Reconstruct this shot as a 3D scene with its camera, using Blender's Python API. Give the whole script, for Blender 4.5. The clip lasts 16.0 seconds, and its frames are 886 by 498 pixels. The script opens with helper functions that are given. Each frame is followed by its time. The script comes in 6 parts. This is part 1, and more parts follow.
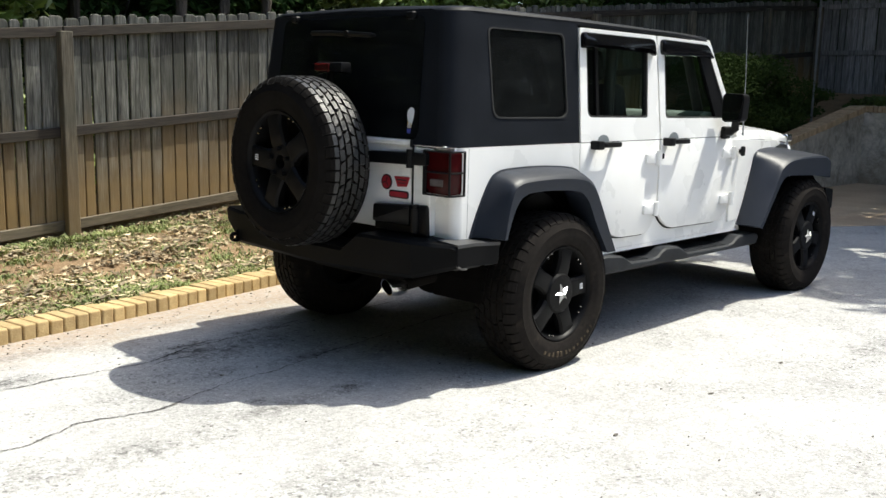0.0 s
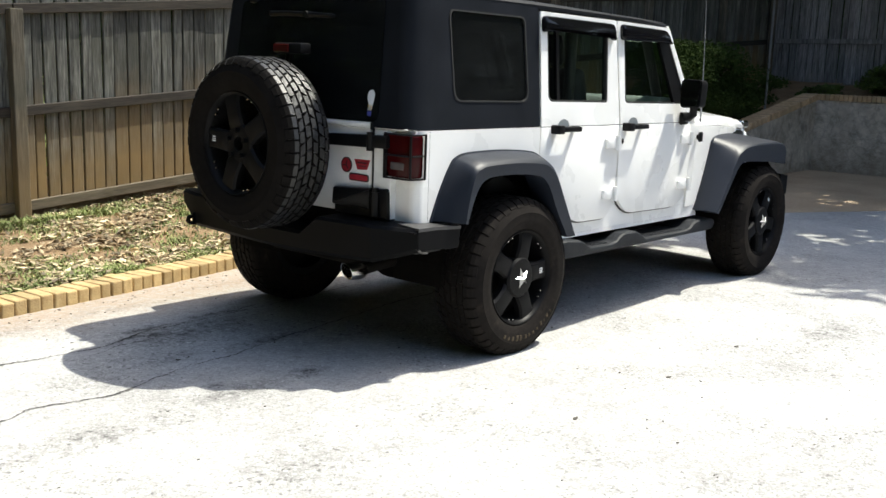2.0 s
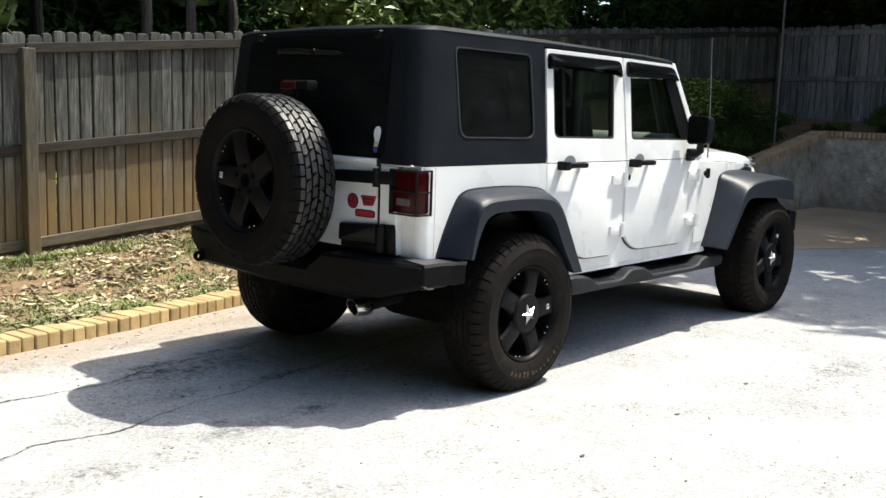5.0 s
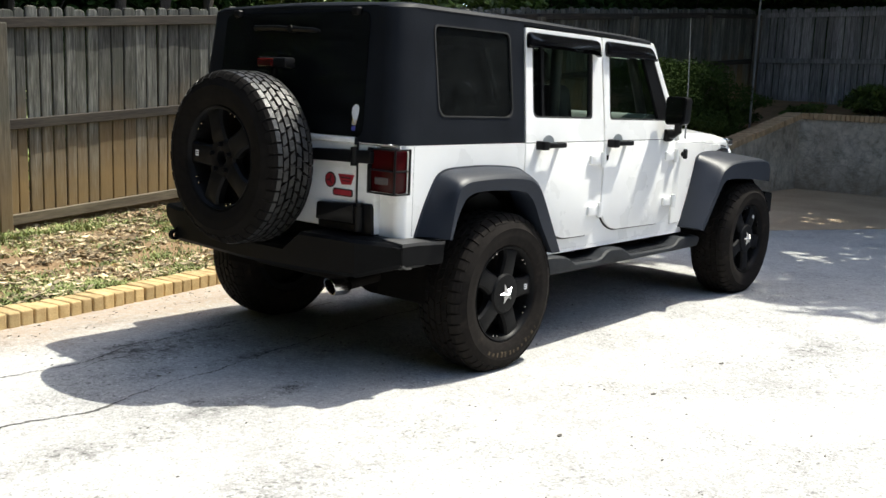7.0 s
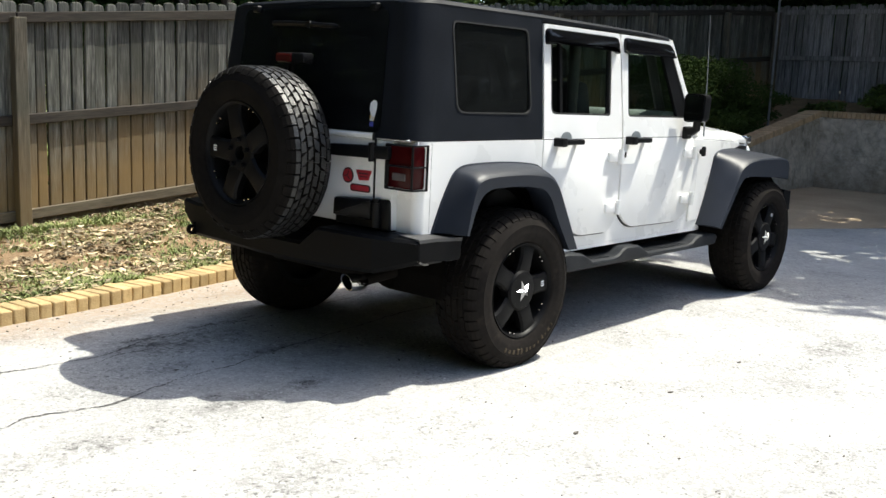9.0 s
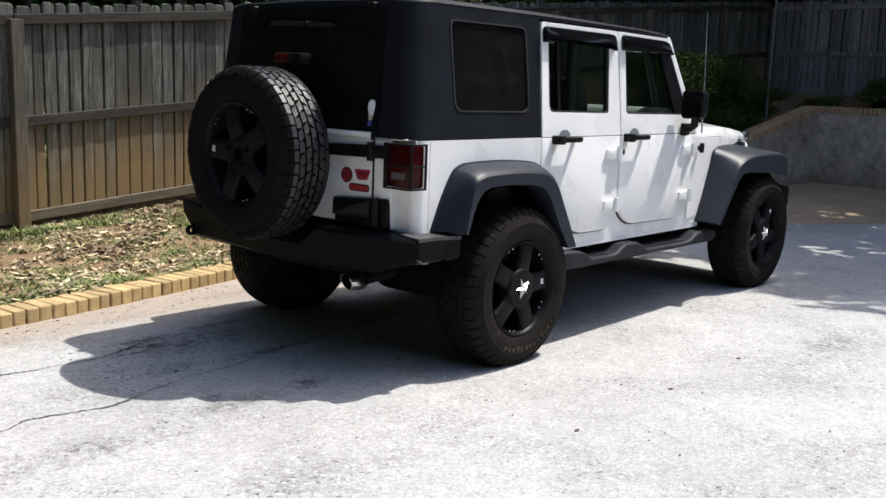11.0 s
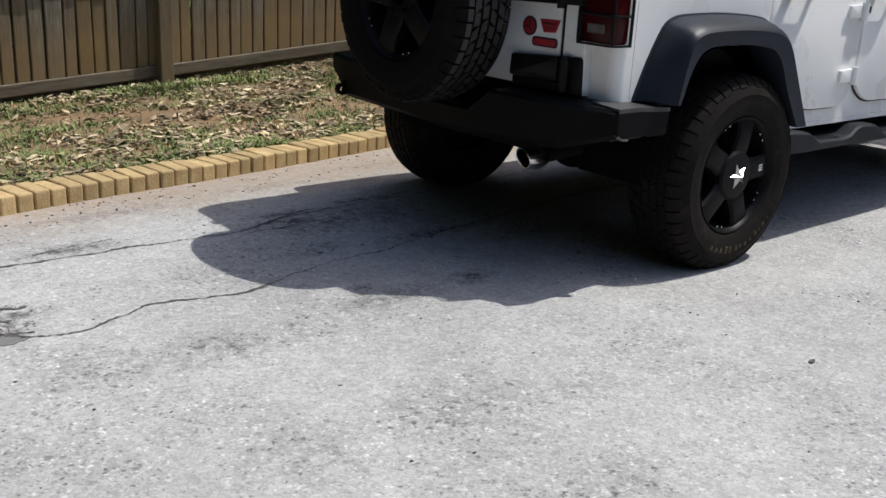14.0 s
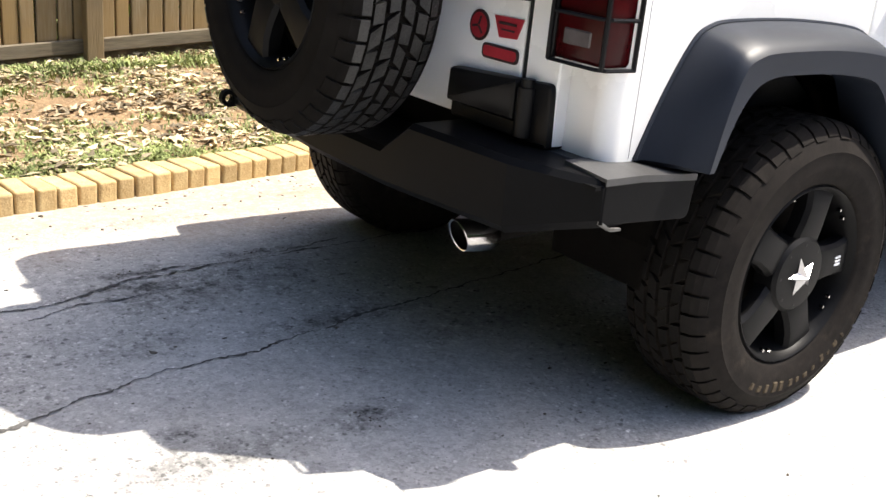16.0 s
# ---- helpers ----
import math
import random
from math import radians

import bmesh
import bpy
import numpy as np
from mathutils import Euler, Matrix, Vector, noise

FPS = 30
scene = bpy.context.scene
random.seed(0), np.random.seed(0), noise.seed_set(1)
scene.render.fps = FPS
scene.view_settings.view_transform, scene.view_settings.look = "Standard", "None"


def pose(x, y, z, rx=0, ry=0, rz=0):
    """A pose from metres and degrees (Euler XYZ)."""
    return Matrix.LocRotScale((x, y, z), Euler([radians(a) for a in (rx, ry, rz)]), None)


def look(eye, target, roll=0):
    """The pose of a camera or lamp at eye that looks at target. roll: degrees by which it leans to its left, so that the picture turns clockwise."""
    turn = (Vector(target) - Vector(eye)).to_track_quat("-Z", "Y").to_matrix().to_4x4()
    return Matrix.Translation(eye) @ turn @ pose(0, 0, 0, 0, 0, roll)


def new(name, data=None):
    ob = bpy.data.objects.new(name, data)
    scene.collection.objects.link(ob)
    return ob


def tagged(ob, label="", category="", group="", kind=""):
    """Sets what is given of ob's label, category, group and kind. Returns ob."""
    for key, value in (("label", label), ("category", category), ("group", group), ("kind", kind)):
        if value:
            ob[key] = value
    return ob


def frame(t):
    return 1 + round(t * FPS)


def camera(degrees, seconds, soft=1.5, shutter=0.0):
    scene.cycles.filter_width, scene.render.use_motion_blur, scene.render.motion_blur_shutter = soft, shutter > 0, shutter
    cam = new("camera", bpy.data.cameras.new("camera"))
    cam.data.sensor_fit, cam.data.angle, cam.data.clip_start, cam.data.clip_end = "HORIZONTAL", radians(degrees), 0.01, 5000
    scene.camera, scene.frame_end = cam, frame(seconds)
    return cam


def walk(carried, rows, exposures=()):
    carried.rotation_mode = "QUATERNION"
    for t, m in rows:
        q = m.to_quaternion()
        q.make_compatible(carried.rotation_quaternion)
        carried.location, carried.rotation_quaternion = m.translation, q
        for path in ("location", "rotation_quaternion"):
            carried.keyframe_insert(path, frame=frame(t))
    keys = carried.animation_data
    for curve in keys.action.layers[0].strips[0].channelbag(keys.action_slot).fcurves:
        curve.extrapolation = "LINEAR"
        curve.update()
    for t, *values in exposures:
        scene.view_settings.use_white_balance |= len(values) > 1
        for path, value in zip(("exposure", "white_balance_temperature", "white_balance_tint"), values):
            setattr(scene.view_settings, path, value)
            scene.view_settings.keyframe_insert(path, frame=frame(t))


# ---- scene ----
# ---------------------------------------------------------------- camera
cam = camera(48.14, 16.0)
PATH = [
    (0, (-4.071, -3.933, 1.464), (-2.6467, -2.5687, 1.1349), 1.35),
    (0.5, (-4.067, -3.906, 1.459), (-2.6400, -2.5390, 1.1509), 3.39),
    (1, (-4.052, -3.898, 1.462), (-2.5734, -2.5896, 1.1438), 3.44),
    (1.5, (-4.065, -3.903, 1.458), (-2.5826, -2.5940, 1.1593), 2.97),
    (2, (-4.069, -3.903, 1.455), (-2.5876, -2.6076, 1.0981), 2.00),
    (2.5, (-4.072, -3.914, 1.459), (-2.6142, -2.5824, 1.1407), 2.41),
    (3, (-4.062, -3.910, 1.459), (-2.6282, -2.5544, 1.1328), 2.00),
    (3.5, (-4.062, -3.916, 1.459), (-2.6248, -2.5606, 1.1438), 1.54),
    (4, (-4.045, -3.917, 1.457), (-2.5918, -2.5769, 1.1508), 1.32),
    (4.5, (-4.050, -3.918, 1.451), (-2.5858, -2.5854, 1.1674), 1.56),
    (7, (-4.045, -3.897, 1.442), (-2.5418, -2.6172, 1.1209), 2.30),
    (7.5, (-4.047, -3.895, 1.445), (-2.5514, -2.6080, 1.1172), 2.24),
    (8, (-4.048, -3.888, 1.446), (-2.5595, -2.5944, 1.1121), 2.29),
    (8.5, (-4.049, -3.888, 1.443), (-2.5689, -2.5820, 1.1208), 2.64),
    (9, (-4.047, -3.888, 1.440), (-2.5651, -2.5861, 1.1107), 2.53),
    (11.5, (-4.054, -3.889, 1.443), (-2.5749, -2.5857, 1.1083), 1.90),
    (12, (-4.061, -3.874, 1.424), (-2.6581, -2.5041, 1.0287), 2.55),
    (12.5, (-4.024, -3.809, 1.401), (-2.6971, -2.4247, 0.8318), 2.39),
    (13, (-3.927, -3.636, 1.399), (-2.7240, -2.2157, 0.6685), 0.60),
    (13.5, (-3.799, -3.456, 1.379), (-2.6073, -2.0470, 0.6085), 1.67),
    (14, (-3.580, -3.196, 1.290), (-2.3360, -1.7476, 0.6935), 2.97),
    (14.5, (-3.306, -2.945, 1.278), (-2.1150, -1.4350, 0.7287), 2.89),
    (15, (-2.970, -2.686, 1.296), (-1.7481, -1.2734, 0.5811), 1.01),
    (15.5, (-2.546, -2.532, 1.258), (-1.3081, -1.0881, 0.6398), 5.18),
    (16, (-2.303, -2.280, 1.249), (-1.1367, -0.7924, 0.5959), 5.53),
]
walk(cam, [(t, look(eye, target, roll)) for t, eye, target, roll in PATH],
     exposures=[(0.0, 1.08, 6600, 4), (1.0, 1.15, 6600, 4), (9.3, 1.16, 6600, 4), (11.2, 0.77, 6300, 10), (12.0, 0.70, 6240, 10), (12.5, 0.65, 6240, 8), (13.0, 0.47, 6240, 9), (13.5, 0.35, 6220, 9), (14.0, 0.23, 6220, 9), (14.5, 0.61, 6310, 11), (15.0, 0.73, 6320, 12), (15.5, 0.96, 6420, 12), (16.0, 1.67, 6800, 10)])

# ---------------------------------------------------------------- daylight
SUN = Vector((0.482, -0.18, 1.0)).normalized()
world = bpy.data.worlds.new("daylight")
scene.world = world
world.use_nodes = True
wn = world.node_tree
sky = wn.nodes.new("ShaderNodeTexSky")
sky.sky_type = "NISHITA"
sky.sun_disc = False
sky.sun_elevation = math.asin(SUN.z)
sky.air_density, sky.dust_density, sky.ozone_density = 0.8, 2.2, 0.7
sky.sun_rotation = math.atan2(SUN.x, SUN.y)
wn.nodes["Background"].inputs["Strength"].default_value = 0.15
wn.links.new(sky.outputs["Color"], wn.nodes["Background"].inputs["Color"])
sun_data = bpy.data.lights.new("sun", "SUN")
sun_data.energy = 3.25
sun_data.angle = radians(0.53)
sun_data.color = (1.0, 0.955, 0.88)
sun = new("sun", sun_data)
sun.matrix_world = look(SUN * 40, (0, 0, 0))

# ---------------------------------------------------------------- building tools
def mesh_object(name, bm, material, smooth=None):
    """One mesh object from a bmesh; smooth: angle in degrees under which edges are shaded smooth."""
    if smooth is not None:
        bmesh.ops.recalc_face_normals(bm, faces=bm.faces)
        for f in bm.faces:
            f.smooth = True
        for e in bm.edges:
            e.smooth = not (len(e.link_faces) == 2 and e.calc_face_angle(0) > radians(smooth))
    me = bpy.data.meshes.new(name)
    bm.to_mesh(me)
    bm.free()
    for m in (material if isinstance(material, (list, tuple)) else [material]):
        me.materials.append(m)
    return new(name, me)


def thing(name, label, category, at=None, group="", kind=""):
    """An Empty that parents the parts of one thing."""
    ob = new(name)
    ob.empty_display_size = 0.1
    if at is not None:
        ob.matrix_basis = at
    return tagged(ob, label, category, group, kind)


def part(name, bm, material, parent, label="", smooth=None):
    ob = mesh_object(name, bm, material, smooth)
    ob.parent = parent
    return tagged(ob, label)


def box(bm, x0, x1, y0, y1, z0, z1, bevel=0.0, seg=1):
    t = bmesh.new()
    bmesh.ops.create_cube(t, size=1)
    for v in t.verts:
        v.co = Vector(((x0 + x1) / 2 + v.co.x * (x1 - x0), (y0 + y1) / 2 + v.co.y * (y1 - y0), (z0 + z1) / 2 + v.co.z * (z1 - z0)))
    if bevel:
        bmesh.ops.bevel(t, geom=t.edges[:], offset=bevel, segments=seg, affect="EDGES", profile=0.5)
    absorb(bm, t)
    return bm


def absorb(bm, t, m=None):
    """Adds the bmesh t to bm, moved by m, and frees t."""
    if m is not None:
        t.transform(m)
    me = bpy.data.meshes.new("tmp")
    t.to_mesh(me)
    t.free()
    bm.from_mesh(me)
    bpy.data.meshes.remove(me)


def rounded(points, radius, seg=4):
    """A polygon with rounded corners; radius: one for all, or one for each corner."""
    out, n = [], len(points)
    for i in range(n):
        p, a, b = Vector(points[i]), Vector(points[i - 1]), Vector(points[(i + 1) % n])
        r = radius[i] if isinstance(radius, (list, tuple)) else radius
        if r <= 0:
            out.append(tuple(p))
            continue
        u, w = (a - p), (b - p)
        r1 = min(r, u.length * 0.49, w.length * 0.49)
        s, e = p + u.normalized() * r1, p + w.normalized() * r1
        for k in range(seg + 1):
            f = k / seg
            q = s * (1 - f) ** 2 + p * 2 * f * (1 - f) + e * f * f
            out.append(tuple(q))
    return out


def plate(bm, outer, holes, place, depth, bevel=0.0):
    """A flat plate with holes: loops of 2D points, mapped to space by place(u, v, d) with d from 0 to depth."""
    t = bmesh.new()
    for loop in [outer, *holes]:
        vs = [t.verts.new((u, v, 0)) for u, v in loop]
        for i in range(len(vs)):
            t.edges.new((vs[i - 1], vs[i]))
    if holes:
        bmesh.ops.triangle_fill(t, use_beauty=True, use_dissolve=True, edges=t.edges[:])
    else:
        t.faces.new(t.verts[:])
    r = bmesh.ops.extrude_face_region(t, geom=t.faces[:])
    for g in r["geom"]:
        if isinstance(g, bmesh.types.BMVert):
            g.co.z = 1
    bmesh.ops.recalc_face_normals(t, faces=t.faces)
    if bevel:
        top = [e for e in t.edges if all(v.co.z > 0.5 for v in e.verts) and len(e.link_faces) == 2 and e.calc_face_angle(0) > 1.0]
        for v in t.verts:
            v.co.z *= depth
        bmesh.ops.bevel(t, geom=top, offset=bevel, segments=2, affect="EDGES", profile=0.5)
        for v in t.verts:
            v.co.z /= depth
    for v in t.verts:
        v.co = Vector(place(v.co.x, v.co.y, v.co.z * depth))
    bmesh.ops.recalc_face_normals(t, faces=t.faces)
    absorb(bm, t)
    return bm


def rod(bm, a, b, r0, r1=None, seg=12):
    """A tapered round bar from a to b."""
    a, b = Vector(a), Vector(b)
    d = b - a
    t = bmesh.new()
    bmesh.ops.create_cone(t, cap_ends=True, segments=seg, radius1=r0, radius2=r0 if r1 is None else r1, depth=d.length)
    absorb(bm, t, Matrix.Translation((a + b) / 2) @ d.to_track_quat("Z", "Y").to_matrix().to_4x4())
    return bm


def pipe(bm, pts, radius, seg=10, closed=False):
    """A round tube along points; radius may be a list."""
    pts = [Vector(p) for p in pts]
    n = len(pts)
    rings = []
    for i, p in enumerate(pts):
        if closed:
            d = pts[(i + 1) % n] - pts[i - 1]
        else:
            d = pts[min(i + 1, n - 1)] - pts[max(i - 1, 0)]
        q = d.to_track_quat("Z", "Y")
        r = radius[i] if isinstance(radius, (list, tuple)) else radius
        rings.append([bm.verts.new(p + q @ Vector((r * math.cos(k * math.tau / seg), r * math.sin(k * math.tau / seg), 0))) for k in range(seg)])
    for i in range(n if closed else n - 1):
        a, b = rings[i], rings[(i + 1) % n]
        for k in range(seg):
            bm.faces.new((a[k], a[(k + 1) % seg], b[(k + 1) % seg], b[k]))
    if not closed:
        bm.faces.new(rings[0][::-1])
        bm.faces.new(rings[-1])
    return bm


def lathe(bm, profile, seg=48, closed=True):
    """Turns a profile of (radius, y) about the y axis."""
    rings = []
    for k in range(seg):
        a = k * math.tau / seg
        rings.append([bm.verts.new((r * math.cos(a), y, r * math.sin(a))) for r, y in profile])
    n = len(profile)
    for k in range(seg):
        a, b = rings[k], rings[(k + 1) % seg]
        for i in range(n if closed else n - 1):
            j = (i + 1) % n
            bm.faces.new((a[i], a[j], b[j], b[i]))
    return bm


def loft(bm, rings, closed=True, cap=True):
    """Skins rings of equal length."""
    vs = [[bm.verts.new(p) for p in ring] for ring in rings]
    n = len(vs[0])
    for a, b in zip(vs, vs[1:]):
        for k in range(n if closed else n - 1):
            j = (k + 1) % n
            bm.faces.new((a[k], a[j], b[j], b[k]))
    if cap and closed:
        bm.faces.new(vs[0][::-1])
        bm.faces.new(vs[-1])
    return bm


# ---------------------------------------------------------------- materials
def surface(name, low, high, scale=6.0, rough=0.7, rough_var=0.1, metal=0.0, bump=0.15, bump_scale=60.0, fine=120.0, fine_mix=0.25,
            per_object=0.0, coat=0.0, stretch=(1, 1, 1), spec=0.5, bump_distance=0.004, per_island=0.0):
    """A worn surface: colour between low and high by broad stains and fine grain, with a relief."""
    m = bpy.data.materials.new(name)
    m.use_nodes = True
    t = m.node_tree
    N, L = t.nodes.new, t.links.new
    p = t.nodes["Principled BSDF"]
    tc = N("ShaderNodeTexCoord")
    mp = N("ShaderNodeMapping")
    mp.inputs["Scale"].default_value = stretch
    L(tc.outputs["Object"], mp.inputs["Vector"])
    if per_object:
        info = N("ShaderNodeObjectInfo")
        off = N("ShaderNodeVectorMath")
        off.operation = "ADD"
        sc = N("ShaderNodeMath")
        sc.operation = "MULTIPLY"
        sc.inputs[1].default_value = 37.0
        L(info.outputs["Random"], sc.inputs[0])
        L(mp.outputs["Vector"], off.inputs[0])
        L(sc.outputs[0], off.inputs[1])
        vec = off.outputs["Vector"]
    else:
        vec = mp.outputs["Vector"]
    broad, grain = N("ShaderNodeTexNoise"), N("ShaderNodeTexNoise")
    broad.inputs["Scale"].default_value, broad.inputs["Detail"].default_value = scale, 6
    grain.inputs["Scale"].default_value, grain.inputs["Detail"].default_value = fine, 4
    L(vec, broad.inputs["Vector"])
    L(vec, grain.inputs["Vector"])
    mix = N("ShaderNodeMix")
    mix.data_type = "FLOAT"
    mix.inputs["Factor"].default_value = fine_mix
    L(broad.outputs["Fac"], mix.inputs["A"])
    L(grain.outputs["Fac"], mix.inputs["B"])
    ramp = N("ShaderNodeValToRGB")
    ramp.color_ramp.elements[0].position, ramp.color_ramp.elements[1].position = 0.3, 0.7
    ramp.color_ramp.elements[0].color, ramp.color_ramp.elements[1].color = (*low, 1), (*high, 1)
    L(mix.outputs["Result"], ramp.inputs["Fac"])
    colour = ramp.outputs["Color"]
    if per_object or per_island:
        rnd = info.outputs["Random"] if per_object else N("ShaderNodeNewGeometry").outputs["Random Per Island"]
        amount = per_object or per_island
        rng = N("ShaderNodeMapRange")
        rng.inputs["To Min"].default_value, rng.inputs["To Max"].default_value = 1 - amount, 1 + amount
        L(rnd, rng.inputs["Value"])
        hsv = N("ShaderNodeHueSaturation")
        L(rng.outputs["Result"], hsv.inputs["Value"])
        L(colour, hsv.inputs["Color"])
        colour = hsv.outputs["Color"]
    L(colour, p.inputs["Base Color"])
    rr = N("ShaderNodeMapRange")
    rr.inputs["To Min"].default_value, rr.inputs["To Max"].default_value = max(rough - rough_var, 0.02), min(rough + rough_var, 1)
    L(broad.outputs["Fac"], rr.inputs["Value"])
    L(rr.outputs["Result"], p.inputs["Roughness"])
    p.inputs["Metallic"].default_value = metal
    p.inputs["Coat Weight"].default_value = coat
    p.inputs["Specular IOR Level"].default_value = spec
    if bump:
        relief = N("ShaderNodeTexNoise")
        relief.inputs["Scale"].default_value, relief.inputs["Detail"].default_value = bump_scale, 5
        L(vec, relief.inputs["Vector"])
        b = N("ShaderNodeBump")
        b.inputs["Strength"].default_value, b.inputs["Distance"].default_value = bump, bump_distance
        L(relief.outputs["Fac"], b.inputs["Height"])
        L(b.outputs["Normal"], p.inputs["Normal"])
    return m


def tinted_glass(name, tint, gloss_rough=0.03, ior=1.45, sheen=1.0, veil=0.0):
    """A dark tinted pane: lets through the tint, and reflects more at grazing angles."""
    m = bpy.data.materials.new(name)
    m.use_nodes = True
    t = m.node_tree
    t.nodes.remove(t.nodes["Principled BSDF"])
    out = t.nodes["Material Output"]
    tr, gl, mix, facing = t.nodes.new("ShaderNodeBsdfTransparent"), t.nodes.new("ShaderNodeBsdfGlossy"), t.nodes.new("ShaderNodeMixShader"), t.nodes.new("ShaderNodeLayerWeight")
    tr.inputs["Color"].default_value = (*tint, 1)
    gl.inputs["Roughness"].default_value = gloss_rough
    gl.inputs["Color"].default_value = (sheen, sheen, sheen, 1)
    facing.inputs["Blend"].default_value = 0.5
    steep, gain = t.nodes.new("ShaderNodeMath"), t.nodes.new("ShaderNodeMath")
    steep.operation, gain.operation = "POWER", "MULTIPLY_ADD"
    steep.inputs[1].default_value = 5.0
    r0 = ((ior - 1) / (ior + 1)) ** 2
    gain.inputs[1].default_value, gain.inputs[2].default_value = 1 - r0, r0
    t.links.new(facing.outputs["Facing"], steep.inputs[0])
    t.links.new(steep.outputs[0], gain.inputs[0])
    t.links.new(gain.outputs[0], mix.inputs["Fac"])
    t.links.new(tr.outputs[0], mix.inputs[1])
    t.links.new(gl.outputs[0], mix.inputs[2])
    # thin grey diffuse film that lifts dark panes, standing in for haze
    film, over, spots, amount = t.nodes.new("ShaderNodeBsdfDiffuse"), t.nodes.new("ShaderNodeMixShader"), t.nodes.new("ShaderNodeTexNoise"), t.nodes.new("ShaderNodeMath")
    film.inputs["Color"].default_value = (0.30, 0.33, 0.34, 1)
    spots.inputs["Scale"].default_value, spots.inputs["Detail"].default_value = 7.0, 5
    amount.operation = "MULTIPLY"
    amount.inputs[1].default_value = veil * 2
    t.links.new(spots.outputs["Fac"], amount.inputs[0])
    t.links.new(amount.outputs[0], over.inputs["Fac"])
    t.links.new(mix.outputs[0], over.inputs[1])
    t.links.new(film.outputs[0], over.inputs[2])
    t.links.new(over.outputs[0], out.inputs["Surface"])
    return m

white_paint = surface("white car paint", (0.80, 0.80, 0.785), (0.88, 0.88, 0.87), 3, rough=0.28, rough_var=0.06, bump=0.0, fine_mix=0.1, coat=0.6)
hardtop_black = surface("black textured hardtop", (0.0062, 0.0074, 0.0100), (0.0118, 0.0138, 0.0182), 5, rough=0.5, rough_var=0.08, bump=0.25, bump_scale=350, bump_distance=0.001, spec=0.1)
flare_plastic = surface("dark grey grained plastic", (0.0105, 0.0138, 0.0212), (0.0155, 0.0200, 0.0312), 5, rough=0.46, rough_var=0.07, bump=0.3, bump_scale=400, bump_distance=0.001, spec=0.3)
step_plastic = surface("weathered grey step plastic", (0.013, 0.0145, 0.017), (0.027, 0.0295, 0.034), 7, rough=0.55, bump=0.3, bump_scale=300, bump_distance=0.001, spec=0.15)
black_steel = surface("black powder-coated steel", (0.0044, 0.0045, 0.0049), (0.0086, 0.0087, 0.0093), 4, rough=0.45, rough_var=0.1, bump=0.3, bump_scale=500, bump_distance=0.0008, spec=0.05)
black_plastic = surface("black plastic", (0.0045, 0.0045, 0.005), (0.009, 0.009, 0.0098), 6, rough=0.35, bump=0.1, bump_scale=200, bump_distance=0.001, spec=0.14)
gloss_black = surface("smoked gloss acrylic", (0.004, 0.004, 0.005), (0.006, 0.006, 0.007), 3, rough=0.1, rough_var=0.03, bump=0.0, spec=0.28)
rim_black = surface("satin black alloy", (0.0045, 0.0045, 0.005), (0.0095, 0.0095, 0.0101), 8, rough=0.42, rough_var=0.08, bump=0.05, bump_scale=100, bump_distance=0.001, spec=0.09)
rubber = surface("dusty tyre rubber", (0.0078, 0.0070, 0.0066), (0.022, 0.0187, 0.0165), 7, rough=0.8, bump=0.25, bump_scale=150, fine=40, fine_mix=0.4, bump_distance=0.002, spec=0.07)
tread_rubber = surface("worn tread rubber", (0.0055, 0.0050, 0.0046), (0.016, 0.0142, 0.0128), 9, rough=0.6, bump=0.3, bump_scale=150, bump_distance=0.002, spec=0.08)
# spare's sidewall: tyre rubber darkened, its shade put into the colour
spare_side = surface("shaded tyre sidewall", (0.0045, 0.0042, 0.0040), (0.0125, 0.0110, 0.0100), 7, rough=0.8, bump=0.25, bump_scale=150, fine=40, fine_mix=0.4, bump_distance=0.002, spec=0.05)
# spare's tread: paler flecks and more gloss stand in for sun on the blocks
spare_rubber = surface("sunlit tread rubber", (0.0048, 0.0047, 0.0046), (0.028, 0.0275, 0.027), 60, rough=0.38, bump=0.8, bump_scale=160, fine=220, fine_mix=0.5, bump_distance=0.003, spec=0.5)
# black steel in lighter grey, sunlight put into the colour
sunlit_steel = surface("sunlit black steel", (0.022, 0.022, 0.023), (0.06, 0.06, 0.061), 6, rough=0.5, bump=0.3, bump_scale=300, bump_distance=0.001)
bare_steel = surface("worn bare steel", (0.07, 0.066, 0.062), (0.17, 0.165, 0.16), 40, rough=0.5, metal=0.4, bump=0.2, bump_scale=200, bump_distance=0.001)
underbody = surface("dirty underbody", (0.005, 0.0046, 0.0042), (0.013, 0.011, 0.0095), 8, rough=0.85, bump=0.3, bump_scale=60, spec=0.1)
chrome = surface("chrome", (0.48, 0.47, 0.46), (0.62, 0.61, 0.60), 10, rough=0.16, rough_var=0.06, metal=1.0, bump=0.0)
star_metal = surface("polished silver", (0.50, 0.50, 0.51), (0.62, 0.62, 0.63), 10, rough=0.32, rough_var=0.05, metal=1.0, bump=0.0)
red_lens = surface("dark red lens", (0.024, 0.0014, 0.0022), (0.046, 0.0024, 0.0032), 12, rough=0.22, bump=0.2, bump_scale=240, bump_distance=0.001, spec=0.14)
brake_red = surface("bright red lens", (0.055, 0.004, 0.005), (0.09, 0.005, 0.006), 12, rough=0.2, bump=0.2, bump_scale=240, bump_distance=0.001, spec=0.3)
clear_lens = surface("milky reverse lens", (0.075, 0.062, 0.062), (0.13, 0.115, 0.113), 12, rough=0.2, bump=0.2, bump_scale=240, bump_distance=0.001)
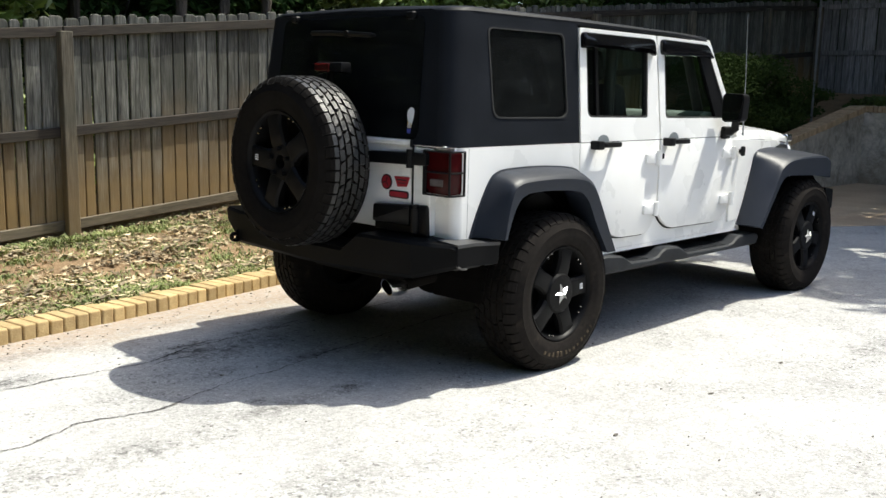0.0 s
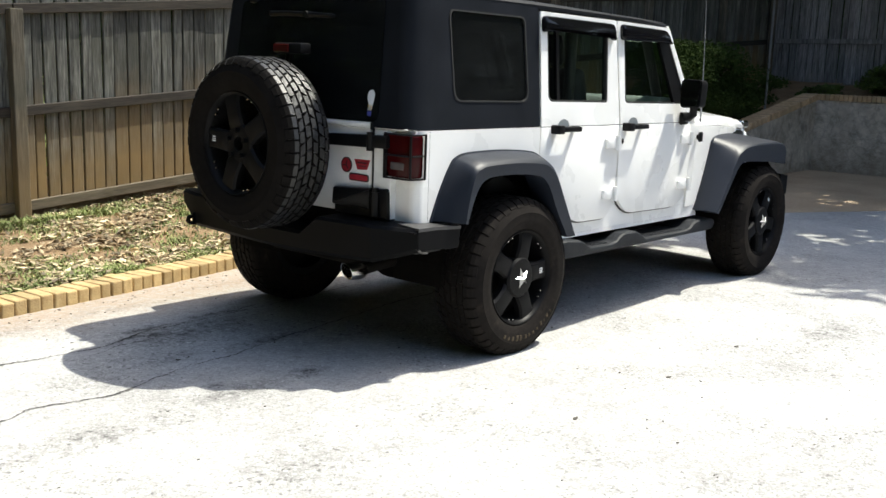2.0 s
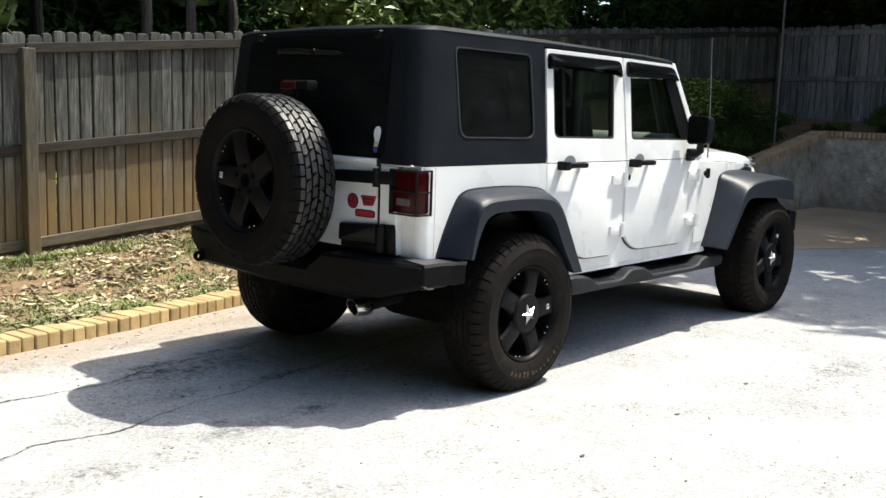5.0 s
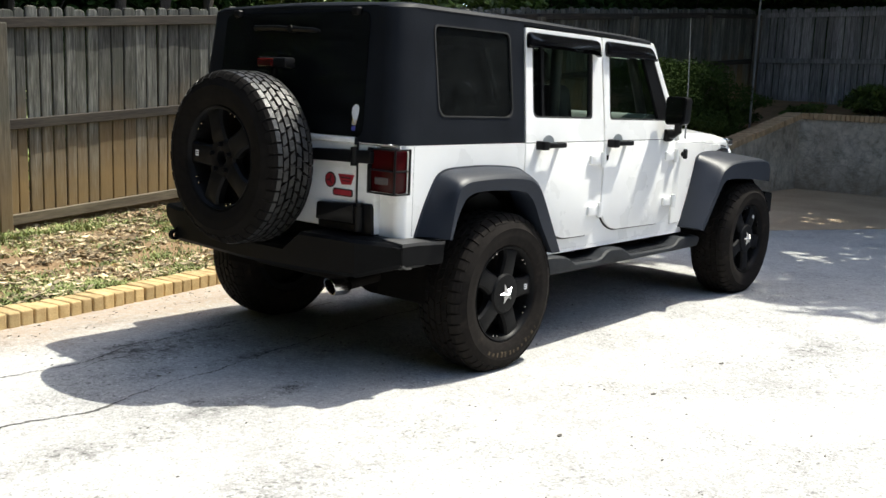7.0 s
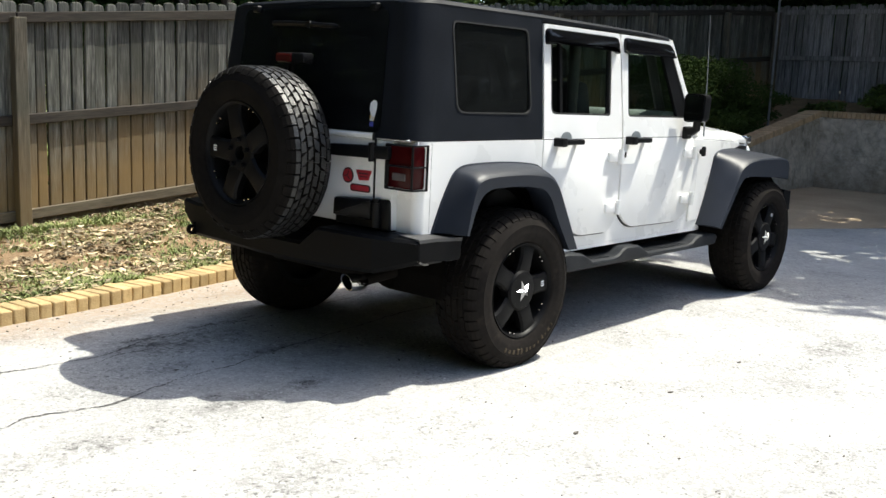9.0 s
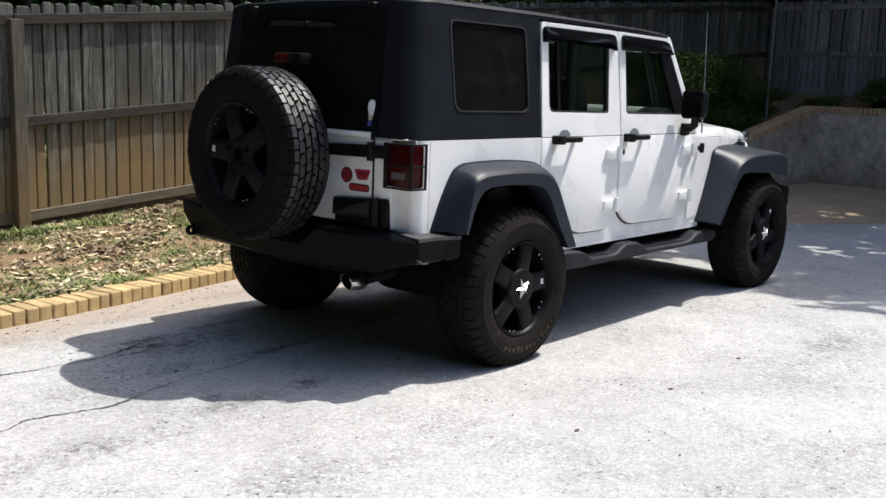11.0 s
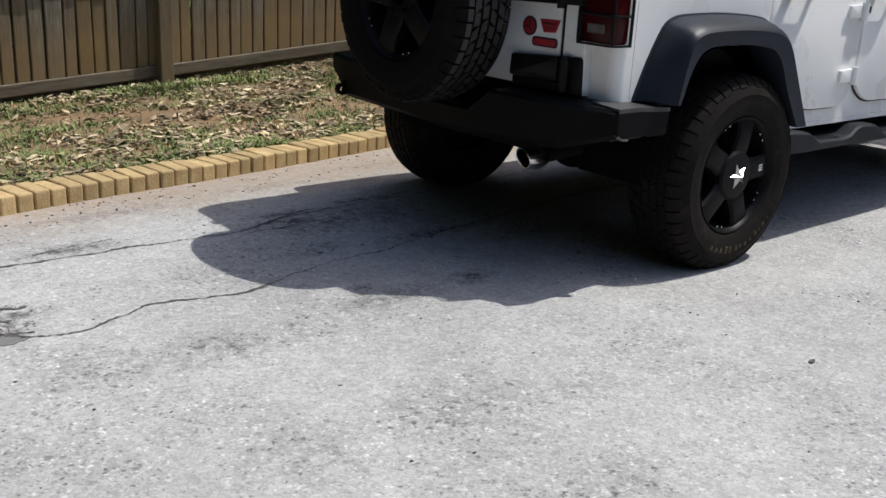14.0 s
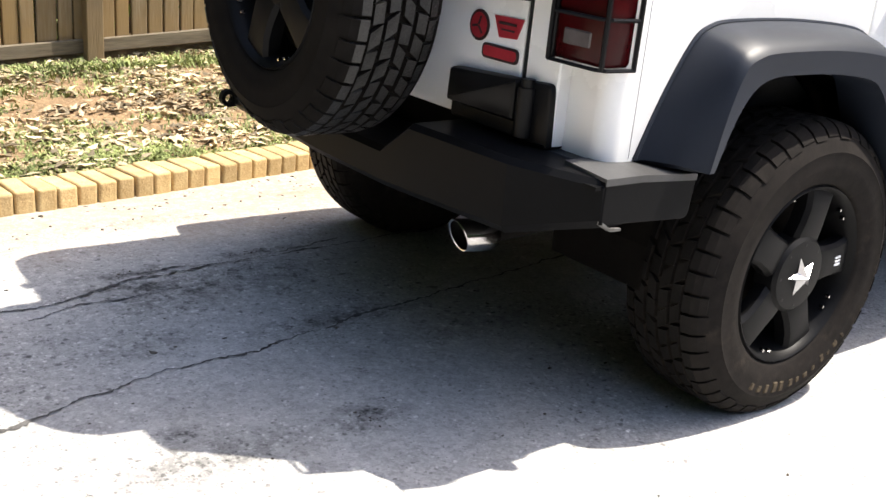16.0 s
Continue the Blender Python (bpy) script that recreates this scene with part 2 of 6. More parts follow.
badge_red = surface("red badge", (0.29, 0.020, 0.030), (0.38, 0.03, 0.042), 30, rough=0.35, bump=0.0)
badge_dark = surface("dark badge print", (0.02, 0.015, 0.015), (0.04, 0.03, 0.03), 30, rough=0.4, bump=0.0)
decal_white = surface("white decal print", (0.70, 0.72, 0.75), (0.80, 0.81, 0.83), 30, rough=0.45, bump=0.0)
decal_yellow = surface("yellow decal print", (0.70, 0.42, 0.05), (0.78, 0.50, 0.08), 30, rough=0.45, bump=0.0)
decal_blue = surface("blue decal print", (0.05, 0.06, 0.30), (0.08, 0.09, 0.38), 30, rough=0.45, bump=0.0)
seat_cloth = surface("dark grey seat cloth", (0.030, 0.030, 0.033), (0.055, 0.055, 0.058), 9, rough=0.9, bump=0.4, bump_scale=500, bump_distance=0.001)
interior_dark = surface("dark cabin plastic", (0.018, 0.018, 0.019), (0.03, 0.03, 0.03), 6, rough=0.7, bump=0.2, bump_scale=300, bump_distance=0.001)
dash_grey = surface("grey dashboard", (0.17, 0.19, 0.20), (0.24, 0.265, 0.275), 6, rough=0.6, bump=0.2, bump_scale=300, bump_distance=0.001)
rubber_seal = surface("black rubber seal", (0.010, 0.010, 0.010), (0.016, 0.016, 0.016), 6, rough=0.7, bump=0.0)
mirror_glass = surface("mirror", (0.85, 0.85, 0.85), (0.9, 0.9, 0.9), 3, rough=0.03, rough_var=0.01, metal=1.0, bump=0.0)
scuffed = surface("scuffed tan rubber", (0.012, 0.010, 0.0085), (0.115, 0.09, 0.06), 45, rough=0.9, bump=0.2, spec=0.1)
privacy_glass = tinted_glass("privacy glass", (0.10, 0.11, 0.11), ior=1.17, sheen=0.8, veil=0.022)
door_glass = tinted_glass("tinted door glass", (0.76, 0.82, 0.76), ior=1.15, sheen=0.33, veil=0.002)

post_wood = surface("weathered post wood", (0.062, 0.055, 0.040), (0.188, 0.166, 0.126), 5, rough=0.9, bump=0.6, bump_scale=30, fine=26, fine_mix=0.5, per_object=0.12, stretch=(5, 5, 0.35))
fence_wood = surface("weathered fence wood", (0.022, 0.0215, 0.0188), (0.188, 0.189, 0.166), 5, rough=0.9, bump=0.6, bump_scale=30, fine=26, fine_mix=0.55,
                     per_object=0.46, stretch=(5, 5, 0.35), bump_distance=0.004)
rail_wood = surface("weathered rail wood", (0.0125, 0.0102, 0.0080), (0.062, 0.050, 0.039), 5, rough=0.9, bump=0.6, bump_scale=30, fine=26, fine_mix=0.5,
                    per_object=0.15, stretch=(0.35, 5, 5), bump_distance=0.004)
foot_wood = surface("clay-stained rail wood", (0.075, 0.058, 0.036), (0.24, 0.20, 0.14), 5, rough=0.9, bump=0.6, bump_scale=30, fine=26, fine_mix=0.5, per_object=0.15, stretch=(0.35, 5, 5), bump_distance=0.004)
# greyer unstained boards, lightened in colour to stand in for sky light
skylit_wood = surface("skylit grey fence wood", (0.108, 0.105, 0.107), (0.40, 0.395, 0.402), 5, rough=0.9, bump=0.6, bump_scale=30, fine=26, fine_mix=0.5, per_object=0.25, stretch=(5, 5, 0.35), bump_distance=0.004)
brick_yellow = surface("yellow edging brick", (0.35, 0.235, 0.10), (0.61, 0.465, 0.245), 14, rough=0.9, bump=0.6, bump_scale=70, fine=160, fine_mix=0.5, per_object=0.2, bump_distance=0.006)
brick_cap = surface("tan cap brick", (0.42, 0.275, 0.15), (0.68, 0.50, 0.31), 14, rough=0.9, bump=0.5, bump_scale=70, fine=160, fine_mix=0.4, per_object=0.2, bump_distance=0.004)
wall_block = surface("grey rough render", (0.33, 0.28, 0.215), (0.80, 0.725, 0.62), 2.6, rough=0.95, bump=0.9, bump_scale=22, fine=9, fine_mix=0.5, bump_distance=0.03)
soil = surface("red clay soil", (0.155, 0.098, 0.050), (0.32, 0.216, 0.118), 5, rough=0.95, bump=0.9, bump_scale=35, fine=60, fine_mix=0.45, bump_distance=0.02)
litter = surface("dry leaves", (0.13, 0.083, 0.042), (0.64, 0.535, 0.345), 3, rough=0.75, bump=0.2, bump_scale=40, per_island=0.75)
grass_blade = surface("grass", (0.105, 0.14, 0.044), (0.325, 0.37, 0.13), 3, rough=0.7, bump=0.0, per_island=0.35)
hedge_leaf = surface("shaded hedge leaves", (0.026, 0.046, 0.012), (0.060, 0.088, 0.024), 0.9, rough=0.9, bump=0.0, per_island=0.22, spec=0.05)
bark = surface("bark", (0.05, 0.04, 0.03), (0.14, 0.11, 0.08), 4, rough=0.95, bump=1.0, bump_scale=14, stretch=(3, 3, 0.5), bump_distance=0.03)
leaf_green = surface("green leaves", (0.045, 0.085, 0.014), (0.12, 0.17, 0.03), 0.6, rough=0.55, bump=0.0, per_island=0.4)
# lighter copy of the green leaves, with sunshine put into the colour
leaf_light = surface("leaves tinted as if sunlit", (0.10, 0.16, 0.025), (0.22, 0.27, 0.06), 0.6, rough=0.5, bump=0.0, per_island=0.4)
leaf_dark = surface("dark leaves", (0.022, 0.048, 0.012), (0.05, 0.09, 0.02), 0.6, rough=0.85, bump=0.0, per_island=0.4, spec=0.1)
crack_fill = surface("dirt in cracks", (0.035, 0.033, 0.031), (0.125, 0.12, 0.115), 25, rough=1.0, bump=0.5, bump_scale=80)
pole_metal = surface("galvanised pole", (0.16, 0.165, 0.175), (0.26, 0.27, 0.28), 8, rough=0.5, metal=0.6, bump=0.1)
withered_leaf = surface("withered leaf", (0.10, 0.105, 0.09), (0.21, 0.21, 0.175), 40, rough=0.9, bump=0.3)
dead_leaf = surface("dead leaf", (0.06, 0.053, 0.046), (0.14, 0.122, 0.10), 20, rough=0.9, bump=0.2)
twig_dark = surface("dark debris", (0.03, 0.025, 0.02), (0.09, 0.07, 0.05), 20, rough=0.9, bump=0.2)


def paving_material():
    """Sun-bleached asphalt with fine exposed stones, dark flecks between them and worn, gritty areas."""
    m = surface("bleached aggregate paving", (0.345, 0.34, 0.33), (0.475, 0.47, 0.457), 0.9, rough=0.92, bump=0.7, bump_scale=95, fine=14, fine_mix=0.3, bump_distance=0.004, spec=0.2)
    t = m.node_tree
    N, L = t.nodes.new, t.links.new
    p = t.nodes["Principled BSDF"]
    colour = p.inputs["Base Color"].links[0].from_socket
    tc = N("ShaderNodeTexCoord")

    def times(a, b):
        v = N("ShaderNodeVectorMath")
        v.operation = "MULTIPLY"
        L(a, v.inputs[0])
        L(b, v.inputs[1])
        return v.outputs["Vector"]

    def calc(op, a, b):
        q = N("ShaderNodeMath")
        q.operation = op
        for k, x in enumerate((a, b)):
            if isinstance(x, (int, float)):
                q.inputs[k].default_value = x
            else:
                L(x, q.inputs[k])
        return q.outputs[0]

    def ramp(value, f0, f1, t0, t1):
        r = N("ShaderNodeMapRange")
        for key, x in (("From Min", f0), ("From Max", f1), ("To Min", t0), ("To Max", t1)):
            r.inputs[key].default_value = x
        L(value, r.inputs["Value"])
        return r.outputs["Result"]

    def fractal(scale, detail, rough=0.55):
        q = N("ShaderNodeTexNoise")
        q.inputs["Scale"].default_value, q.inputs["Detail"].default_value, q.inputs["Roughness"].default_value = scale, detail, rough
        L(tc.outputs["Object"], q.inputs["Vector"])
        return q

    def cells(scale):
        warp = fractal(scale * 0.8, 2)
        v = N("ShaderNodeVectorMath")
        v.operation = "MULTIPLY_ADD"
        v.inputs[1].default_value = (1.6 / scale,) * 3
        L(warp.outputs["Color"], v.inputs[0])
        L(tc.outputs["Object"], v.inputs[2])
        q = N("ShaderNodeTexVoronoi")
        q.inputs["Scale"].default_value = scale
        L(v.outputs["Vector"], q.inputs["Vector"])
        c = N("ShaderNodeSeparateColor")
        L(q.outputs["Color"], c.inputs[0])
        return q.outputs["Distance"], c.outputs[0], c.outputs[1]

    _, shade, _ = cells(170)
    colour = times(colour, ramp(shade, 0, 1, 0.87, 1.09))
    _, shade, _ = cells(72)
    colour = times(colour, ramp(shade, 0, 1, 0.85, 1.12))
    area = fractal(1.3, 6, 0.6).outputs["Fac"]
    # gritty places where the surface has broken up
    grit = None
    for x, y, rx, ry, deep in ((-2.22, 0.71, 0.24, 0.10, 0.9), (-2.70, 0.11, 0.20, 0.09, 1.0), (-2.16, -0.50, 0.34, 0.16, 0.55), (-2.56, -0.46, 0.26, 0.16, 0.5), (-1.05, 0.56, 0.45, 0.15, 0.8), (-1.45, -0.42, 0.30, 0.10, 0.7),
                               (-1.35, 0.20, 0.20, 0.10, 0.5), (-0.35, -0.05, 0.40, 0.12, 0.5), (-2.9, 0.95, 0.3, 0.12, 0.6), (1.7, -1.9, 0.35, 0.12, 0.5), (-2.34, -1.22, 0.20, 0.22, 0.45), (-1.80, -1.24, 0.30, 0.20, 0.45), (-1.45, -1.37, 0.20, 0.12, 0.4), (-1.75, -1.82, 0.22, 0.14, 0.4), (-1.25, 0.62, 0.30, 0.08, 1.0), (-0.75, 0.16, 0.35, 0.06, 0.8), (-1.9, 1.14, 0.5, 0.08, 0.55), (-1.0, 1.25, 0.5, 0.10, 0.5), (-0.25, 1.40, 0.4, 0.08, 0.55), (-2.7, 0.92, 0.4, 0.08, 0.4),
                               (-0.76, 0.77, 0.20, 0.035, 1.0), (-1.22, 0.735, 0.22, 0.05, 0.9), (-1.16, 0.42, 0.12, 0.05, 0.7), (-1.03, -0.41, 0.12, 0.08, 1.0), (-1.49, -0.29, 0.06, 0.04, 1.0), (-2.69, 0.02, 0.12, 0.10, 1.0), (-2.64, 0.18, 0.10, 0.04, 0.9)):
        v = N("ShaderNodeVectorMath")
        v.operation = "SUBTRACT"
        v.inputs[1].default_value = (x, y, 0)
        L(tc.outputs["Object"], v.inputs[0])
        w = N("ShaderNodeVectorMath")
        w.operation = "DIVIDE"
        w.inputs[1].default_value = (rx, ry, 1)
        L(v.outputs["Vector"], w.inputs[0])
        d = N("ShaderNodeVectorMath")
        d.operation = "LENGTH"
        L(w.outputs["Vector"], d.inputs[0])
        f = ramp(d.outputs["Value"], 0.1, 1.3, deep, 0.0)
        grit = f if grit is None else calc("MAXIMUM", grit, f)
    grit = calc("MULTIPLY", grit, ramp(fractal(16, 5, 0.7).outputs["Fac"], 0.40, 0.62, 0.15, 1.0))
    worn = calc("ADD", ramp(area, 0.48, 0.72, 0.0, 0.55), grit)
    for scale, limit, dark in ((110, 0.935, 0.55), (62, 0.966, 0.48), (190, 0.92, 0.72), (95, 0.945, 1.5), (58, 0.955, 1.4), (40, 0.985, 0.55)):
        dist, _, pick = cells(scale)
        on = ramp(calc("ADD", pick, calc("MULTIPLY", worn, 0.26)), limit, limit + 0.05, 0.0, 1.0)
        near = ramp(dist, 0.30, 0.62, 1.0, 0.0)
        colour = times(colour, ramp(calc("MULTIPLY", on, near), 0, 1, 1.0, dark))
    colour = times(colour, ramp(area, 0.46, 0.74, 1.04, 0.86))
    colour = times(colour, ramp(fractal(9, 4, 0.6).outputs["Fac"], 0.3, 0.7, 0.93, 1.07))
    colour = times(colour, ramp(grit, 0.05, 0.8, 1.0, 0.30))
    # rusty clay washed from the bed
    clay = fractal(3.0, 5)
    xyz = N("ShaderNodeSeparateXYZ")
    L(tc.outputs["Object"], xyz.inputs[0])
    run = calc("ADD", calc("MULTIPLY", clay.outputs["Fac"], 0.55), xyz.outputs["Y"])
    mix = N("ShaderNodeMix")
    mix.data_type = "RGBA"
    mix.inputs["B"].default_value = (0.35, 0.265, 0.19, 1)
    L(calc("MULTIPLY", ramp(run, 1.10, 1.62, 0.0, 0.75), ramp(fractal(22, 5, 0.7).outputs["Fac"], 0.32, 0.55, 0.35, 1.0)), mix.inputs["Factor"])
    L(colour, mix.inputs["A"])
    L(mix.outputs["Result"], p.inputs["Base Color"])
    return m


paving = paving_material()


def splash(m, low, high, colour, most=0.66):
    """Clay splashed up the foot of a board: a ragged stain between two heights above its lower end."""
    t = m.node_tree
    N, L = t.nodes.new, t.links.new
    p = t.nodes["Principled BSDF"]
    base = p.inputs["Base Color"].links[0].from_socket
    tc, sep, info = N("ShaderNodeTexCoord"), N("ShaderNodeSeparateXYZ"), N("ShaderNodeObjectInfo")
    L(tc.outputs["Object"], sep.inputs[0])
    rag = N("ShaderNodeTexNoise")
    rag.inputs["Scale"].default_value, rag.inputs["Detail"].default_value = 5.0, 4
    L(tc.outputs["Object"], rag.inputs["Vector"])
    lift = N("ShaderNodeMath")
    lift.operation = "MULTIPLY_ADD"
    lift.inputs[1].default_value = 0.55
    L(rag.outputs["Fac"], lift.inputs[0])
    L(sep.outputs["Z"], lift.inputs[2])
    each = N("ShaderNodeMath")
    each.operation = "MULTIPLY_ADD"
    each.inputs[1].default_value = 0.35
    L(info.outputs["Random"], each.inputs[0])
    L(lift.outputs[0], each.inputs[2])
    fac = N("ShaderNodeMapRange")
    fac.inputs["From Min"].default_value, fac.inputs["From Max"].default_value = low + 0.45, high + 0.45
    fac.inputs["To Min"].default_value, fac.inputs["To Max"].default_value = most, 0.0
    L(each.outputs[0], fac.inputs["Value"])
    mul = N("ShaderNodeMix")
    mul.data_type, mul.blend_type = "RGBA", "MIX"
    mul.inputs["B"].default_value = (*colour, 1)
    L(fac.outputs["Result"], mul.inputs["Factor"])
    L(base, mul.inputs["A"])
    L(mul.outputs["Result"], p.inputs["Base Color"])
    return m


def streaked(m, along, dark, light, moss):
    """Narrow weather streaks along the grain, and greenish patches; along: the axis of the grain."""
    t = m.node_tree
    N, L = t.nodes.new, t.links.new
    p = t.nodes["Principled BSDF"]
    base = p.inputs["Base Color"].links[0].from_socket
    tc, info, mp, off, sh = N("ShaderNodeTexCoord"), N("ShaderNodeObjectInfo"), N("ShaderNodeMapping"), N("ShaderNodeVectorMath"), N("ShaderNodeMath")
    mp.inputs["Scale"].default_value = [0.8 if k == along else 13.0 for k in range(3)]
    sh.operation, off.operation = "MULTIPLY", "ADD"
    sh.inputs[1].default_value = 51.0
    L(info.outputs["Random"], sh.inputs[0])
    L(tc.outputs["Object"], mp.inputs["Vector"])
    L(mp.outputs["Vector"], off.inputs[0])
    L(sh.outputs[0], off.inputs[1])
    n, r, v = N("ShaderNodeTexNoise"), N("ShaderNodeMapRange"), N("ShaderNodeVectorMath")
    n.inputs["Scale"].default_value, n.inputs["Detail"].default_value, n.inputs["Roughness"].default_value = 4.0, 5, 0.65
    L(off.outputs["Vector"], n.inputs["Vector"])
    r.inputs["From Min"].default_value, r.inputs["From Max"].default_value = 0.33, 0.67
    r.inputs["To Min"].default_value, r.inputs["To Max"].default_value = dark, light
    L(n.outputs["Fac"], r.inputs["Value"])
    v.operation = "MULTIPLY"
    L(base, v.inputs[0])
    L(r.outputs["Result"], v.inputs[1])
    g, gr, mix = N("ShaderNodeTexNoise"), N("ShaderNodeMapRange"), N("ShaderNodeMix")
    g.inputs["Scale"].default_value, g.inputs["Detail"].default_value = 2.2, 5
    far_off = N("ShaderNodeVectorMath")
    far_off.operation = "ADD"
    L(tc.outputs["Object"], far_off.inputs[0])
    L(sh.outputs[0], far_off.inputs[1])
    L(far_off.outputs["Vector"], g.inputs["Vector"])
    gr.inputs["From Min"].default_value, gr.inputs["From Max"].default_value = 0.45, 0.72
    gr.inputs["To Max"].default_value = moss
    L(g.outputs["Fac"], gr.inputs["Value"])
    mix.data_type = "RGBA"
    mix.inputs["B"].default_value = (0.058, 0.061, 0.046, 1)
    L(gr.outputs["Result"], mix.inputs["Factor"])
    L(v.outputs["Vector"], mix.inputs["A"])
    L(mix.outputs["Result"], p.inputs["Base Color"])
    return m


streaked(fence_wood, 2, 0.45, 1.5, 0.6)
streaked(skylit_wood, 2, 0.6, 1.3, 0.2)
streaked(post_wood, 2, 0.45, 1.25, 0.5)
streaked(rail_wood, 0, 0.55, 1.35, 0.2)
splash(fence_wood, 0.10, 0.95, (0.265, 0.172, 0.068), 0.82)

splash(post_wood, 0.05, 0.80, (0.215, 0.145, 0.068))
pad_concrete = surface("brown weathered concrete", (0.33, 0.235, 0.15), (0.56, 0.435, 0.30), 1.2, rough=0.92, bump=0.4, bump_scale=50, fine=30, fine_mix=0.35)
patch_asphalt = surface("smooth grey patch", (0.15, 0.148, 0.142), (0.235, 0.23, 0.22), 6, rough=0.9, bump=0.4, bump_scale=90, fine=140, fine_mix=0.4)


def crazed(m, scale, amount):
    """Darkens a surface along a net of fine cracks."""
    t = m.node_tree
    N, L = t.nodes.new, t.links.new
    p = t.nodes["Principled BSDF"]
    base = p.inputs["Base Color"].links[0].from_socket
    tc = N("ShaderNodeTexCoord")
    warp = N("ShaderNodeTexNoise")
    warp.inputs["Scale"].default_value, warp.inputs["Detail"].default_value = 3.0, 5
    L(tc.outputs["Object"], warp.inputs["Vector"])
    add = N("ShaderNodeVectorMath")
    add.operation = "MULTIPLY_ADD"
    add.inputs[1].default_value = (0.5, 0.5, 0.5)
    L(warp.outputs["Color"], add.inputs[0])
    L(tc.outputs["Object"], add.inputs[2])
    vor = N("ShaderNodeTexVoronoi")
    vor.feature = "DISTANCE_TO_EDGE"
    vor.inputs["Scale"].default_value = scale
    L(add.outputs["Vector"], vor.inputs["Vector"])
    r = N("ShaderNodeMapRange")
    r.inputs["From Min"].default_value, r.inputs["From Max"].default_value = 0.0, 0.09
    r.inputs["To Min"].default_value, r.inputs["To Max"].default_value = 1 - amount, 1.0
    L(vor.outputs["Distance"], r.inputs["Value"])
    v = N("ShaderNodeVectorMath")
    v.operation = "MULTIPLY"
    L(base, v.inputs[0])
    L(r.outputs["Result"], v.inputs[1])
    L(v.outputs["Vector"], p.inputs["Base Color"])
    return m


crazed(wall_block, 4.6, 0.2)
splash(wall_block, -0.25, 0.42, (0.26, 0.19, 0.125))


def caked(m, scale, amount, colour):
    """Dried mud in ragged patches."""
    t = m.node_tree
    N, L = t.nodes.new, t.links.new
    p = t.nodes["Principled BSDF"]
    base = p.inputs["Base Color"].links[0].from_socket
    tc, n, r, mix = N("ShaderNodeTexCoord"), N("ShaderNodeTexNoise"), N("ShaderNodeMapRange"), N("ShaderNodeMix")
    n.inputs["Scale"].default_value, n.inputs["Detail"].default_value, n.inputs["Roughness"].default_value = scale, 6, 0.65
    L(tc.outputs["Object"], n.inputs["Vector"])
    r.inputs["From Min"].default_value, r.inputs["From Max"].default_value = 0.56, 0.72
    r.inputs["To Max"].default_value = amount
    L(n.outputs["Fac"], r.inputs["Value"])
    mix.data_type = "RGBA"
    mix.inputs["B"].default_value = (*colour, 1)
    L(r.outputs["Result"], mix.inputs["Factor"])
    L(base, mix.inputs["A"])
    L(mix.outputs["Result"], p.inputs["Base Color"])
    return m


caked(rubber, 11, 0.6, (0.045, 0.036, 0.029))
caked(wall_block, 3.5, 0.6, (0.115, 0.088, 0.062))
caked(step_plastic, 9, 0.2, (0.06, 0.055, 0.05))

# ---------------------------------------------------------------- the lie of the land
FENCE_Y = 4.05
BACK_X = 13.9
WALL_X = 12.45
WING_Y = 2.45


def kerb_y(x):
    """Front line of the brick edging, along the drive."""
    if x < -1.3:
        d = min(-1.3 - x, 1.6)
        return 1.495 - 0.085 * d - 0.07 * d * d + 0.31 * (x + 2.9 if x < -2.9 else 0.0)
    return 1.495 + 0.189 * (x + 1.3) if x < 3.0 else 2.308 + 0.03 * (x - 3.0)


def fence_top(x):
    return 1.955 + 0.083 * min(x, 13.5)


def bed_z(x, y):
    """Height of the planting bed between edging and fence, and of the terrace behind the walls."""
    foot = fence_top(x) - 1.80
    k0 = kerb_y(x) + 0.16
    f = min(max((y - k0) / (FENCE_Y - k0), 0.0), 1.3)
    z = 0.050 + (foot - 0.050) * f ** 0.9
    if x > 9.0 and y < FENCE_Y:
        z = max(z, 0.075 + (min(x, WALL_X) - 9.0) * 0.30 + max(x - WALL_X, 0) * 0.24)
    return z + 0.025 * noise.noise((x * 1.7, y * 1.7, 0))


def drive_z(x, y):
    """The drive swells a little under the front wheels and beside the edging."""
    f = min(max((x - 0.4) / 2.3, 0.0), 1.0) * min(max((5.0 - x) / 1.6, 0.0), 1.0) * min(max((1.7 - y) / 0.6, 0.0), 1.0)
    g = min(max((y - 0.25) / 0.6, 0.0), 1.0) * min(max((1.55 - y) / 0.35, 0.0), 1.0) * min(max((x + 2.4) / 1.0, 0.0), 1.0) * min(max((6.0 - x) / 2.0, 0.0), 1.0)
    return 0.026 * f * f * (3 - 2 * f) + 0.013 * g * g * (3 - 2 * g)


def sheet(name, xs, ys, height, material, label, category, keep=None):
    bm = bmesh.new()
    grid = [[bm.verts.new((x, y, height(x, y))) for y in ys] for x in xs]
    for i in range(len(xs) - 1):
        for j in range(len(ys) - 1):
            if keep is None or keep((xs[i] + xs[i + 1]) / 2, (ys[j] + ys[j + 1]) / 2):
                bm.faces.new((grid[i][j], grid[i + 1][j], grid[i + 1][j + 1], grid[i][j + 1]))
    bmesh.ops.recalc_face_normals(bm, faces=bm.faces)
    if sum(f.normal.z for f in bm.faces) < 0:
        bmesh.ops.reverse_faces(bm, faces=bm.faces)
    ob = mesh_object(name, bm, material)
    for p in ob.data.polygons:
        p.use_smooth = True
    return tagged(ob, label, category, kind="structure")


def steps(a, b, n):
    return [a + (b - a) * i / n for i in range(n + 1)]


far = [-400, -120, -60, -30, -20, -12]


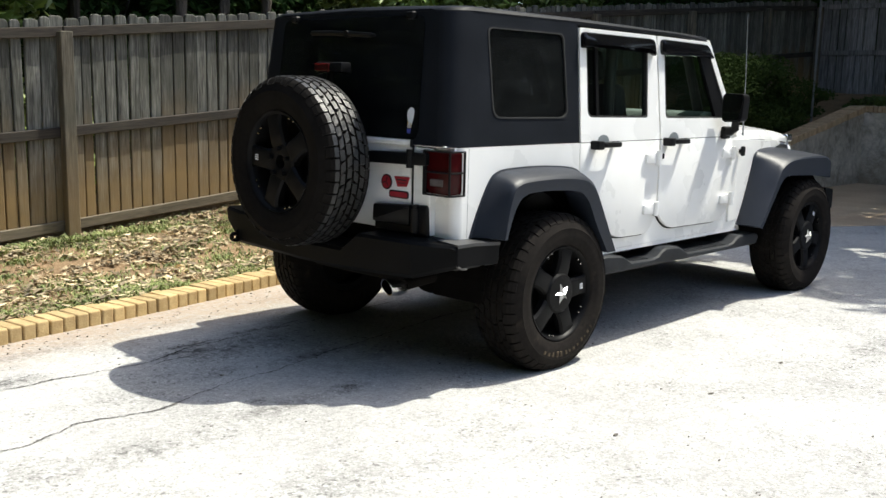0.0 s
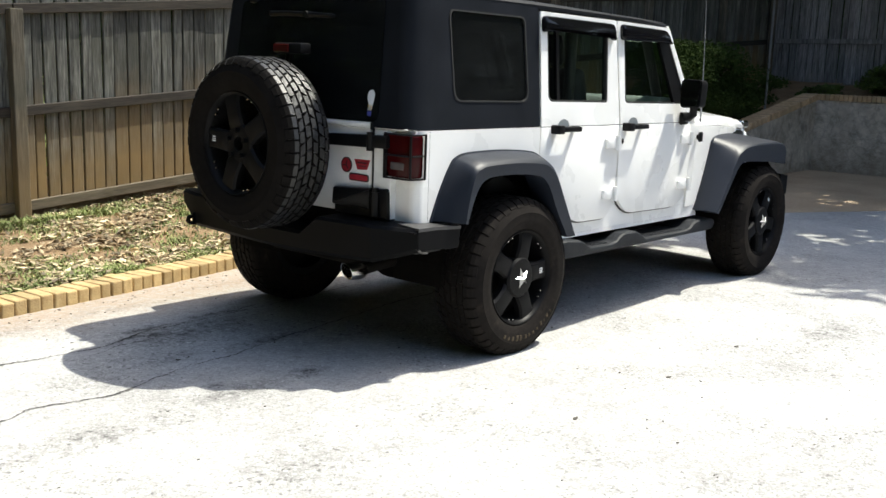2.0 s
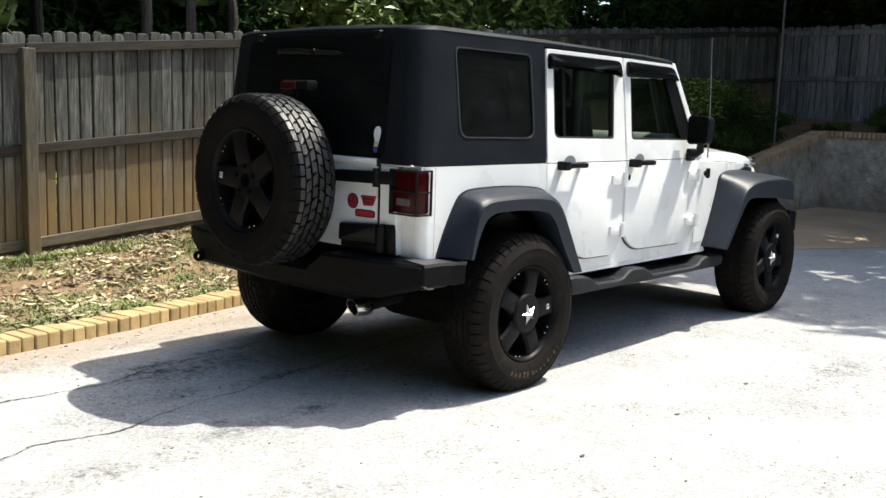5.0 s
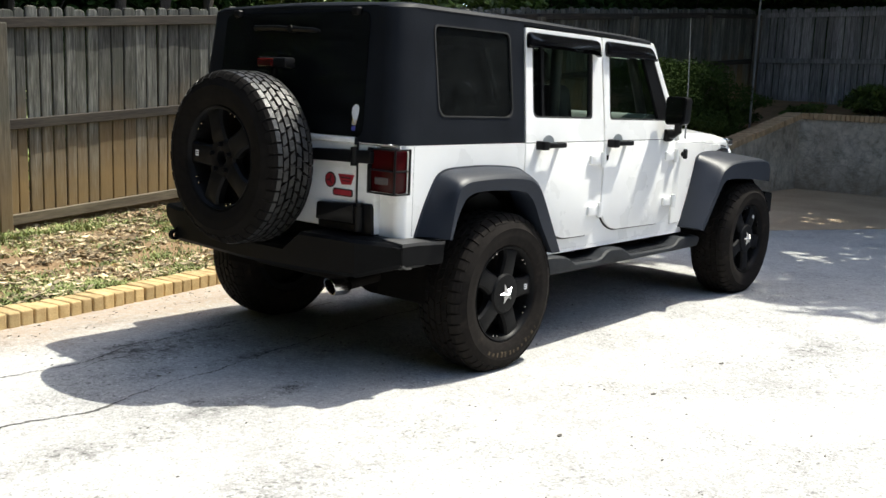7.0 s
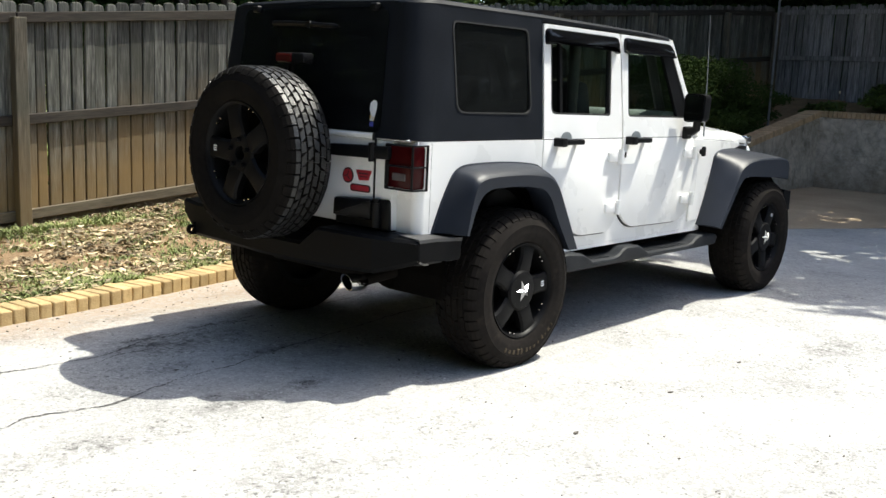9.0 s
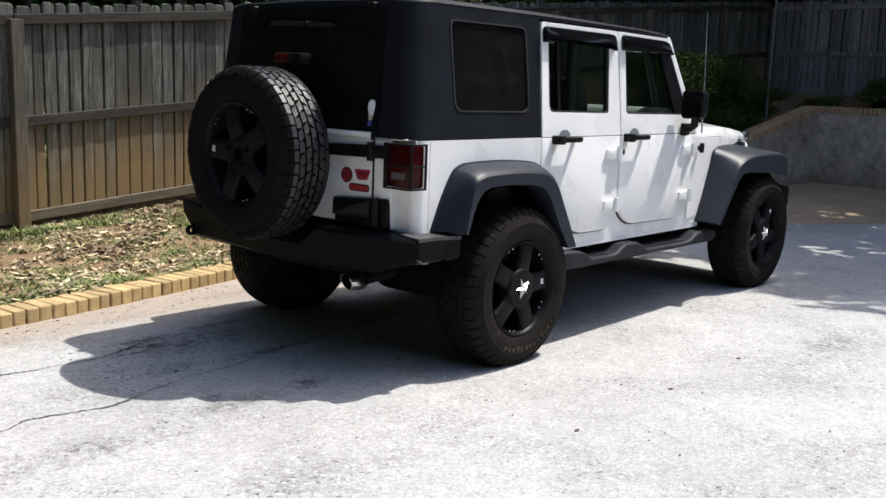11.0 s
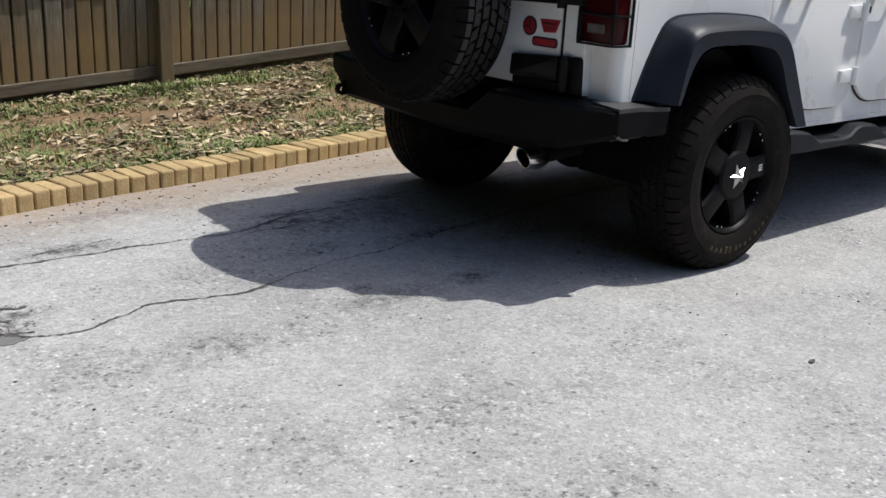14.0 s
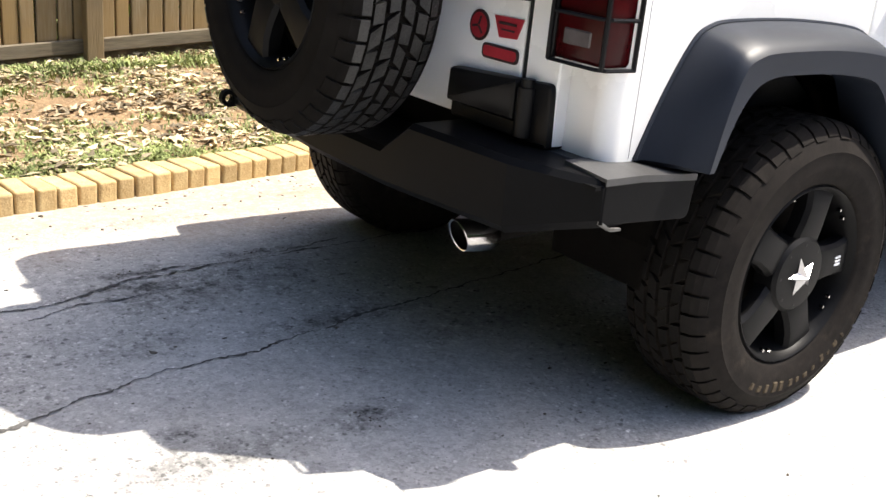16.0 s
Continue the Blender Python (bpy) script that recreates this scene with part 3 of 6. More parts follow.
def land(x, y):
    """The one sheet of ground: below the drive, rising behind the fences."""
    if y > FENCE_Y + 0.3 or x > BACK_X + 0.3:
        return fence_top(min(x, 13.5)) - 1.83 + 0.02 * noise.noise((x, y, 3))
    return -0.06


sheet("ground", far + steps(-8, 16, 24) + [20, 30, 60, 120, 400], far + steps(-8, 8, 32) + [12, 20, 40, 120, 400], land, soil,
      "bare reddish soil ground reaching to the trees", "ground")
sheet("driveway", [-40, -20, -10] + steps(-6, 12.5, 37), [-40, -20, -10] + steps(-6, 2.6, 34), drive_z, paving,
      "sun-bleached grey driveway with exposed aggregate and cracks", "driveway")

bm = bmesh.new()
plate(bm, [(3.56, 2.3), (3.9, 2.32), (12.44, 2.5), (12.44, -2.72)], [], lambda u, v, d: (u, v, 0.0005 + d), 0.0045)
tagged(mesh_object("parking_pad", bm, pad_concrete), "brown weathered concrete pad at the foot of the walls", "pavement", kind="structure")
bm = bmesh.new()
corners = [(-3.40, 0.22), (-3.10, 0.17), (-2.942, 0.146), (-2.867, 0.048), (-2.80, 0.0), (-2.713, -0.055), (-2.65, -0.112), (-2.725, -0.139), (-2.80, -0.130), (-2.883, -0.118), (-2.985, -0.126), (-3.07, -0.25), (-3.40, -0.34)]
outline = []
for (x0, y0), (x1, y1) in zip(corners, corners[1:] + corners[:1]):
    n = max(2, int(math.hypot(x1 - x0, y1 - y0) / 0.012))
    for k in range(n):
        x, y = x0 + (x1 - x0) * k / n, y0 + (y1 - y0) * k / n
        outline.append((x + 0.012 * noise.noise((x * 40, y * 40, 1)), y + 0.012 * noise.noise((x * 40, y * 40, 7))))
plate(bm, outline, [], lambda u, v, d: (u, v, 0.0005 + d), 0.002)
tagged(mesh_object("driveway_patch", bm, patch_asphalt), "smooth grey repair patch in the driveway", "pavement", kind="structure")

bm = bmesh.new()
xs = steps(-14, BACK_X + 0.3, 150)
cols = []
for x in xs:
    y0 = kerb_y(x) + 0.1 if x < 6.5 else WING_Y + 0.1
    cols.append([bm.verts.new((x, y0 + (FENCE_Y + 0.35 - y0) * k / 18, bed_z(x, y0 + (FENCE_Y + 0.35 - y0) * k / 18))) for k in range(19)])
for a, b in zip(cols, cols[1:]):
    for k in range(18):
        bm.faces.new((a[k], b[k], b[k + 1], a[k + 1]))
tagged(mesh_object("planting_bed", bm, soil, smooth=60), "reddish soil planting bed sloping up to the fence", "ground", kind="structure")
sheet("terrace", steps(WALL_X + 0.15, BACK_X + 0.35, 8), steps(-16, WING_Y + 0.1, 40), lambda x, y: 1.16 + 0.19 * (x - WALL_X) + 0.03 * noise.noise((x * 2, y * 2, 5)), soil,
      "shaded soil terrace behind the retaining wall", "ground")

# ---------------------------------------------------------------- retaining wall with brick coping
bm = bmesh.new()
box(bm, WALL_X, WALL_X + 0.22, -16.0, WING_Y + 0.22, -0.1, 1.16, 0.01)
tagged(mesh_object("retaining_wall", bm, wall_block), "rough grey rendered retaining wall under brick coping", "wall", kind="structure")


def wing_top(x):
    """The side wall falls towards the drive."""
    return 1.16 - (WALL_X - x) * 0.175


bm = bmesh.new()
plate(bm, [(6.6, -0.1), (WALL_X, -0.1), (WALL_X, wing_top(WALL_X)), (6.6, wing_top(6.6))], [], lambda u, v, d: (u, WING_Y + d, v), 0.22)
tagged(mesh_object("wing_wall", bm, wall_block), "rough grey rendered side wall with sloping brick coping", "wall", kind="structure")


# ---------------------------------------------------------------- trees, hedge and shrubs
def leaf_quads(bm, centre, radii, count, size, rng, shell=0.55, droop=0.3):
    """Small bent leaves strewn through an uneven ellipsoid."""
    for _ in range(count):
        d = Vector((rng.gauss(0, 1), rng.gauss(0, 1), rng.gauss(0, 1))).normalized()
        r = shell + (1 - shell) * rng.random() ** 0.6
        p = Vector(centre) + Vector((d.x * radii[0], d.y * radii[1], d.z * radii[2])) * r
        s = size * rng.uniform(0.6, 1.35)
        u = Vector((rng.gauss(0, 1), rng.gauss(0, 1), rng.gauss(0, 0.6))).normalized() * s
        w = u.cross(Vector((rng.gauss(0, 1), rng.gauss(0, 1), rng.gauss(0, 1)))).normalized() * s * 0.42
        n = u.cross(w).normalized() * s * 0.18
        a, b, c, e = bm.verts.new(p - u), bm.verts.new(p + w + n), bm.verts.new(p + u), bm.verts.new(p - w + n)
        bm.faces.new((a, b, c))
        bm.faces.new((a, c, e))


def tree(x, y, z, height, crown, rng, label, lean=(0, 0), clumps=16, leaves=330, size=0.16, material=None, low=0.38, girth=0.0217, extra=()):
    """A tapered trunk, limbs, and a crown of leaf clumps round the limb ends."""
    t = thing("tree", label, "tree", pose(x, y, z), group="trees round the yard")
    top = Vector((lean[0], lean[1], height))
    bm = bmesh.new()
    mids = [Vector((lean[0] * f ** 1.5 + rng.uniform(-.08, .08), lean[1] * f ** 1.5 + rng.uniform(-.08, .08), height * 0.8 * f)) for f in (0, .15, .35, .6, 1)]
    mids[0] = Vector((0, 0, -0.2))
    r0 = girth * height
    pipe(bm, mids, [r0 * 1.25, r0, r0 * 0.85, r0 * 0.6, r0 * 0.25], 10)
    ends, tips = [], []
    for k in range(clumps):
        a = math.tau * (k * 0.618) + rng.uniform(-.3, .3)
        h = low + (1 - low) * (k + 0.5) / clumps
        rr = crown * math.sqrt(max(0.12, 1 - (2 * (h - low) / (1 - low) - 0.75) ** 2 / 1.7)) * rng.uniform(0.45, 1.0)
        start = mids[2].lerp(mids[4], min(max((h - 0.35) / 0.6, 0), 1))
        end = Vector((lean[0] * h + rr * math.cos(a), lean[1] * h + rr * math.sin(a), height * h))
        bend = start.lerp(end, 0.5) + Vector((0, 0, 0.12 * rr))
        pipe(bm, [start, bend, end], [r0 * 0.34, r0 * 0.2, r0 * 0.06], 6)
        ends.append(end)
    for e in extra:
        end = Vector(e) - Vector((x, y, z))
        pipe(bm, [mids[3], mids[3].lerp(end, 0.5) + Vector((0, 0, 0.3)), end], [r0 * 0.34, r0 * 0.2, r0 * 0.06], 6)
        tips.append(end)
    part("trunk", bm, bark, t, smooth=60)
    bm = bmesh.new()
    for e in ends:
        cr = crown * rng.uniform(0.30, 0.46)
        leaf_quads(bm, e, (cr, cr, cr * 0.66), leaves, size, rng, 0.25)
    own = random.Random(77)
    for e in tips:
        leaf_quads(bm, e, (0.75, 0.55, 0.4), leaves, size, own, 0.25)
    part("crown", bm, material or leaf_green, t)
    return t


trees = random.Random(5)
LABEL = "leafy green tree with a brown trunk"
# over the back of the yard, shading the wall and the back fence
for x, y, h, c, lean in ((15.8, -1.0, 9.5, 3.4, (0.0, -0.4)), (13.5, -10.0, 9.0, 3.4, (-0.4, 2.0)), (16.4, 6.8, 9.0, 3.2, (0.0, -1.0)), (16.2, 4.4, 9.0, 3.4, (0.0, -0.8)), (16.0, -6.0, 9.5, 3.6, (-0.4, 0.5)), (16.2, 1.6, 9.0, 3.2, (0.0, -0.4)), (18.0, 1.8, 11.0, 3.8, (-0.8, -0.8)), (20.0, -4.0, 11.0, 4.0, (0, 0)), (18.5, 8.5, 10.0, 3.6, (0, 0))):
    tree(x, y, 1.2, h, c, trees, LABEL, lean, 22, 420, 0.17)
# over the front of the car and the pad
for x, y, h, c, lean in ((10.7, -6.6, 9.4, 3.3, (-0.7, 5.6)), ):
    tree(x, y, -0.06, h, c, trees, LABEL, lean, 17, 900, 0.15, leaf_green, 0.56, extra=((7.2, -1.30, 6.0), ))
tree(18.4, 2.9, 1.2, 8.5, 3.2, trees, LABEL, (-1.0, 0.2), 40, 460, 0.17, leaf_green, 0.12)
tree(18.2, 6.2, 1.2, 8.0, 2.8, trees, LABEL, (0, 0), 40, 460, 0.17, leaf_dark, 0.10)
# leaning over the far end of the side fence
for x, y, h, c, lean in ((11.4, 5.6, 8.2, 2.5, (-1.0, -1.5)), ):
    tree(x, y, fence_top(x) - 1.85, h, c, trees, LABEL, lean, 24, 420, 0.17, leaf_green, 0.52)
# slim trunks close behind the side fence
for x, y in ((1.36, 5.0), (1.98, 5.1), (2.28, 4.9), (0.30, 5.1)):
    tree(x, y, fence_top(x) - 1.85, 7.0, 1.3, trees, "slim tree with a bare grey trunk behind the fence", (0.1, 0.3), 9, 260, 0.14, leaf_dark, 0.62, 0.0095)
# behind the side fence
for x, y, h, c in ((-9.5, 7.5, 9, 3.3), (-12, 10.5, 11, 4.2), (-7.5, 11.5, 11, 4.2), (-3.5, 11.0, 11, 4.0), (-17, 9, 11, 4.2), (-5.5, 8.6, 10, 3.4), (-1.8, 7.4, 9.5, 3.0), (0.8, 8.4, 9, 3.2), (4.6, 9.0, 9, 3.2), (8.4, 9.2, 9, 3.2), (3.0, 11.5, 11, 4.0), (7.0, 12.5, 11, 4.2), (11, 13, 11, 4.2), (2.0, 9.6, 9, 3.2), (6.5, 9.8, 10, 3.2), (10.8, 10.0, 9.5, 3.4), (-14, 7.5, 10, 3.6)):
    tree(x, y, fence_top(x) - 1.85, h, c, trees, LABEL, (0, 0), 20, 420, 0.19, leaf_green, 0.16)
# unseen trees added round the open side, beyond the drive, to darken window reflections
for x, y, h, c in ((3.0, -22, 7.5, 4.0), (9.0, -23, 8, 4.2), (15.5, -22, 8, 4.2), (21, -19, 9, 4.2), (-3.5, -24, 7.5, 4.0), (6, -28, 9, 4.6), (13, -28, 9, 4.6), (20, -26, 10, 4.6), (26, -21, 10, 4.6), (25, -13.5, 9, 4.2), (31, -17.5, 10, 4.6), (37, -21, 10, 4.6), (-9, -24, 8, 4.4), (0, -28, 8, 4.2)):
    tree(x, y, -0.06, h, c, trees, LABEL, (0, 0), 22, 420, 0.26, leaf_dark, 0.10)
# unseen tall wood added behind the drive to cut the sky light from there
for x, y, h, c in ((-13, -13, 12, 4.6), (-14, -6.5, 14, 4.8), (-13.5, -0.5, 14, 4.8), (-13, 5.0, 13, 4.4), (-18, -10, 15, 5.0), (-18.5, -3, 15, 5.0), (-18, 3, 15, 5.0), (-15, -18, 12, 4.8)):
    tree(x, y, -0.06, h, c, trees, LABEL, (0, 0), 30, 420, 0.28, leaf_dark, 0.08)


def shrub(name, label, category, at, radii, clumps, leaves, size, rng, material, group=""):
    s = thing(name, label, category, pose(*at), group=group)
    for k in range(5):
        a = math.tau * k / 5
        bm = bmesh.new()
        pipe(bm, [(0.05 * math.cos(a), 0.05 * math.sin(a), -0.05), (radii[0] * 0.3 * math.cos(a), radii[1] * 0.3 * math.sin(a), radii[2] * 0.9), (radii[0] * 0.6 * math.cos(a), radii[1] * 0.6 * math.sin(a), radii[2] * 1.5)], [0.02, 0.014, 0.006], 6)
        part("stem", bm, bark, s)
    bm = bmesh.new()
    for k in range(clumps):
        c = Vector((rng.uniform(-.75, .75) * radii[0], rng.uniform(-.75, .75) * radii[1], radii[2] * rng.uniform(0.25, 1.75)))
        leaf_quads(bm, c, (radii[0] * 0.42, radii[1] * 0.5, radii[2] * 0.36), leaves, size, rng, 0.3)
    part("foliage", bm, material, s)
    return s


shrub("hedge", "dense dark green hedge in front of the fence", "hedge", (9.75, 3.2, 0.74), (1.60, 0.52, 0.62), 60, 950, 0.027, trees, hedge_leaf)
shrub("bush", "small green bush behind the wall", "bush", (13.1, 1.45, 1.25), (0.45, 0.50, 0.26), 14, 260, 0.045, trees, leaf_green)
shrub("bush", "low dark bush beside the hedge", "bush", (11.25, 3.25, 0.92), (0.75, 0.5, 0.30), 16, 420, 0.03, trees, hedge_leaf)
shrub("bush", "low green weeds beside the wall corner", "bush", (12.95, 2.55, 1.20), (0.30, 0.35, 0.12), 7, 70, 0.045, trees, leaf_green)
for x, y, r, m in ((-10.2, 5.3, 1.2, leaf_dark), (-7.6, 5.5, 1.1, leaf_dark), (-5.2, 5.2, 1.0, leaf_green), (-3.0, 5.6, 1.1, leaf_dark), (-0.7, 5.2, 0.9, leaf_light), (1.0, 6.4, 1.2, leaf_dark), (2.9, 6.0, 1.2, leaf_dark), (4.6, 5.2, 1.1, leaf_light),
                   (6.2, 5.4, 1.2, leaf_light), (8.0, 5.2, 1.2, leaf_light), (10.0, 5.4, 1.2, leaf_dark), (12.2, 5.4, 1.3, leaf_dark), (13.8, 5.6, 1.3, leaf_dark), (15.7, 5.6, 1.3, leaf_dark), (15.8, 4.2, 1.2, leaf_dark), (15.7, 2.8, 1.2, leaf_dark), (15.7, 1.6, 1.2, leaf_dark), (15.7, -1.0, 1.2, leaf_dark), (15.8, 0.3, 1.2, leaf_dark), (15.8, -2.8, 1.3, leaf_dark), (17.2, 3.4, 1.3, leaf_dark), (17.2, 1.0, 1.3, leaf_dark), (17.2, 5.2, 1.3, leaf_dark), (17.2, -1.6, 1.3, leaf_dark)):
    shrub("shrub", "leafy shrub growing behind the fence", "shrub", (x, y, fence_top(x) - 1.83), (r * 1.1, 0.8, 1.7), 26, 260, 0.08, trees, m, "shrubs behind the fence")

bm = bmesh.new()
pipe(bm, [(11.2, 2.78, 0.8), (11.2, 2.78, 3.0), (11.2, 2.78, 5.2)], 0.017, 10)
tagged(mesh_object("metal_pole", bm, pole_metal, smooth=40), "thin grey metal pole behind the side wall", "pole")

# ---------------------------------------------------------------- wheels
TYRE_R, HUB_Z, WHEEL_Y = 0.419, 0.403, 0.767
AXLES = (0.0, 2.947)


def tyre_bm():
    """A tyre about the y axis, outer side to -y, flattened a little where it stands."""
    bm = bmesh.new()
    side = [(0.246, -0.112), (0.254, -0.126), (0.262, -0.134), (0.268, -0.135), (0.285, -0.144), (0.310, -0.149), (0.338, -0.147), (0.344, -0.149), (0.350, -0.145), (0.376, -0.134), (0.394, -0.118), (0.404, -0.100), (0.408, -0.06), (0.408, 0.0)]
    prof = side + [(r, -y) for r, y in side[-2::-1]]
    lathe(bm, prof, 72)
    return bm


def tread_bm(gap):
    """Staggered tread blocks in five rows, and shoulder blocks that run down the sidewall."""
    bm = bmesh.new()
    r0, r1 = 0.4075, TYRE_R
    rows = [(-0.076, -0.043, 0.0), (-0.036, -0.0035, 0.5), (0.0035, 0.036, 0.15), (0.043, 0.076, 0.6)]
    n = 46

    def block(a0, a1, y0, y1, skew, low, high):
        t = bmesh.new()
        vs = []
        for r, sh in ((low, 0.0), (high, 0.0022)):
            for a, y in ((a0, y0), (a1, y0), (a1, y1), (a0, y1)):
                aa = a + (skew if y == y1 else -skew) * 0.5 + (sh / 0.41 if a == a0 else -sh / 0.41)
                vs.append(t.verts.new((r * math.cos(aa), y + (sh if y == y0 else -sh), r * math.sin(aa))))
        for q in ((4, 5, 6, 7), (0, 1, 5, 4), (1, 2, 6, 5), (2, 3, 7, 6), (3, 0, 4, 7)):
            t.faces.new([vs[i] for i in q])
        absorb(bm, t)

    step = math.tau / n
    for y0, y1, ph in rows:
        for k in range(n):
            a = (k + ph) * step
            lean = 0.38 if (k + (y0 > -0.01)) % 2 else 0.10
            j0, j1 = 0.0025 * noise.noise((k * 1.7, y0 * 90, 1)), 0.0025 * noise.noise((k * 1.7, y1 * 90, 5))
            block(a + step * gap, a + step * (1 - gap), y0 + j0, y1 + j1, step * lean * (1 if y0 < 0 else -1), r0 - 0.004, r1)
    for s in (-1, 1):
        for k in range(n):
            a = (k + 0.3) * step
            w = 0.87 if k % 2 else 0.80
            a0, a1 = a + step * (0.5 - w / 2), a + step * (0.5 + w / 2)
            vs = []
            outer = 0.134 if k % 2 else 0.130
            for r, y in ((r1 - 0.001, 0.080), (r1 - 0.006, 0.102), (0.401, 0.120), (0.378 if k % 2 else 0.385, outer + 0.003)):
                vs.append([bm.verts.new((r * math.cos(aa), s * y, r * math.sin(aa))) for aa in (a0, a1)])
            inn = [[bm.verts.new((r * math.cos(aa), s * y, r * math.sin(aa))) for aa in (a0, a1)] for r, y in ((0.403, 0.080), (0.401, 0.100), (0.388, 0.116), (0.374, 0.128))]
            for i in range(3):
                bm.faces.new((vs[i][0], vs[i][1], vs[i + 1][1], vs[i + 1][0]))
                bm.faces.new((vs[i][0], vs[i + 1][0], inn[i + 1][0], inn[i][0]))
                bm.faces.new((vs[i][1], inn[i][1], inn[i + 1][1], vs[i + 1][1]))
            bm.faces.new((vs[0][0], inn[0][0], inn[0][1], vs[0][1]))
            bm.faces.new((vs[3][0], vs[3][1], inn[3][1], inn[3][0]))
    bmesh.ops.recalc_face_normals(bm, faces=bm.faces)
    for f in bm.faces:
        f.material_index = 1 if abs(f.normal.y) > 0.5 else 0
    return bm


def flatten(bm):
    for vert in bm.verts:
        if vert.co.z < -HUB_Z:
            vert.co.z = -HUB_Z + 0.0015 * (vert.co.z + HUB_Z)
    return bm


def spoke_bm():
    """One broad spoke along +x, hub to rim, bulged front face to -y."""
    bm = bmesh.new()
    rings = []
    for r, w, y, th in ((0.05, 0.046, -0.100, 0.05), (0.10, 0.054, -0.115, 0.05), (0.14, 0.050, -0.118, 0.05), (0.18, 0.049, -0.118, 0.05), (0.215, 0.055, -0.115, 0.045), (0.234, 0.066, -0.111, 0.04), (0.245, 0.084, -0.107, 0.04)):
        rings.append([(r, y + 0.014, -w), (r, y + 0.002, -w * 0.80), (r, y, -w * 0.60), (r, y, w * 0.60), (r, y + 0.002, w * 0.80), (r, y + 0.014, w), (r, y + th, w * 0.94), (r, y + th, -w * 0.94)])
    loft(bm, rings)
    return bm


def wheel(parent, m, spin, flat=True, capped=True, blocks=None, sides=None, lettered=False):
    """tyre > tread; rim > spokes, hub cap, star, studs."""
    w = new("wheel")
    w.empty_display_size = 0.05
    w.parent = parent
    w.matrix_basis = m
    turn = Matrix.Rotation(spin, 4, "Y")
    t = bmesh.new()
    absorb(t, tyre_bm())
    tr = tread_bm(0.06 if blocks else 0.045)
    tr.transform(turn)
    if flat:
        flatten(t)
        flatten(tr)
    part("tyre", t, sides or rubber, w, smooth=40)
    part("tread", tr, [blocks or tread_rubber, sides or rubber], w, "black tread blocks with dusty edges")
    bm = bmesh.new()
    lathe(bm, [(0.247, -0.130), (0.251, -0.124), (0.250, -0.112), (0.240, -0.100), (0.232, -0.04), (0.226, 0.10), (0.258, 0.112), (0.250, 0.12), (0.214, 0.11), (0.220, -0.04), (0.228, -0.098), (0.240, -0.124)], 64)
    part("rim", bm, rim_black, w, "satin black rim barrel", smooth=35)
    bm = bmesh.new()
    lathe(bm, [(0.001, -0.01), (0.222, -0.005), (0.222, 0.01), (0.001, 0.01)], 40, closed=False)
    part("brake_disc", bm, underbody, w)
    for k in range(5):
        sp = spoke_bm()
        sp.transform(turn @ Matrix.Rotation(math.tau * k / 5, 4, "Y"))
        part("spoke", sp, rim_black, w, smooth=22)
    if not capped:
        bm = bmesh.new()
        lathe(bm, [(0.034, -0.06), (0.036, -0.108), (0.046, -0.112), (0.090, -0.108), (0.098, -0.098), (0.10, -0.06)], 30)
        part("hub", bm, rim_black, w, "open black wheel hub", smooth=35)
        for k in range(5):
            a = math.tau * k / 5 + 0.3
            bm = bmesh.new()
            rod(bm, (0.066 * math.cos(a), -0.132, 0.066 * math.sin(a)), (0.066 * math.cos(a), -0.10, 0.066 * math.sin(a)), 0.011, 0.013)
            part("lug_nut", bm, black_steel, w, smooth=30)
    if capped:
        bm = bmesh.new()
        lathe(bm, [(0.001, -0.128), (0.066, -0.127), (0.097, -0.124), (0.107, -0.114), (0.109, -0.06), (0.001, -0.06)], 36, closed=False)
        cap = part("hub_cap", bm, rim_black, w, "round black hub cap", smooth=35)
        for k in range(8):
            a = math.tau * k / 8
            t = bmesh.new()
            lathe(t, [(0.0005, -0.129), (0.006, -0.128), (0.007, -0.119)], 8, closed=False)
            bm = bmesh.new()
            absorb(bm, t, Matrix.Translation((0.084 * math.cos(a), 0.003, 0.084 * math.sin(a))))
            part("cap_bolt", bm, black_plastic, cap)
        bm = bmesh.new()
        mid = bm.verts.new((0, -0.153, 0))
        tips = []
        for k in range(10):
            a = math.tau * k / 10 + math.pi / 2 + 0.3
            r = 0.056 if k % 2 == 0 else 0.020
            tips.append(bm.verts.new((r * math.cos(a), -0.1285, r * math.sin(a))))
        for k in range(10):
            bm.faces.new((mid, tips[k], tips[(k + 1) % 10]))
        part("star", bm, star_metal, cap, "polished silver five-pointed star")
    for k in range(5):
        for d in (-0.075, 0.075):
            a = math.tau * (k + 0.5) / 5 + d - spin
            t = bmesh.new()
            lathe(t, [(0.0005, -0.006), (0.005, -0.005), (0.007, 0.006)], 8, closed=False)
            bm = bmesh.new()
            absorb(bm, t, Matrix.Translation((0.226 * math.cos(a), -0.104, 0.226 * math.sin(a))))
            part("rivet", bm, chrome, w, "small bright rivet")
    bm = bmesh.new()
    a = math.tau / 5 * 0 - spin
    t = bmesh.new()
    box(t, 0.168, 0.192, -0.1205, -0.1150, -0.014, -0.008)
    box(t, 0.168, 0.192, -0.1205, -0.1150, -0.003, 0.002)
    box(t, 0.168, 0.192, -0.1205, -0.1150, 0.007, 0.013)
    absorb(bm, t, turn)
    part("spoke_mark", bm, decal_white, w, "small white marks on a spoke")
    if lettered:
        # scuffed raised lettering, past reading
        letters = random.Random(8)
        for k in range(13):
            a = radians(-116 + 6.3 * k + letters.uniform(-1, 1))
            t = bmesh.new()
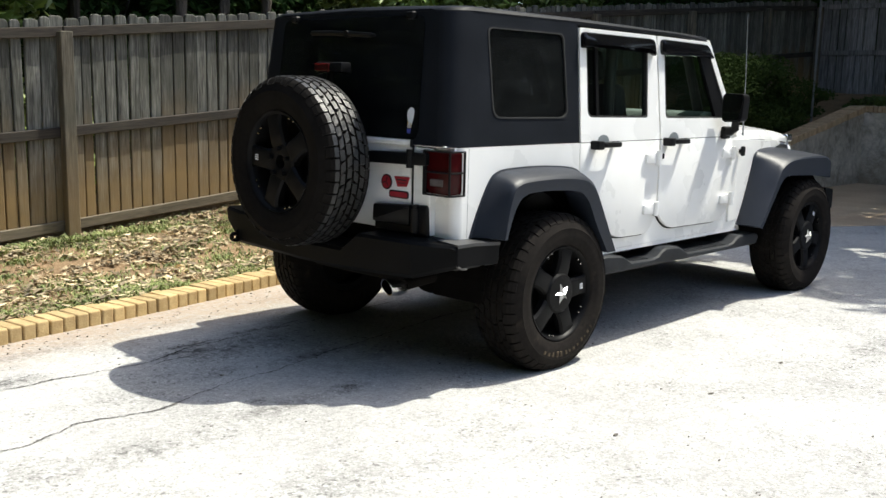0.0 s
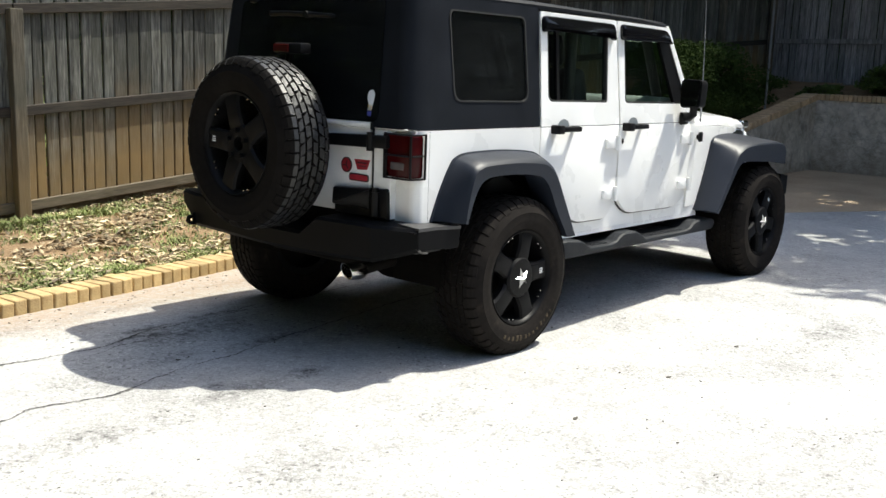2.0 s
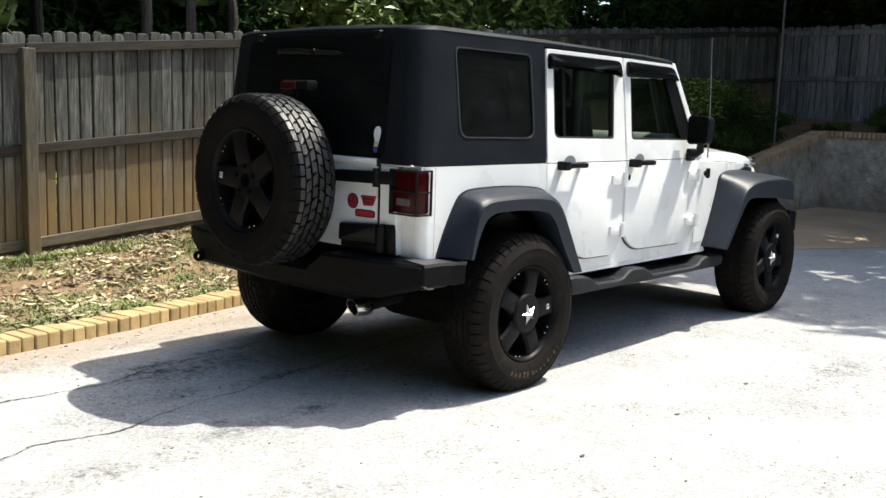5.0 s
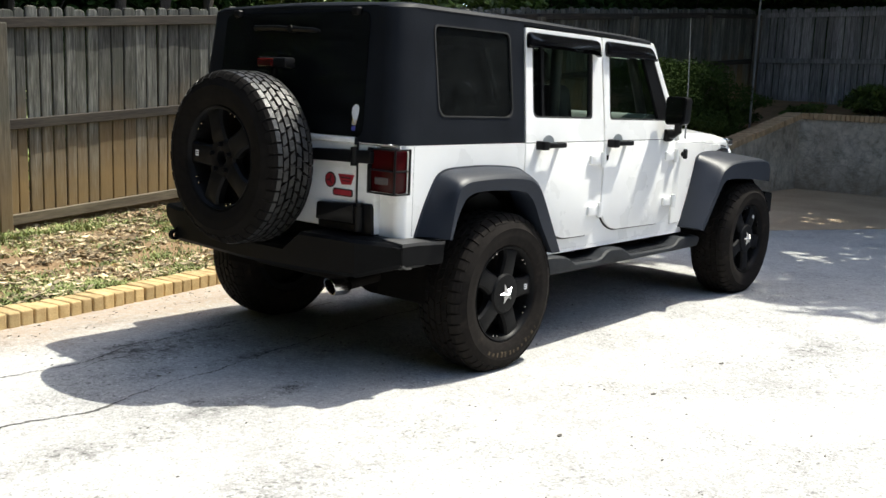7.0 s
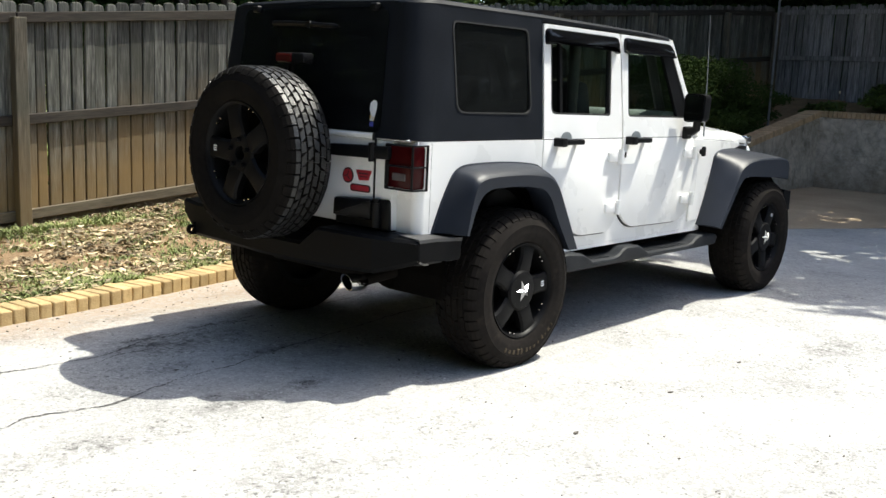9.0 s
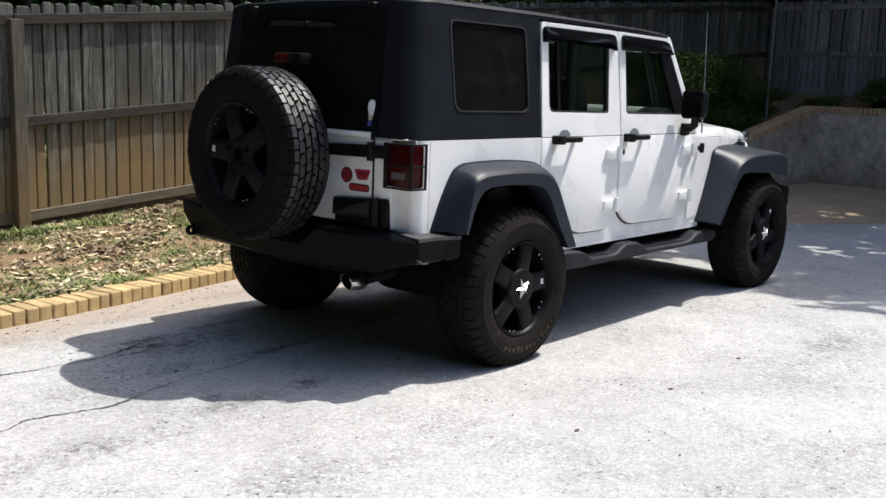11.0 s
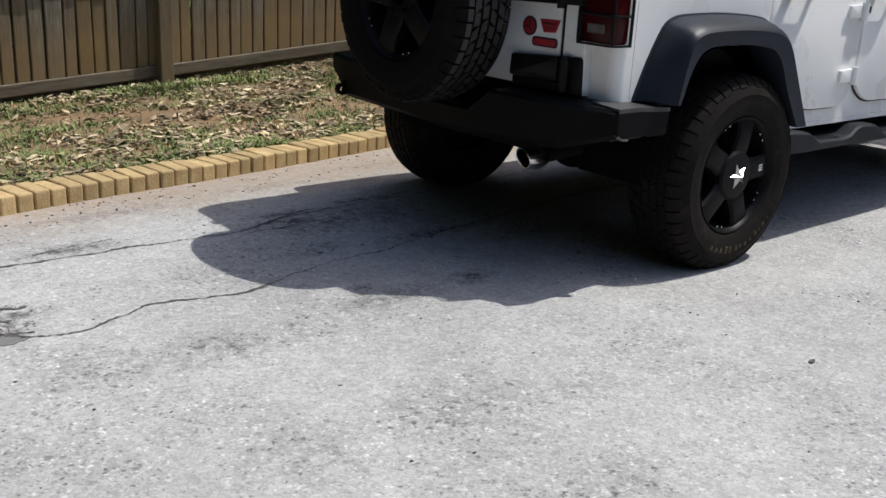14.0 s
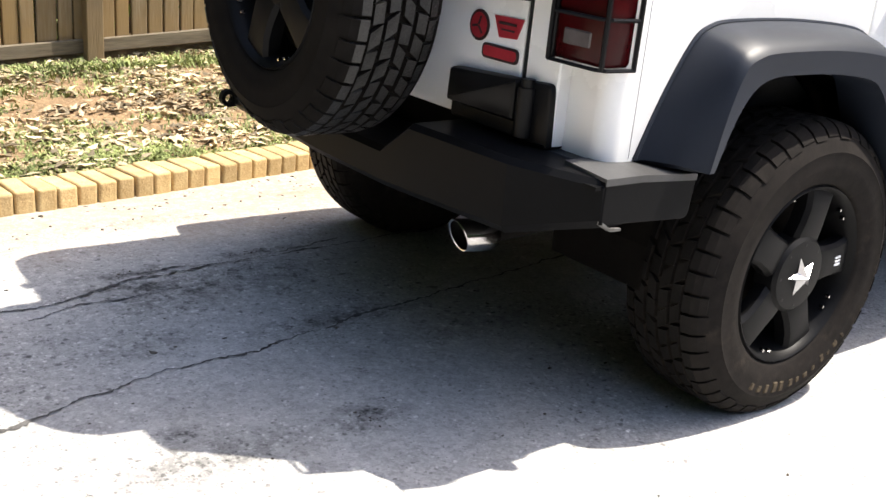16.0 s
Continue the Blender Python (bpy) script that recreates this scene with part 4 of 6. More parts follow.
            box(t, 0.300 + letters.uniform(0, 0.012), 0.334 - letters.uniform(0, 0.008), -0.1505, -0.142, -letters.uniform(0.006, 0.015), letters.uniform(0.004, 0.013), 0.003)
            t.transform(Matrix.Rotation(-a, 4, "Y"))
            part("raised_letter", t, scuffed, w, "raised letter scuffed to tan")
    return w


def glide(stations, n=4):
    """Finer stations along a smooth curve through the given ones."""
    out = []
    m = len(stations)
    for i in range(m - 1):
        q = [stations[min(max(i + k, 0), m - 1)] for k in (-1, 0, 1, 2)]
        for j in range(n):
            f = j / n
            c = ((-f + 2 * f * f - f ** 3) / 2, (2 - 5 * f * f + 3 * f ** 3) / 2, (f + 4 * f * f - 3 * f ** 3) / 2, (f ** 3 - f * f) / 2)
            out.append(tuple(tuple(sum(c[k] * q[k][e][d] for k in range(4)) for d in range(2)) for e in range(3)))
    return out + [stations[-1]]


# ---------------------------------------------------------------- the off-road car
car = thing("off_road_car", "white four-door off-road car with black hardtop and black wheels", "car")


def half_width(z):
    """Half the width of the flank at height z, leaning in above the belt line."""
    return 0.775 - 0.06 * max(z - 1.17, 0) / 0.62


def flank(s, off=0.0):
    return lambda u, v, d: (u, s * (half_width(v) + off + d), v)


def rear_x(z):
    """The rear of the hardtop leans forward."""
    return -0.742 + 0.065 * (z - 1.17) / 0.63


for s in (-1, 1):
    side = "right" if s < 0 else "left"
    # quarter panel with the corner rounded into the rear
    bm = bmesh.new()
    plate(bm, [(-0.655, 0.735), (-0.655, 1.168), (0.256, 1.168), (0.256, 0.95), (0.15, 0.93), (-0.33, 0.93), (-0.5, 0.735)], [], lambda u, v, d: (u, s * (0.765 + d), v), 0.015)
    rings = []
    for z in (0.735, 1.168):
        rings.append([(-0.655 - 0.045 * math.sin(a), s * (0.735 + 0.045 * math.cos(a)), z) for a in [radians(90) * k / 6 for k in range(7)]] + [(-0.655, s * 0.735, z)])
    loft(bm, rings)
    box(bm, -0.70, -0.655, *sorted((s * 0.50, s * 0.735)), 0.735, 1.168)
    box(bm, -0.70, 0.256, *sorted((s * 0.755, s * 0.765)), 1.15, 1.168)
    part("quarter_panel", bm, white_paint, car, smooth=30)

    bm = bmesh.new()
    box(bm, -0.6186, -0.6172, *sorted((s * 0.774, s * 0.7804)), 0.742, 1.166)
    part("panel_seam", bm, rubber_seal, car)
    # lower edge of the body, its shade and dirt put into a grey strip
    bm = bmesh.new()
    box(bm, -0.742, -0.50, *sorted((s * 0.54, s * 0.772)), 0.722, 0.7365, 0.004)
    part("body_lip", bm, step_plastic, car, "body lip under the rear corner, greyed for shade and dirt")

    # sill and cowl side
    bm = bmesh.new()
    plate(bm, [(0.42, 0.545), (2.15, 0.545), (2.15, 0.80), (0.42, 0.80)], [], lambda u, v, d: (u, s * (0.725 + d), v), 0.03, 0.01)
    plate(bm, [(1.0, 0.70), (1.11, 0.70), (1.11, 1.74), (1.0, 1.74)], [], flank(s, -0.05), 0.02)
    box(bm, 0.42, 2.15, *sorted((s * 0.60, s * 0.755)), 0.53, 0.55)
    part("sill", bm, white_paint, car)
    bm = bmesh.new()
    plate(bm, rounded([(1.962, 0.60), (2.30, 0.60), (2.55, 1.02), (2.95, 1.075), (2.95, 1.105), (1.955, 1.152)], [0.01] * 6), [], lambda u, v, d: (u, s * (0.75 - max(u - 2.1, 0) * 0.17 + d), v), 0.02, 0.006)
    part("front_fender", bm, white_paint, car)
    bm = bmesh.new()
    plate(bm, [(2.2, 0.62), (3.28, 0.62), (3.28, 1.02), (2.2, 1.05)], [], lambda u, v, d: (u, s * (0.50 + d), v), 0.02)
    part("inner_fender", bm, underbody, car)

    # doors
    for front in (False, True):
        door = new("door")
        door.empty_display_size = 0.05
        door.parent = car
        tagged(door, "white front door with dark window" if front else "white rear door with dark window")
        if front:
            skin = rounded([(1.064, 1.166), (1.066, 0.72), (1.19, 0.626), (1.80, 0.618), (1.945, 0.70), (1.945, 1.150), (1.90, 1.166)], [0.01, 0.08, 0.10, 0.12, 0.10, 0.02, 0.01], 6)
            ring = rounded([(1.064, 1.170), (1.935, 1.170), (1.935, 1.265), (1.668, 1.757), (1.052, 1.768)], [0.005, 0.01, 0.02, 0.03, 0.02])
            hole = rounded([(1.118, 1.292), (1.885, 1.286), (1.632, 1.728), (1.122, 1.732)], [0.03, 0.02, 0.05, 0.05])
            hx, knob = 1.085, True
            hinges = (1.80, 1.965)
        else:
            skin = rounded([(0.262, 1.166), (0.262, 1.00), (0.50, 0.70), (0.64, 0.618), (0.96, 0.614), (1.048, 0.71), (1.048, 1.166)], [0.01, 0.05, 0.05, 0.06, 0.07, 0.10, 0.01], 6)
            ring = rounded([(0.268, 1.170), (1.048, 1.170), (1.036, 1.768), (0.288, 1.774)], [0.005, 0.005, 0.02, 0.02])
            hole = rounded([(0.335, 1.302), (0.925, 1.296), (0.950, 1.735), (0.345, 1.742)], [0.045, 0.02, 0.05, 0.05])
            hx, knob = 0.355, False
            hinges = (0.90, 1.058)
        bm = bmesh.new()
        plate(bm, skin, [], lambda u, v, d: (u, s * (0.752 + d), v), 0.028, 0.006)
        part("door_skin", bm, white_paint, door, smooth=30)
        bm = bmesh.new()
        mx, mz = sum(q[0] for q in skin) / len(skin), sum(q[1] for q in skin) / len(skin)
        edge = [(u + 0.007 * (1 if u > mx else -1), w + 0.007 * (1 if w > mz else -1)) for u, w in skin]
        plate(bm, edge, [], lambda u, v, d: (u, s * (0.756 + d), v), 0.006)
        part("door_gap", bm, rubber_seal, door)
        bm = bmesh.new()
        plate(bm, ring, [hole], flank(s, -0.035), 0.038)
        part("window_frame", bm, white_paint, door, smooth=30)
        bm = bmesh.new()
        cx, cz = sum(p[0] for p in hole) / len(hole), sum(p[1] for p in hole) / len(hole)
        inner = [(cx + (u - cx) * 0.955, cz + (v - cz) * 0.955) for u, v in hole]
        plate(bm, hole, [inner], flank(s, -0.028), 0.028)
        part("window_seal", bm, rubber_seal, door)
        bm = bmesh.new()
        if not front:
            plate(bm, [(0.428, 1.305), (0.452, 1.305), (0.458, 1.735), (0.434, 1.735)], [], flank(s, -0.022), 0.018)
        else:
            plate(bm, [(1.726, 1.292), (1.874, 1.290), (1.628, 1.722), (1.515, 1.724)], [], flank(s, -0.026), 0.022)
        part("window_channel", bm, black_plastic, door)
        bm = bmesh.new()
        plate(bm, inner, [], flank(s, -0.018), 0.004)
        pane = part("window_pane", bm, door_glass, door, "tinted see-through window pane")
        pane.visible_shadow = False
        # smoked rain deflector over the window
        bm = bmesh.new()
        if front:
            shade = rounded([(1.076, 1.662), (1.14, 1.655), (1.61, 1.662), (1.664, 1.654), (1.606, 1.740), (1.076, 1.750)], [0.02, 0.03, 0.02, 0.01, 0.05, 0.03], 6)
        else:
            shade = rounded([(0.292, 1.664), (0.36, 1.672), (0.93, 1.674), (1.000, 1.648), (0.992, 1.746), (0.292, 1.752)], [0.02, 0.03, 0.03, 0.012, 0.05, 0.035], 6)
        plate(bm, shade, [], flank(s, 0.004), 0.030, 0.014)
        part("rain_deflector", bm, gloss_black, door, "smoked rain deflector", smooth=40)
        # handle, and a flat grey disc painting the shade of its dished recess
        bm = bmesh.new()
        plate(bm, [(hx + 0.115 + 0.052 * math.cos(a), 1.172 + 0.036 * math.sin(a)) for a in [math.tau * k / 20 for k in range(20)]], [], lambda u, v, d: (u, s * (0.779 + d), v), 0.003)
        part("recess_shade", bm, dash_grey, door)
        bm = bmesh.new()
        plate(bm, rounded([(hx, 1.130), (hx + 0.055, 1.130), (hx + 0.055, 1.178), (hx, 1.178)], 0.012), [], lambda u, v, d: (u, s * (0.779 + d), v), 0.058, 0.008)
        plate(bm, rounded([(hx + 0.05, 1.140), (hx + 0.225, 1.140), (hx + 0.225, 1.168), (hx + 0.05, 1.170)], 0.010), [], lambda u, v, d: (u, s * (0.808 + d), v), 0.026, 0.008)
        plate(bm, rounded([(hx + 0.195, 1.138), (hx + 0.225, 1.138), (hx + 0.225, 1.170), (hx + 0.195, 1.170)], 0.008), [], lambda u, v, d: (u, s * (0.779 + d), v), 0.04, 0.004)
        part("handle", bm, black_plastic, door, "black grab handle", smooth=40)
        if knob:
            bm = bmesh.new()
            plate(bm, rounded([(1.085, 1.052), (1.105, 1.052), (1.105, 1.085), (1.085, 1.085)], 0.01), [], lambda u, v, d: (u, s * (0.778 + d), v), 0.005, 0.002)
            part("lock", bm, black_plastic, door)
        for z in (1.062, 0.762):
            bm = bmesh.new()
            h0, h1 = hinges
            plate(bm, rounded([(h0, z - 0.028), (h1 - 0.05, z - 0.034), (h1 - 0.05, z + 0.034), (h0, z + 0.026)], 0.008), [], lambda u, v, d: (u, s * (0.778 + d), v), 0.018, 0.005)
            rod(bm, (h1 - 0.045, s * 0.800, z - 0.042), (h1 - 0.045, s * 0.800, z + 0.042), 0.017)
            plate(bm, rounded([(h1 - 0.04, z - 0.03), (h1, z - 0.03), (h1, z + 0.03), (h1 - 0.04, z + 0.03)], 0.006), [], lambda u, v, d: (u, s * (0.766 + d), v), 0.026, 0.004)
            part("hinge", bm, white_paint, door, smooth=40)

    # hardtop side with its window
    bm = bmesh.new()
    qhole = rounded([(-0.430, 1.302), (0.167, 1.298), (0.157, 1.736), (-0.443, 1.738)], [0.06, 0.06, 0.04, 0.04], 6)
    plate(bm, [(-0.615, 1.172), (0.262, 1.172), (0.282, 1.80), (-0.530, 1.80)], [qhole], flank(s, -0.030), 0.026)
    rings = []
    for z in (1.172, 1.35, 1.50, 1.65, 1.80):
        cx, cy = -0.615 + 0.085 * (z - 1.172) / 0.628, half_width(z) - 0.089
        deep = cx - rear_x(z)
        rings.append([(cx - deep * math.sin(a), s * (cy + 0.085 * math.cos(a)), z) for a in [radians(90) * k / 9 for k in range(10)]] + [(cx, s * cy, z)])
    loft(bm, rings)
    part("hardtop_side", bm, hardtop_black, car, smooth=35)
    bm = bmesh.new()
    qin = [(-0.13 + (u + 0.13) * 0.975, 1.52 + (w - 1.52) * 0.968) for u, w in qhole]
    plate(bm, qhole, [qin], flank(s, -0.02), 0.020)
    part("quarter_window_seal", bm, rubber_seal, car)
    bm = bmesh.new()
    plate(bm, qin, [], flank(s, -0.014), 0.004)
    part("quarter_window", bm, privacy_glass, car, "nearly black privacy glass", smooth=30)

    # windscreen pillar
    bm = bmesh.new()
    rings = []
    for f in (0, 0.5, 1):
        x, y, z = 2.040 - 0.383 * f, s * (0.745 - 0.05 * f), 1.16 + 0.610 * f
        rings.append([(x - 0.025, y - s * 0.06, z), (x + 0.03, y - s * 0.06, z), (x + 0.033, y + s * 0.006, z), (x - 0.010, y + s * 0.014, z)])
    loft(bm, rings)
    part("windscreen_pillar", bm, white_paint, car)

    # rear flare
    bm = bmesh.new()
    stations = [  # (body line), (crest), (opening)
        ((-0.600, 0.738), (-0.512, 0.735), (-0.486, 0.735)), ((-0.538, 0.88), (-0.486, 0.87), (-0.444, 0.85)), ((-0.466, 1.003), (-0.452, 0.972), (-0.400, 0.915)),
        ((-0.415, 1.040), (-0.408, 1.002), (-0.355, 0.940)), ((-0.333, 1.054), (-0.330, 1.014), (-0.29, 0.950)), ((-0.10, 1.058), (-0.10, 1.018), (-0.10, 0.950)),
        ((0.13, 1.045), (0.10, 1.004), (0.07, 0.932)), ((0.235, 1.022), (0.180, 0.978), (0.135, 0.900)), ((0.30, 0.965), (0.240, 0.925), (0.178, 0.852)),
        ((0.40, 0.80), (0.325, 0.785), (0.245, 0.740)), ((0.520, 0.590), (0.438, 0.585), (0.355, 0.585))]
    stations = glide(stations)
    rings = []
    out = 0.04 if s > 0 else 0.0
    for b, c, o in stations:
        lerp = lambda p, q, f: (p[0] + (q[0] - p[0]) * f, p[1] + (q[1] - p[1]) * f)
        m0, m1, m2 = lerp(b, c, 0.12), lerp(b, c, 0.55), lerp(b, c, 0.86)
        n0, n1 = lerp(c, o, 0.03), lerp(c, o, 0.16)
        rings.append([(b[0], s * 0.772, b[1] - 0.006), (b[0], s * 0.786, b[1] - 0.003), (m0[0], s * 0.794, m0[1] + 0.004), (m1[0], s * (0.860 + out), m1[1] + 0.007), (m2[0], s * (0.904 + out), m2[1] + 0.004),
                      (n0[0], s * (0.920 + out), n0[1]), (n1[0], s * (0.928 + out), n1[1]), (o[0], s * (0.924 + out), o[1]), (o[0], s * (0.900 + out), o[1]), (o[0], s * 0.772, o[1] + 0.02)])
    loft(bm, rings)
    pipe(bm, [(b[0], s * 0.782, b[1]) for b, c, o in stations], 0.006, 6)
    part("rear_flare", bm, flare_plastic, car, "dark grey plastic wheel-arch flare", smooth=32)
    # front flare
    bm = bmesh.new()
    stations = [
        ((2.090, 0.573), (2.118, 0.567), (2.158, 0.556)), ((2.240, 0.810), (2.262, 0.768), (2.300, 0.738)), ((2.325, 0.955), (2.371, 0.929), (2.392, 0.846)),
        ((2.370, 1.036), (2.445, 0.976), (2.450, 0.884)), ((2.474, 1.064), (2.54, 1.002), (2.54, 0.892)), ((2.652, 1.069), (2.68, 1.013), (2.70, 0.886)), ((2.85, 1.062), (2.87, 1.016), (2.88, 0.876)),
        ((3.02, 1.050), (3.01, 1.014), (3.02, 0.866)), ((3.12, 1.035), (3.10, 1.006), (3.12, 0.858)), ((3.18, 1.015), (3.155, 0.985), (3.17, 0.850)), ((3.20, 0.97), (3.175, 0.945), (3.185, 0.846))]
    stations = glide(stations)
    rings = []
    for b, c, o in stations:
        ins = 0.772 - max(b[0] - 2.1, 0) * 0.20
        m1, m2 = lerp(b, c, 0.5), lerp(b, c, 0.92)
        n0, n1 = lerp(c, o, 0.02), lerp(c, o, 0.10)
        rings.append([(b[0], s * ins, b[1] - 0.004), (b[0], s * (ins + 0.02), b[1]), (m1[0], s * (ins + 0.52 * (0.914 - ins)), m1[1] + 0.004), (m2[0], s * (ins + 0.90 * (0.914 - ins)), m2[1] + 0.003), (n0[0], s * 0.919, n0[1]), (n1[0], s * 0.927, n1[1]),
                      (o[0], s * 0.924, o[1]), (o[0], s * 0.900, o[1]), (o[0], s * 0.60, o[1] + 0.02)])
    loft(bm, rings)
    part("front_flare", bm, flare_plastic, car, "dark grey plastic wheel-arch flare", smooth=32)
    # wheel housings
    for ax in AXLES:
        bm = bmesh.new()
        rings = []
        for y in (0.45, 0.775):
            rings.append([(ax + 0.50 * math.cos(a), s * y, 0.46 + 0.47 * math.sin(a)) for a in [radians(-8 + 196 * k / 14) for k in range(15)]])
        loft(bm, rings, closed=False, cap=False)
        bmesh.ops.solidify(bm, geom=bm.faces[:], thickness=0.01)
        part("wheel_housing", bm, underbody, car)

    # side step with two raised foot pads
    bm = bmesh.new()
    rings = []
    for x, zt, yo in ((0.445, 0.500, 0.800), (0.455, 0.530, 0.825), (0.50, 0.535, 0.835), (0.64, 0.520, 0.838), (0.69, 0.498, 0.838), (0.735, 0.474, 0.838), (0.96, 0.470, 0.838), (1.02, 0.480, 0.838), (1.065, 0.508, 0.838), (1.11, 0.521, 0.838), (1.25, 0.514, 0.838), (1.30, 0.494, 0.838),
                      (1.36, 0.463, 0.838), (1.87, 0.460, 0.838), (1.94, 0.472, 0.838), (1.985, 0.500, 0.838), (2.03, 0.512, 0.838), (2.27, 0.502, 0.835), (2.305, 0.492, 0.822), (2.32, 0.460, 0.80)):
        zb = 0.424 if 0.47 < x < 2.28 else 0.436
        rings.append([(x, s * (yo - 0.014), zt), (x, s * (yo - 0.003), zt - 0.008), (x, s * yo, zt - 0.020), (x, s * (yo - 0.006), zb + 0.014), (x, s * (yo - 0.03), zb), (x, s * 0.60, zb), (x, s * 0.59, zb + 0.02), (x + 0.06, s * 0.59, zt - 0.008), (x + 0.055, s * 0.61, zt)])
    loft(bm, rings)
    part("side_step", bm, step_plastic, car, "weathered grey side step with raised foot pads", smooth=28)
    for x0, x1 in ((0.78, 0.97), (1.40, 1.89)):
        bm = bmesh.new()
        for k in range(int((x1 - x0) / 0.022)):
            box(bm, x0 + 0.022 * k, x0 + 0.022 * k + 0.012, *sorted((s * 0.735, s * 0.812)), 0.462, 0.4765 if x1 < 1 else 0.4665, 0.002)
        part("step_grip", bm, step_plastic, car, "ribbed grip strip on the side step")
    for x in (0.65, 1.30, 1.95):
        bm = bmesh.new()
        box(bm, x - 0.03, x + 0.03, *sorted((s * 0.45, s * 0.72)), 0.44, 0.465)
        part("step_bracket", bm, underbody, car)

    # door mirror
    mirror = new("door_mirror")
    mirror.parent = car
    tagged(mirror, "black door mirror")
    bm = bmesh.new()
    plate(bm, rounded([(0.808, 1.265), (0.945, 1.268), (0.955, 1.440), (0.808, 1.445)], 0.03, 5), [], lambda u, v, d: (1.715 + d, s * u, v), 0.09, 0.02)
    part("housing", bm, black_plastic, mirror, smooth=40)
    bm = bmesh.new()
    plate(bm, rounded([(0.818, 1.277), (0.935, 1.280), (0.944, 1.430), (0.818, 1.434)], 0.025, 5), [], lambda u, v, d: (1.704 + 0.11 * (v - 1.36) + d, s * u, v), 0.003)
    part("mirror_pane", bm, mirror_glass, mirror)
    bm = bmesh.new()
    pipe(bm, [(1.80, s * 0.785, 1.205), (1.80, s * 0.83, 1.205), (1.79, s * 0.865, 1.225), (1.78, s * 0.87, 1.275)], [0.030, 0.030, 0.026, 0.022], 12)
    box(bm, 1.765, 1.855, *sorted((s * 0.778, s * 0.805)), 1.155, 1.235, 0.008)
    part("mirror_arm", bm, black_plastic, mirror, smooth=40)

    # bonnet catch
    bm = bmesh.new()
    rod(bm, (2.07, s * 0.765, 1.065), (2.07, s * 0.795, 1.065), 0.018, 0.015)
    box(bm, 2.055, 2.085, *sorted((s * 0.775, s * 0.800)), 1.035, 1.10, 0.006)
    part("bonnet_catch", bm, black_plastic, car, smooth=40)

    # tail lamp in its guard
    lamp = new("tail_lamp")
    lamp.parent = car
    tagged(lamp, "dark red tail lamp in a black wire guard")
    bm = bmesh.new()
    box(bm, -0.742, -0.655, *sorted((s * 0.615, s * 0.782)), 0.946, 1.150, 0.014, 2)
    part("lens", bm, red_lens, lamp, smooth=40)
    bm = bmesh.new()
    box(bm, -0.7455, -0.70, *sorted((s * 0.648, s * 0.735)), 0.984, 1.020, 0.004)
    part("reverse_lens", bm, clear_lens, lamp)
    bm = bmesh.new()
    for z in (0.945, 1.052, 1.150):
        pipe(bm, [(-0.70, s * 0.610, z), (-0.750, s * 0.613, z), (-0.752, s * 0.768, z), (-0.738, s * 0.786, z), (-0.650, s * 0.789, z)], 0.0048, 6)
    for x, y in ((-0.752, 0.616), (-0.746, 0.780), (-0.655, 0.789)):
        pipe(bm, [(x, s * y, 0.945), (x, s * y, 1.150)], 0.0062, 6)
    box(bm, -0.748, -0.70, *sorted((s * 0.610, s * 0.624)), 0.945, 1.152, 0.003)
    part("guard", bm, black_plastic, lamp, smooth=40)

# tailgate
gate = new("tailgate")
gate.parent = car
tagged(gate, "white tailgate with black hinges and red badges")
bm = bmesh.new()
plate(bm, rounded([(-0.516, 0.748), (0.525, 0.748), (0.525, 1.168), (-0.516, 1.168)], 0.02), [], lambda u, v, d: (-0.698 - d, u, v), 0.04, 0.008)
box(bm, -0.752, -0.665, -0.518, 0.525, 1.166, 1.196, 0.010, 2)
part("gate_skin", bm, white_paint, gate, smooth=30)
bm = bmesh.new()
box(bm, -0.7395, -0.690, -0.5275, -0.5232, 0.742, 1.166)
box(bm, -0.7535, -0.690, -0.5265, -0.5205, 1.160, 1.194)
part("gate_gap", bm, rubber_seal, gate, "dark gap beside the tailgate")
bm = bmesh.new()
box(bm, -0.737, -0.690, -0.646, -0.530, 0.740, 1.164, 0.004)
part("corner_panel", bm, white_paint, car, smooth=30)
bm = bmesh.new()
box(bm, -0.733, -0.665, -0.735, -0.521, 1.166, 1.176, 0.004)
part("gate_ledge", bm, white_paint, gate)
bm = bmesh.new()
plate(bm, rounded([(-0.640, 1.078), (-0.235, 1.070), (-0.235, 1.128), (-0.640, 1.140)], 0.012), [], lambda u, v, d: (-0.735 - d, u, v), 0.032, 0.008)
rod(bm, (-0.760, -0.530, 1.062), (-0.760, -0.530, 1.150), 0.020)
part("upper_hinge", bm, black_plastic, gate, "black tailgate hinge", smooth=40)
bm = bmesh.new()
plate(bm, rounded([(-0.646, 0.738), (-0.548, 0.730), (-0.546, 0.882), (-0.642, 0.890)], [0.006, 0.006, 0.012, 0.022]), [], lambda u, v, d: (-0.700 - d, u, v), 0.052, 0.010)
rod(bm, (-0.756, -0.566, 0.752), (-0.756, -0.566, 0.868), 0.024)
rod(bm, (-0.756, -0.566, 0.868), (-0.756, -0.566, 0.888), 0.017)
part("lower_hinge", bm, black_plastic, gate, "black tailgate hinge", smooth=40)
bm = bmesh.new()
plate(bm, rounded([(-0.540, 0.784), (-0.275, 0.782), (-0.280, 0.869), (-0.540, 0.884)], 0.012), [], lambda u, v, d: (-0.737 - d, u, v), 0.035, 0.010)
box(bm, -0.754, -0.736, -0.536, -0.278, 0.744, 0.783, 0.004)
part("vent_panel", bm, black_plastic, gate, smooth=40)
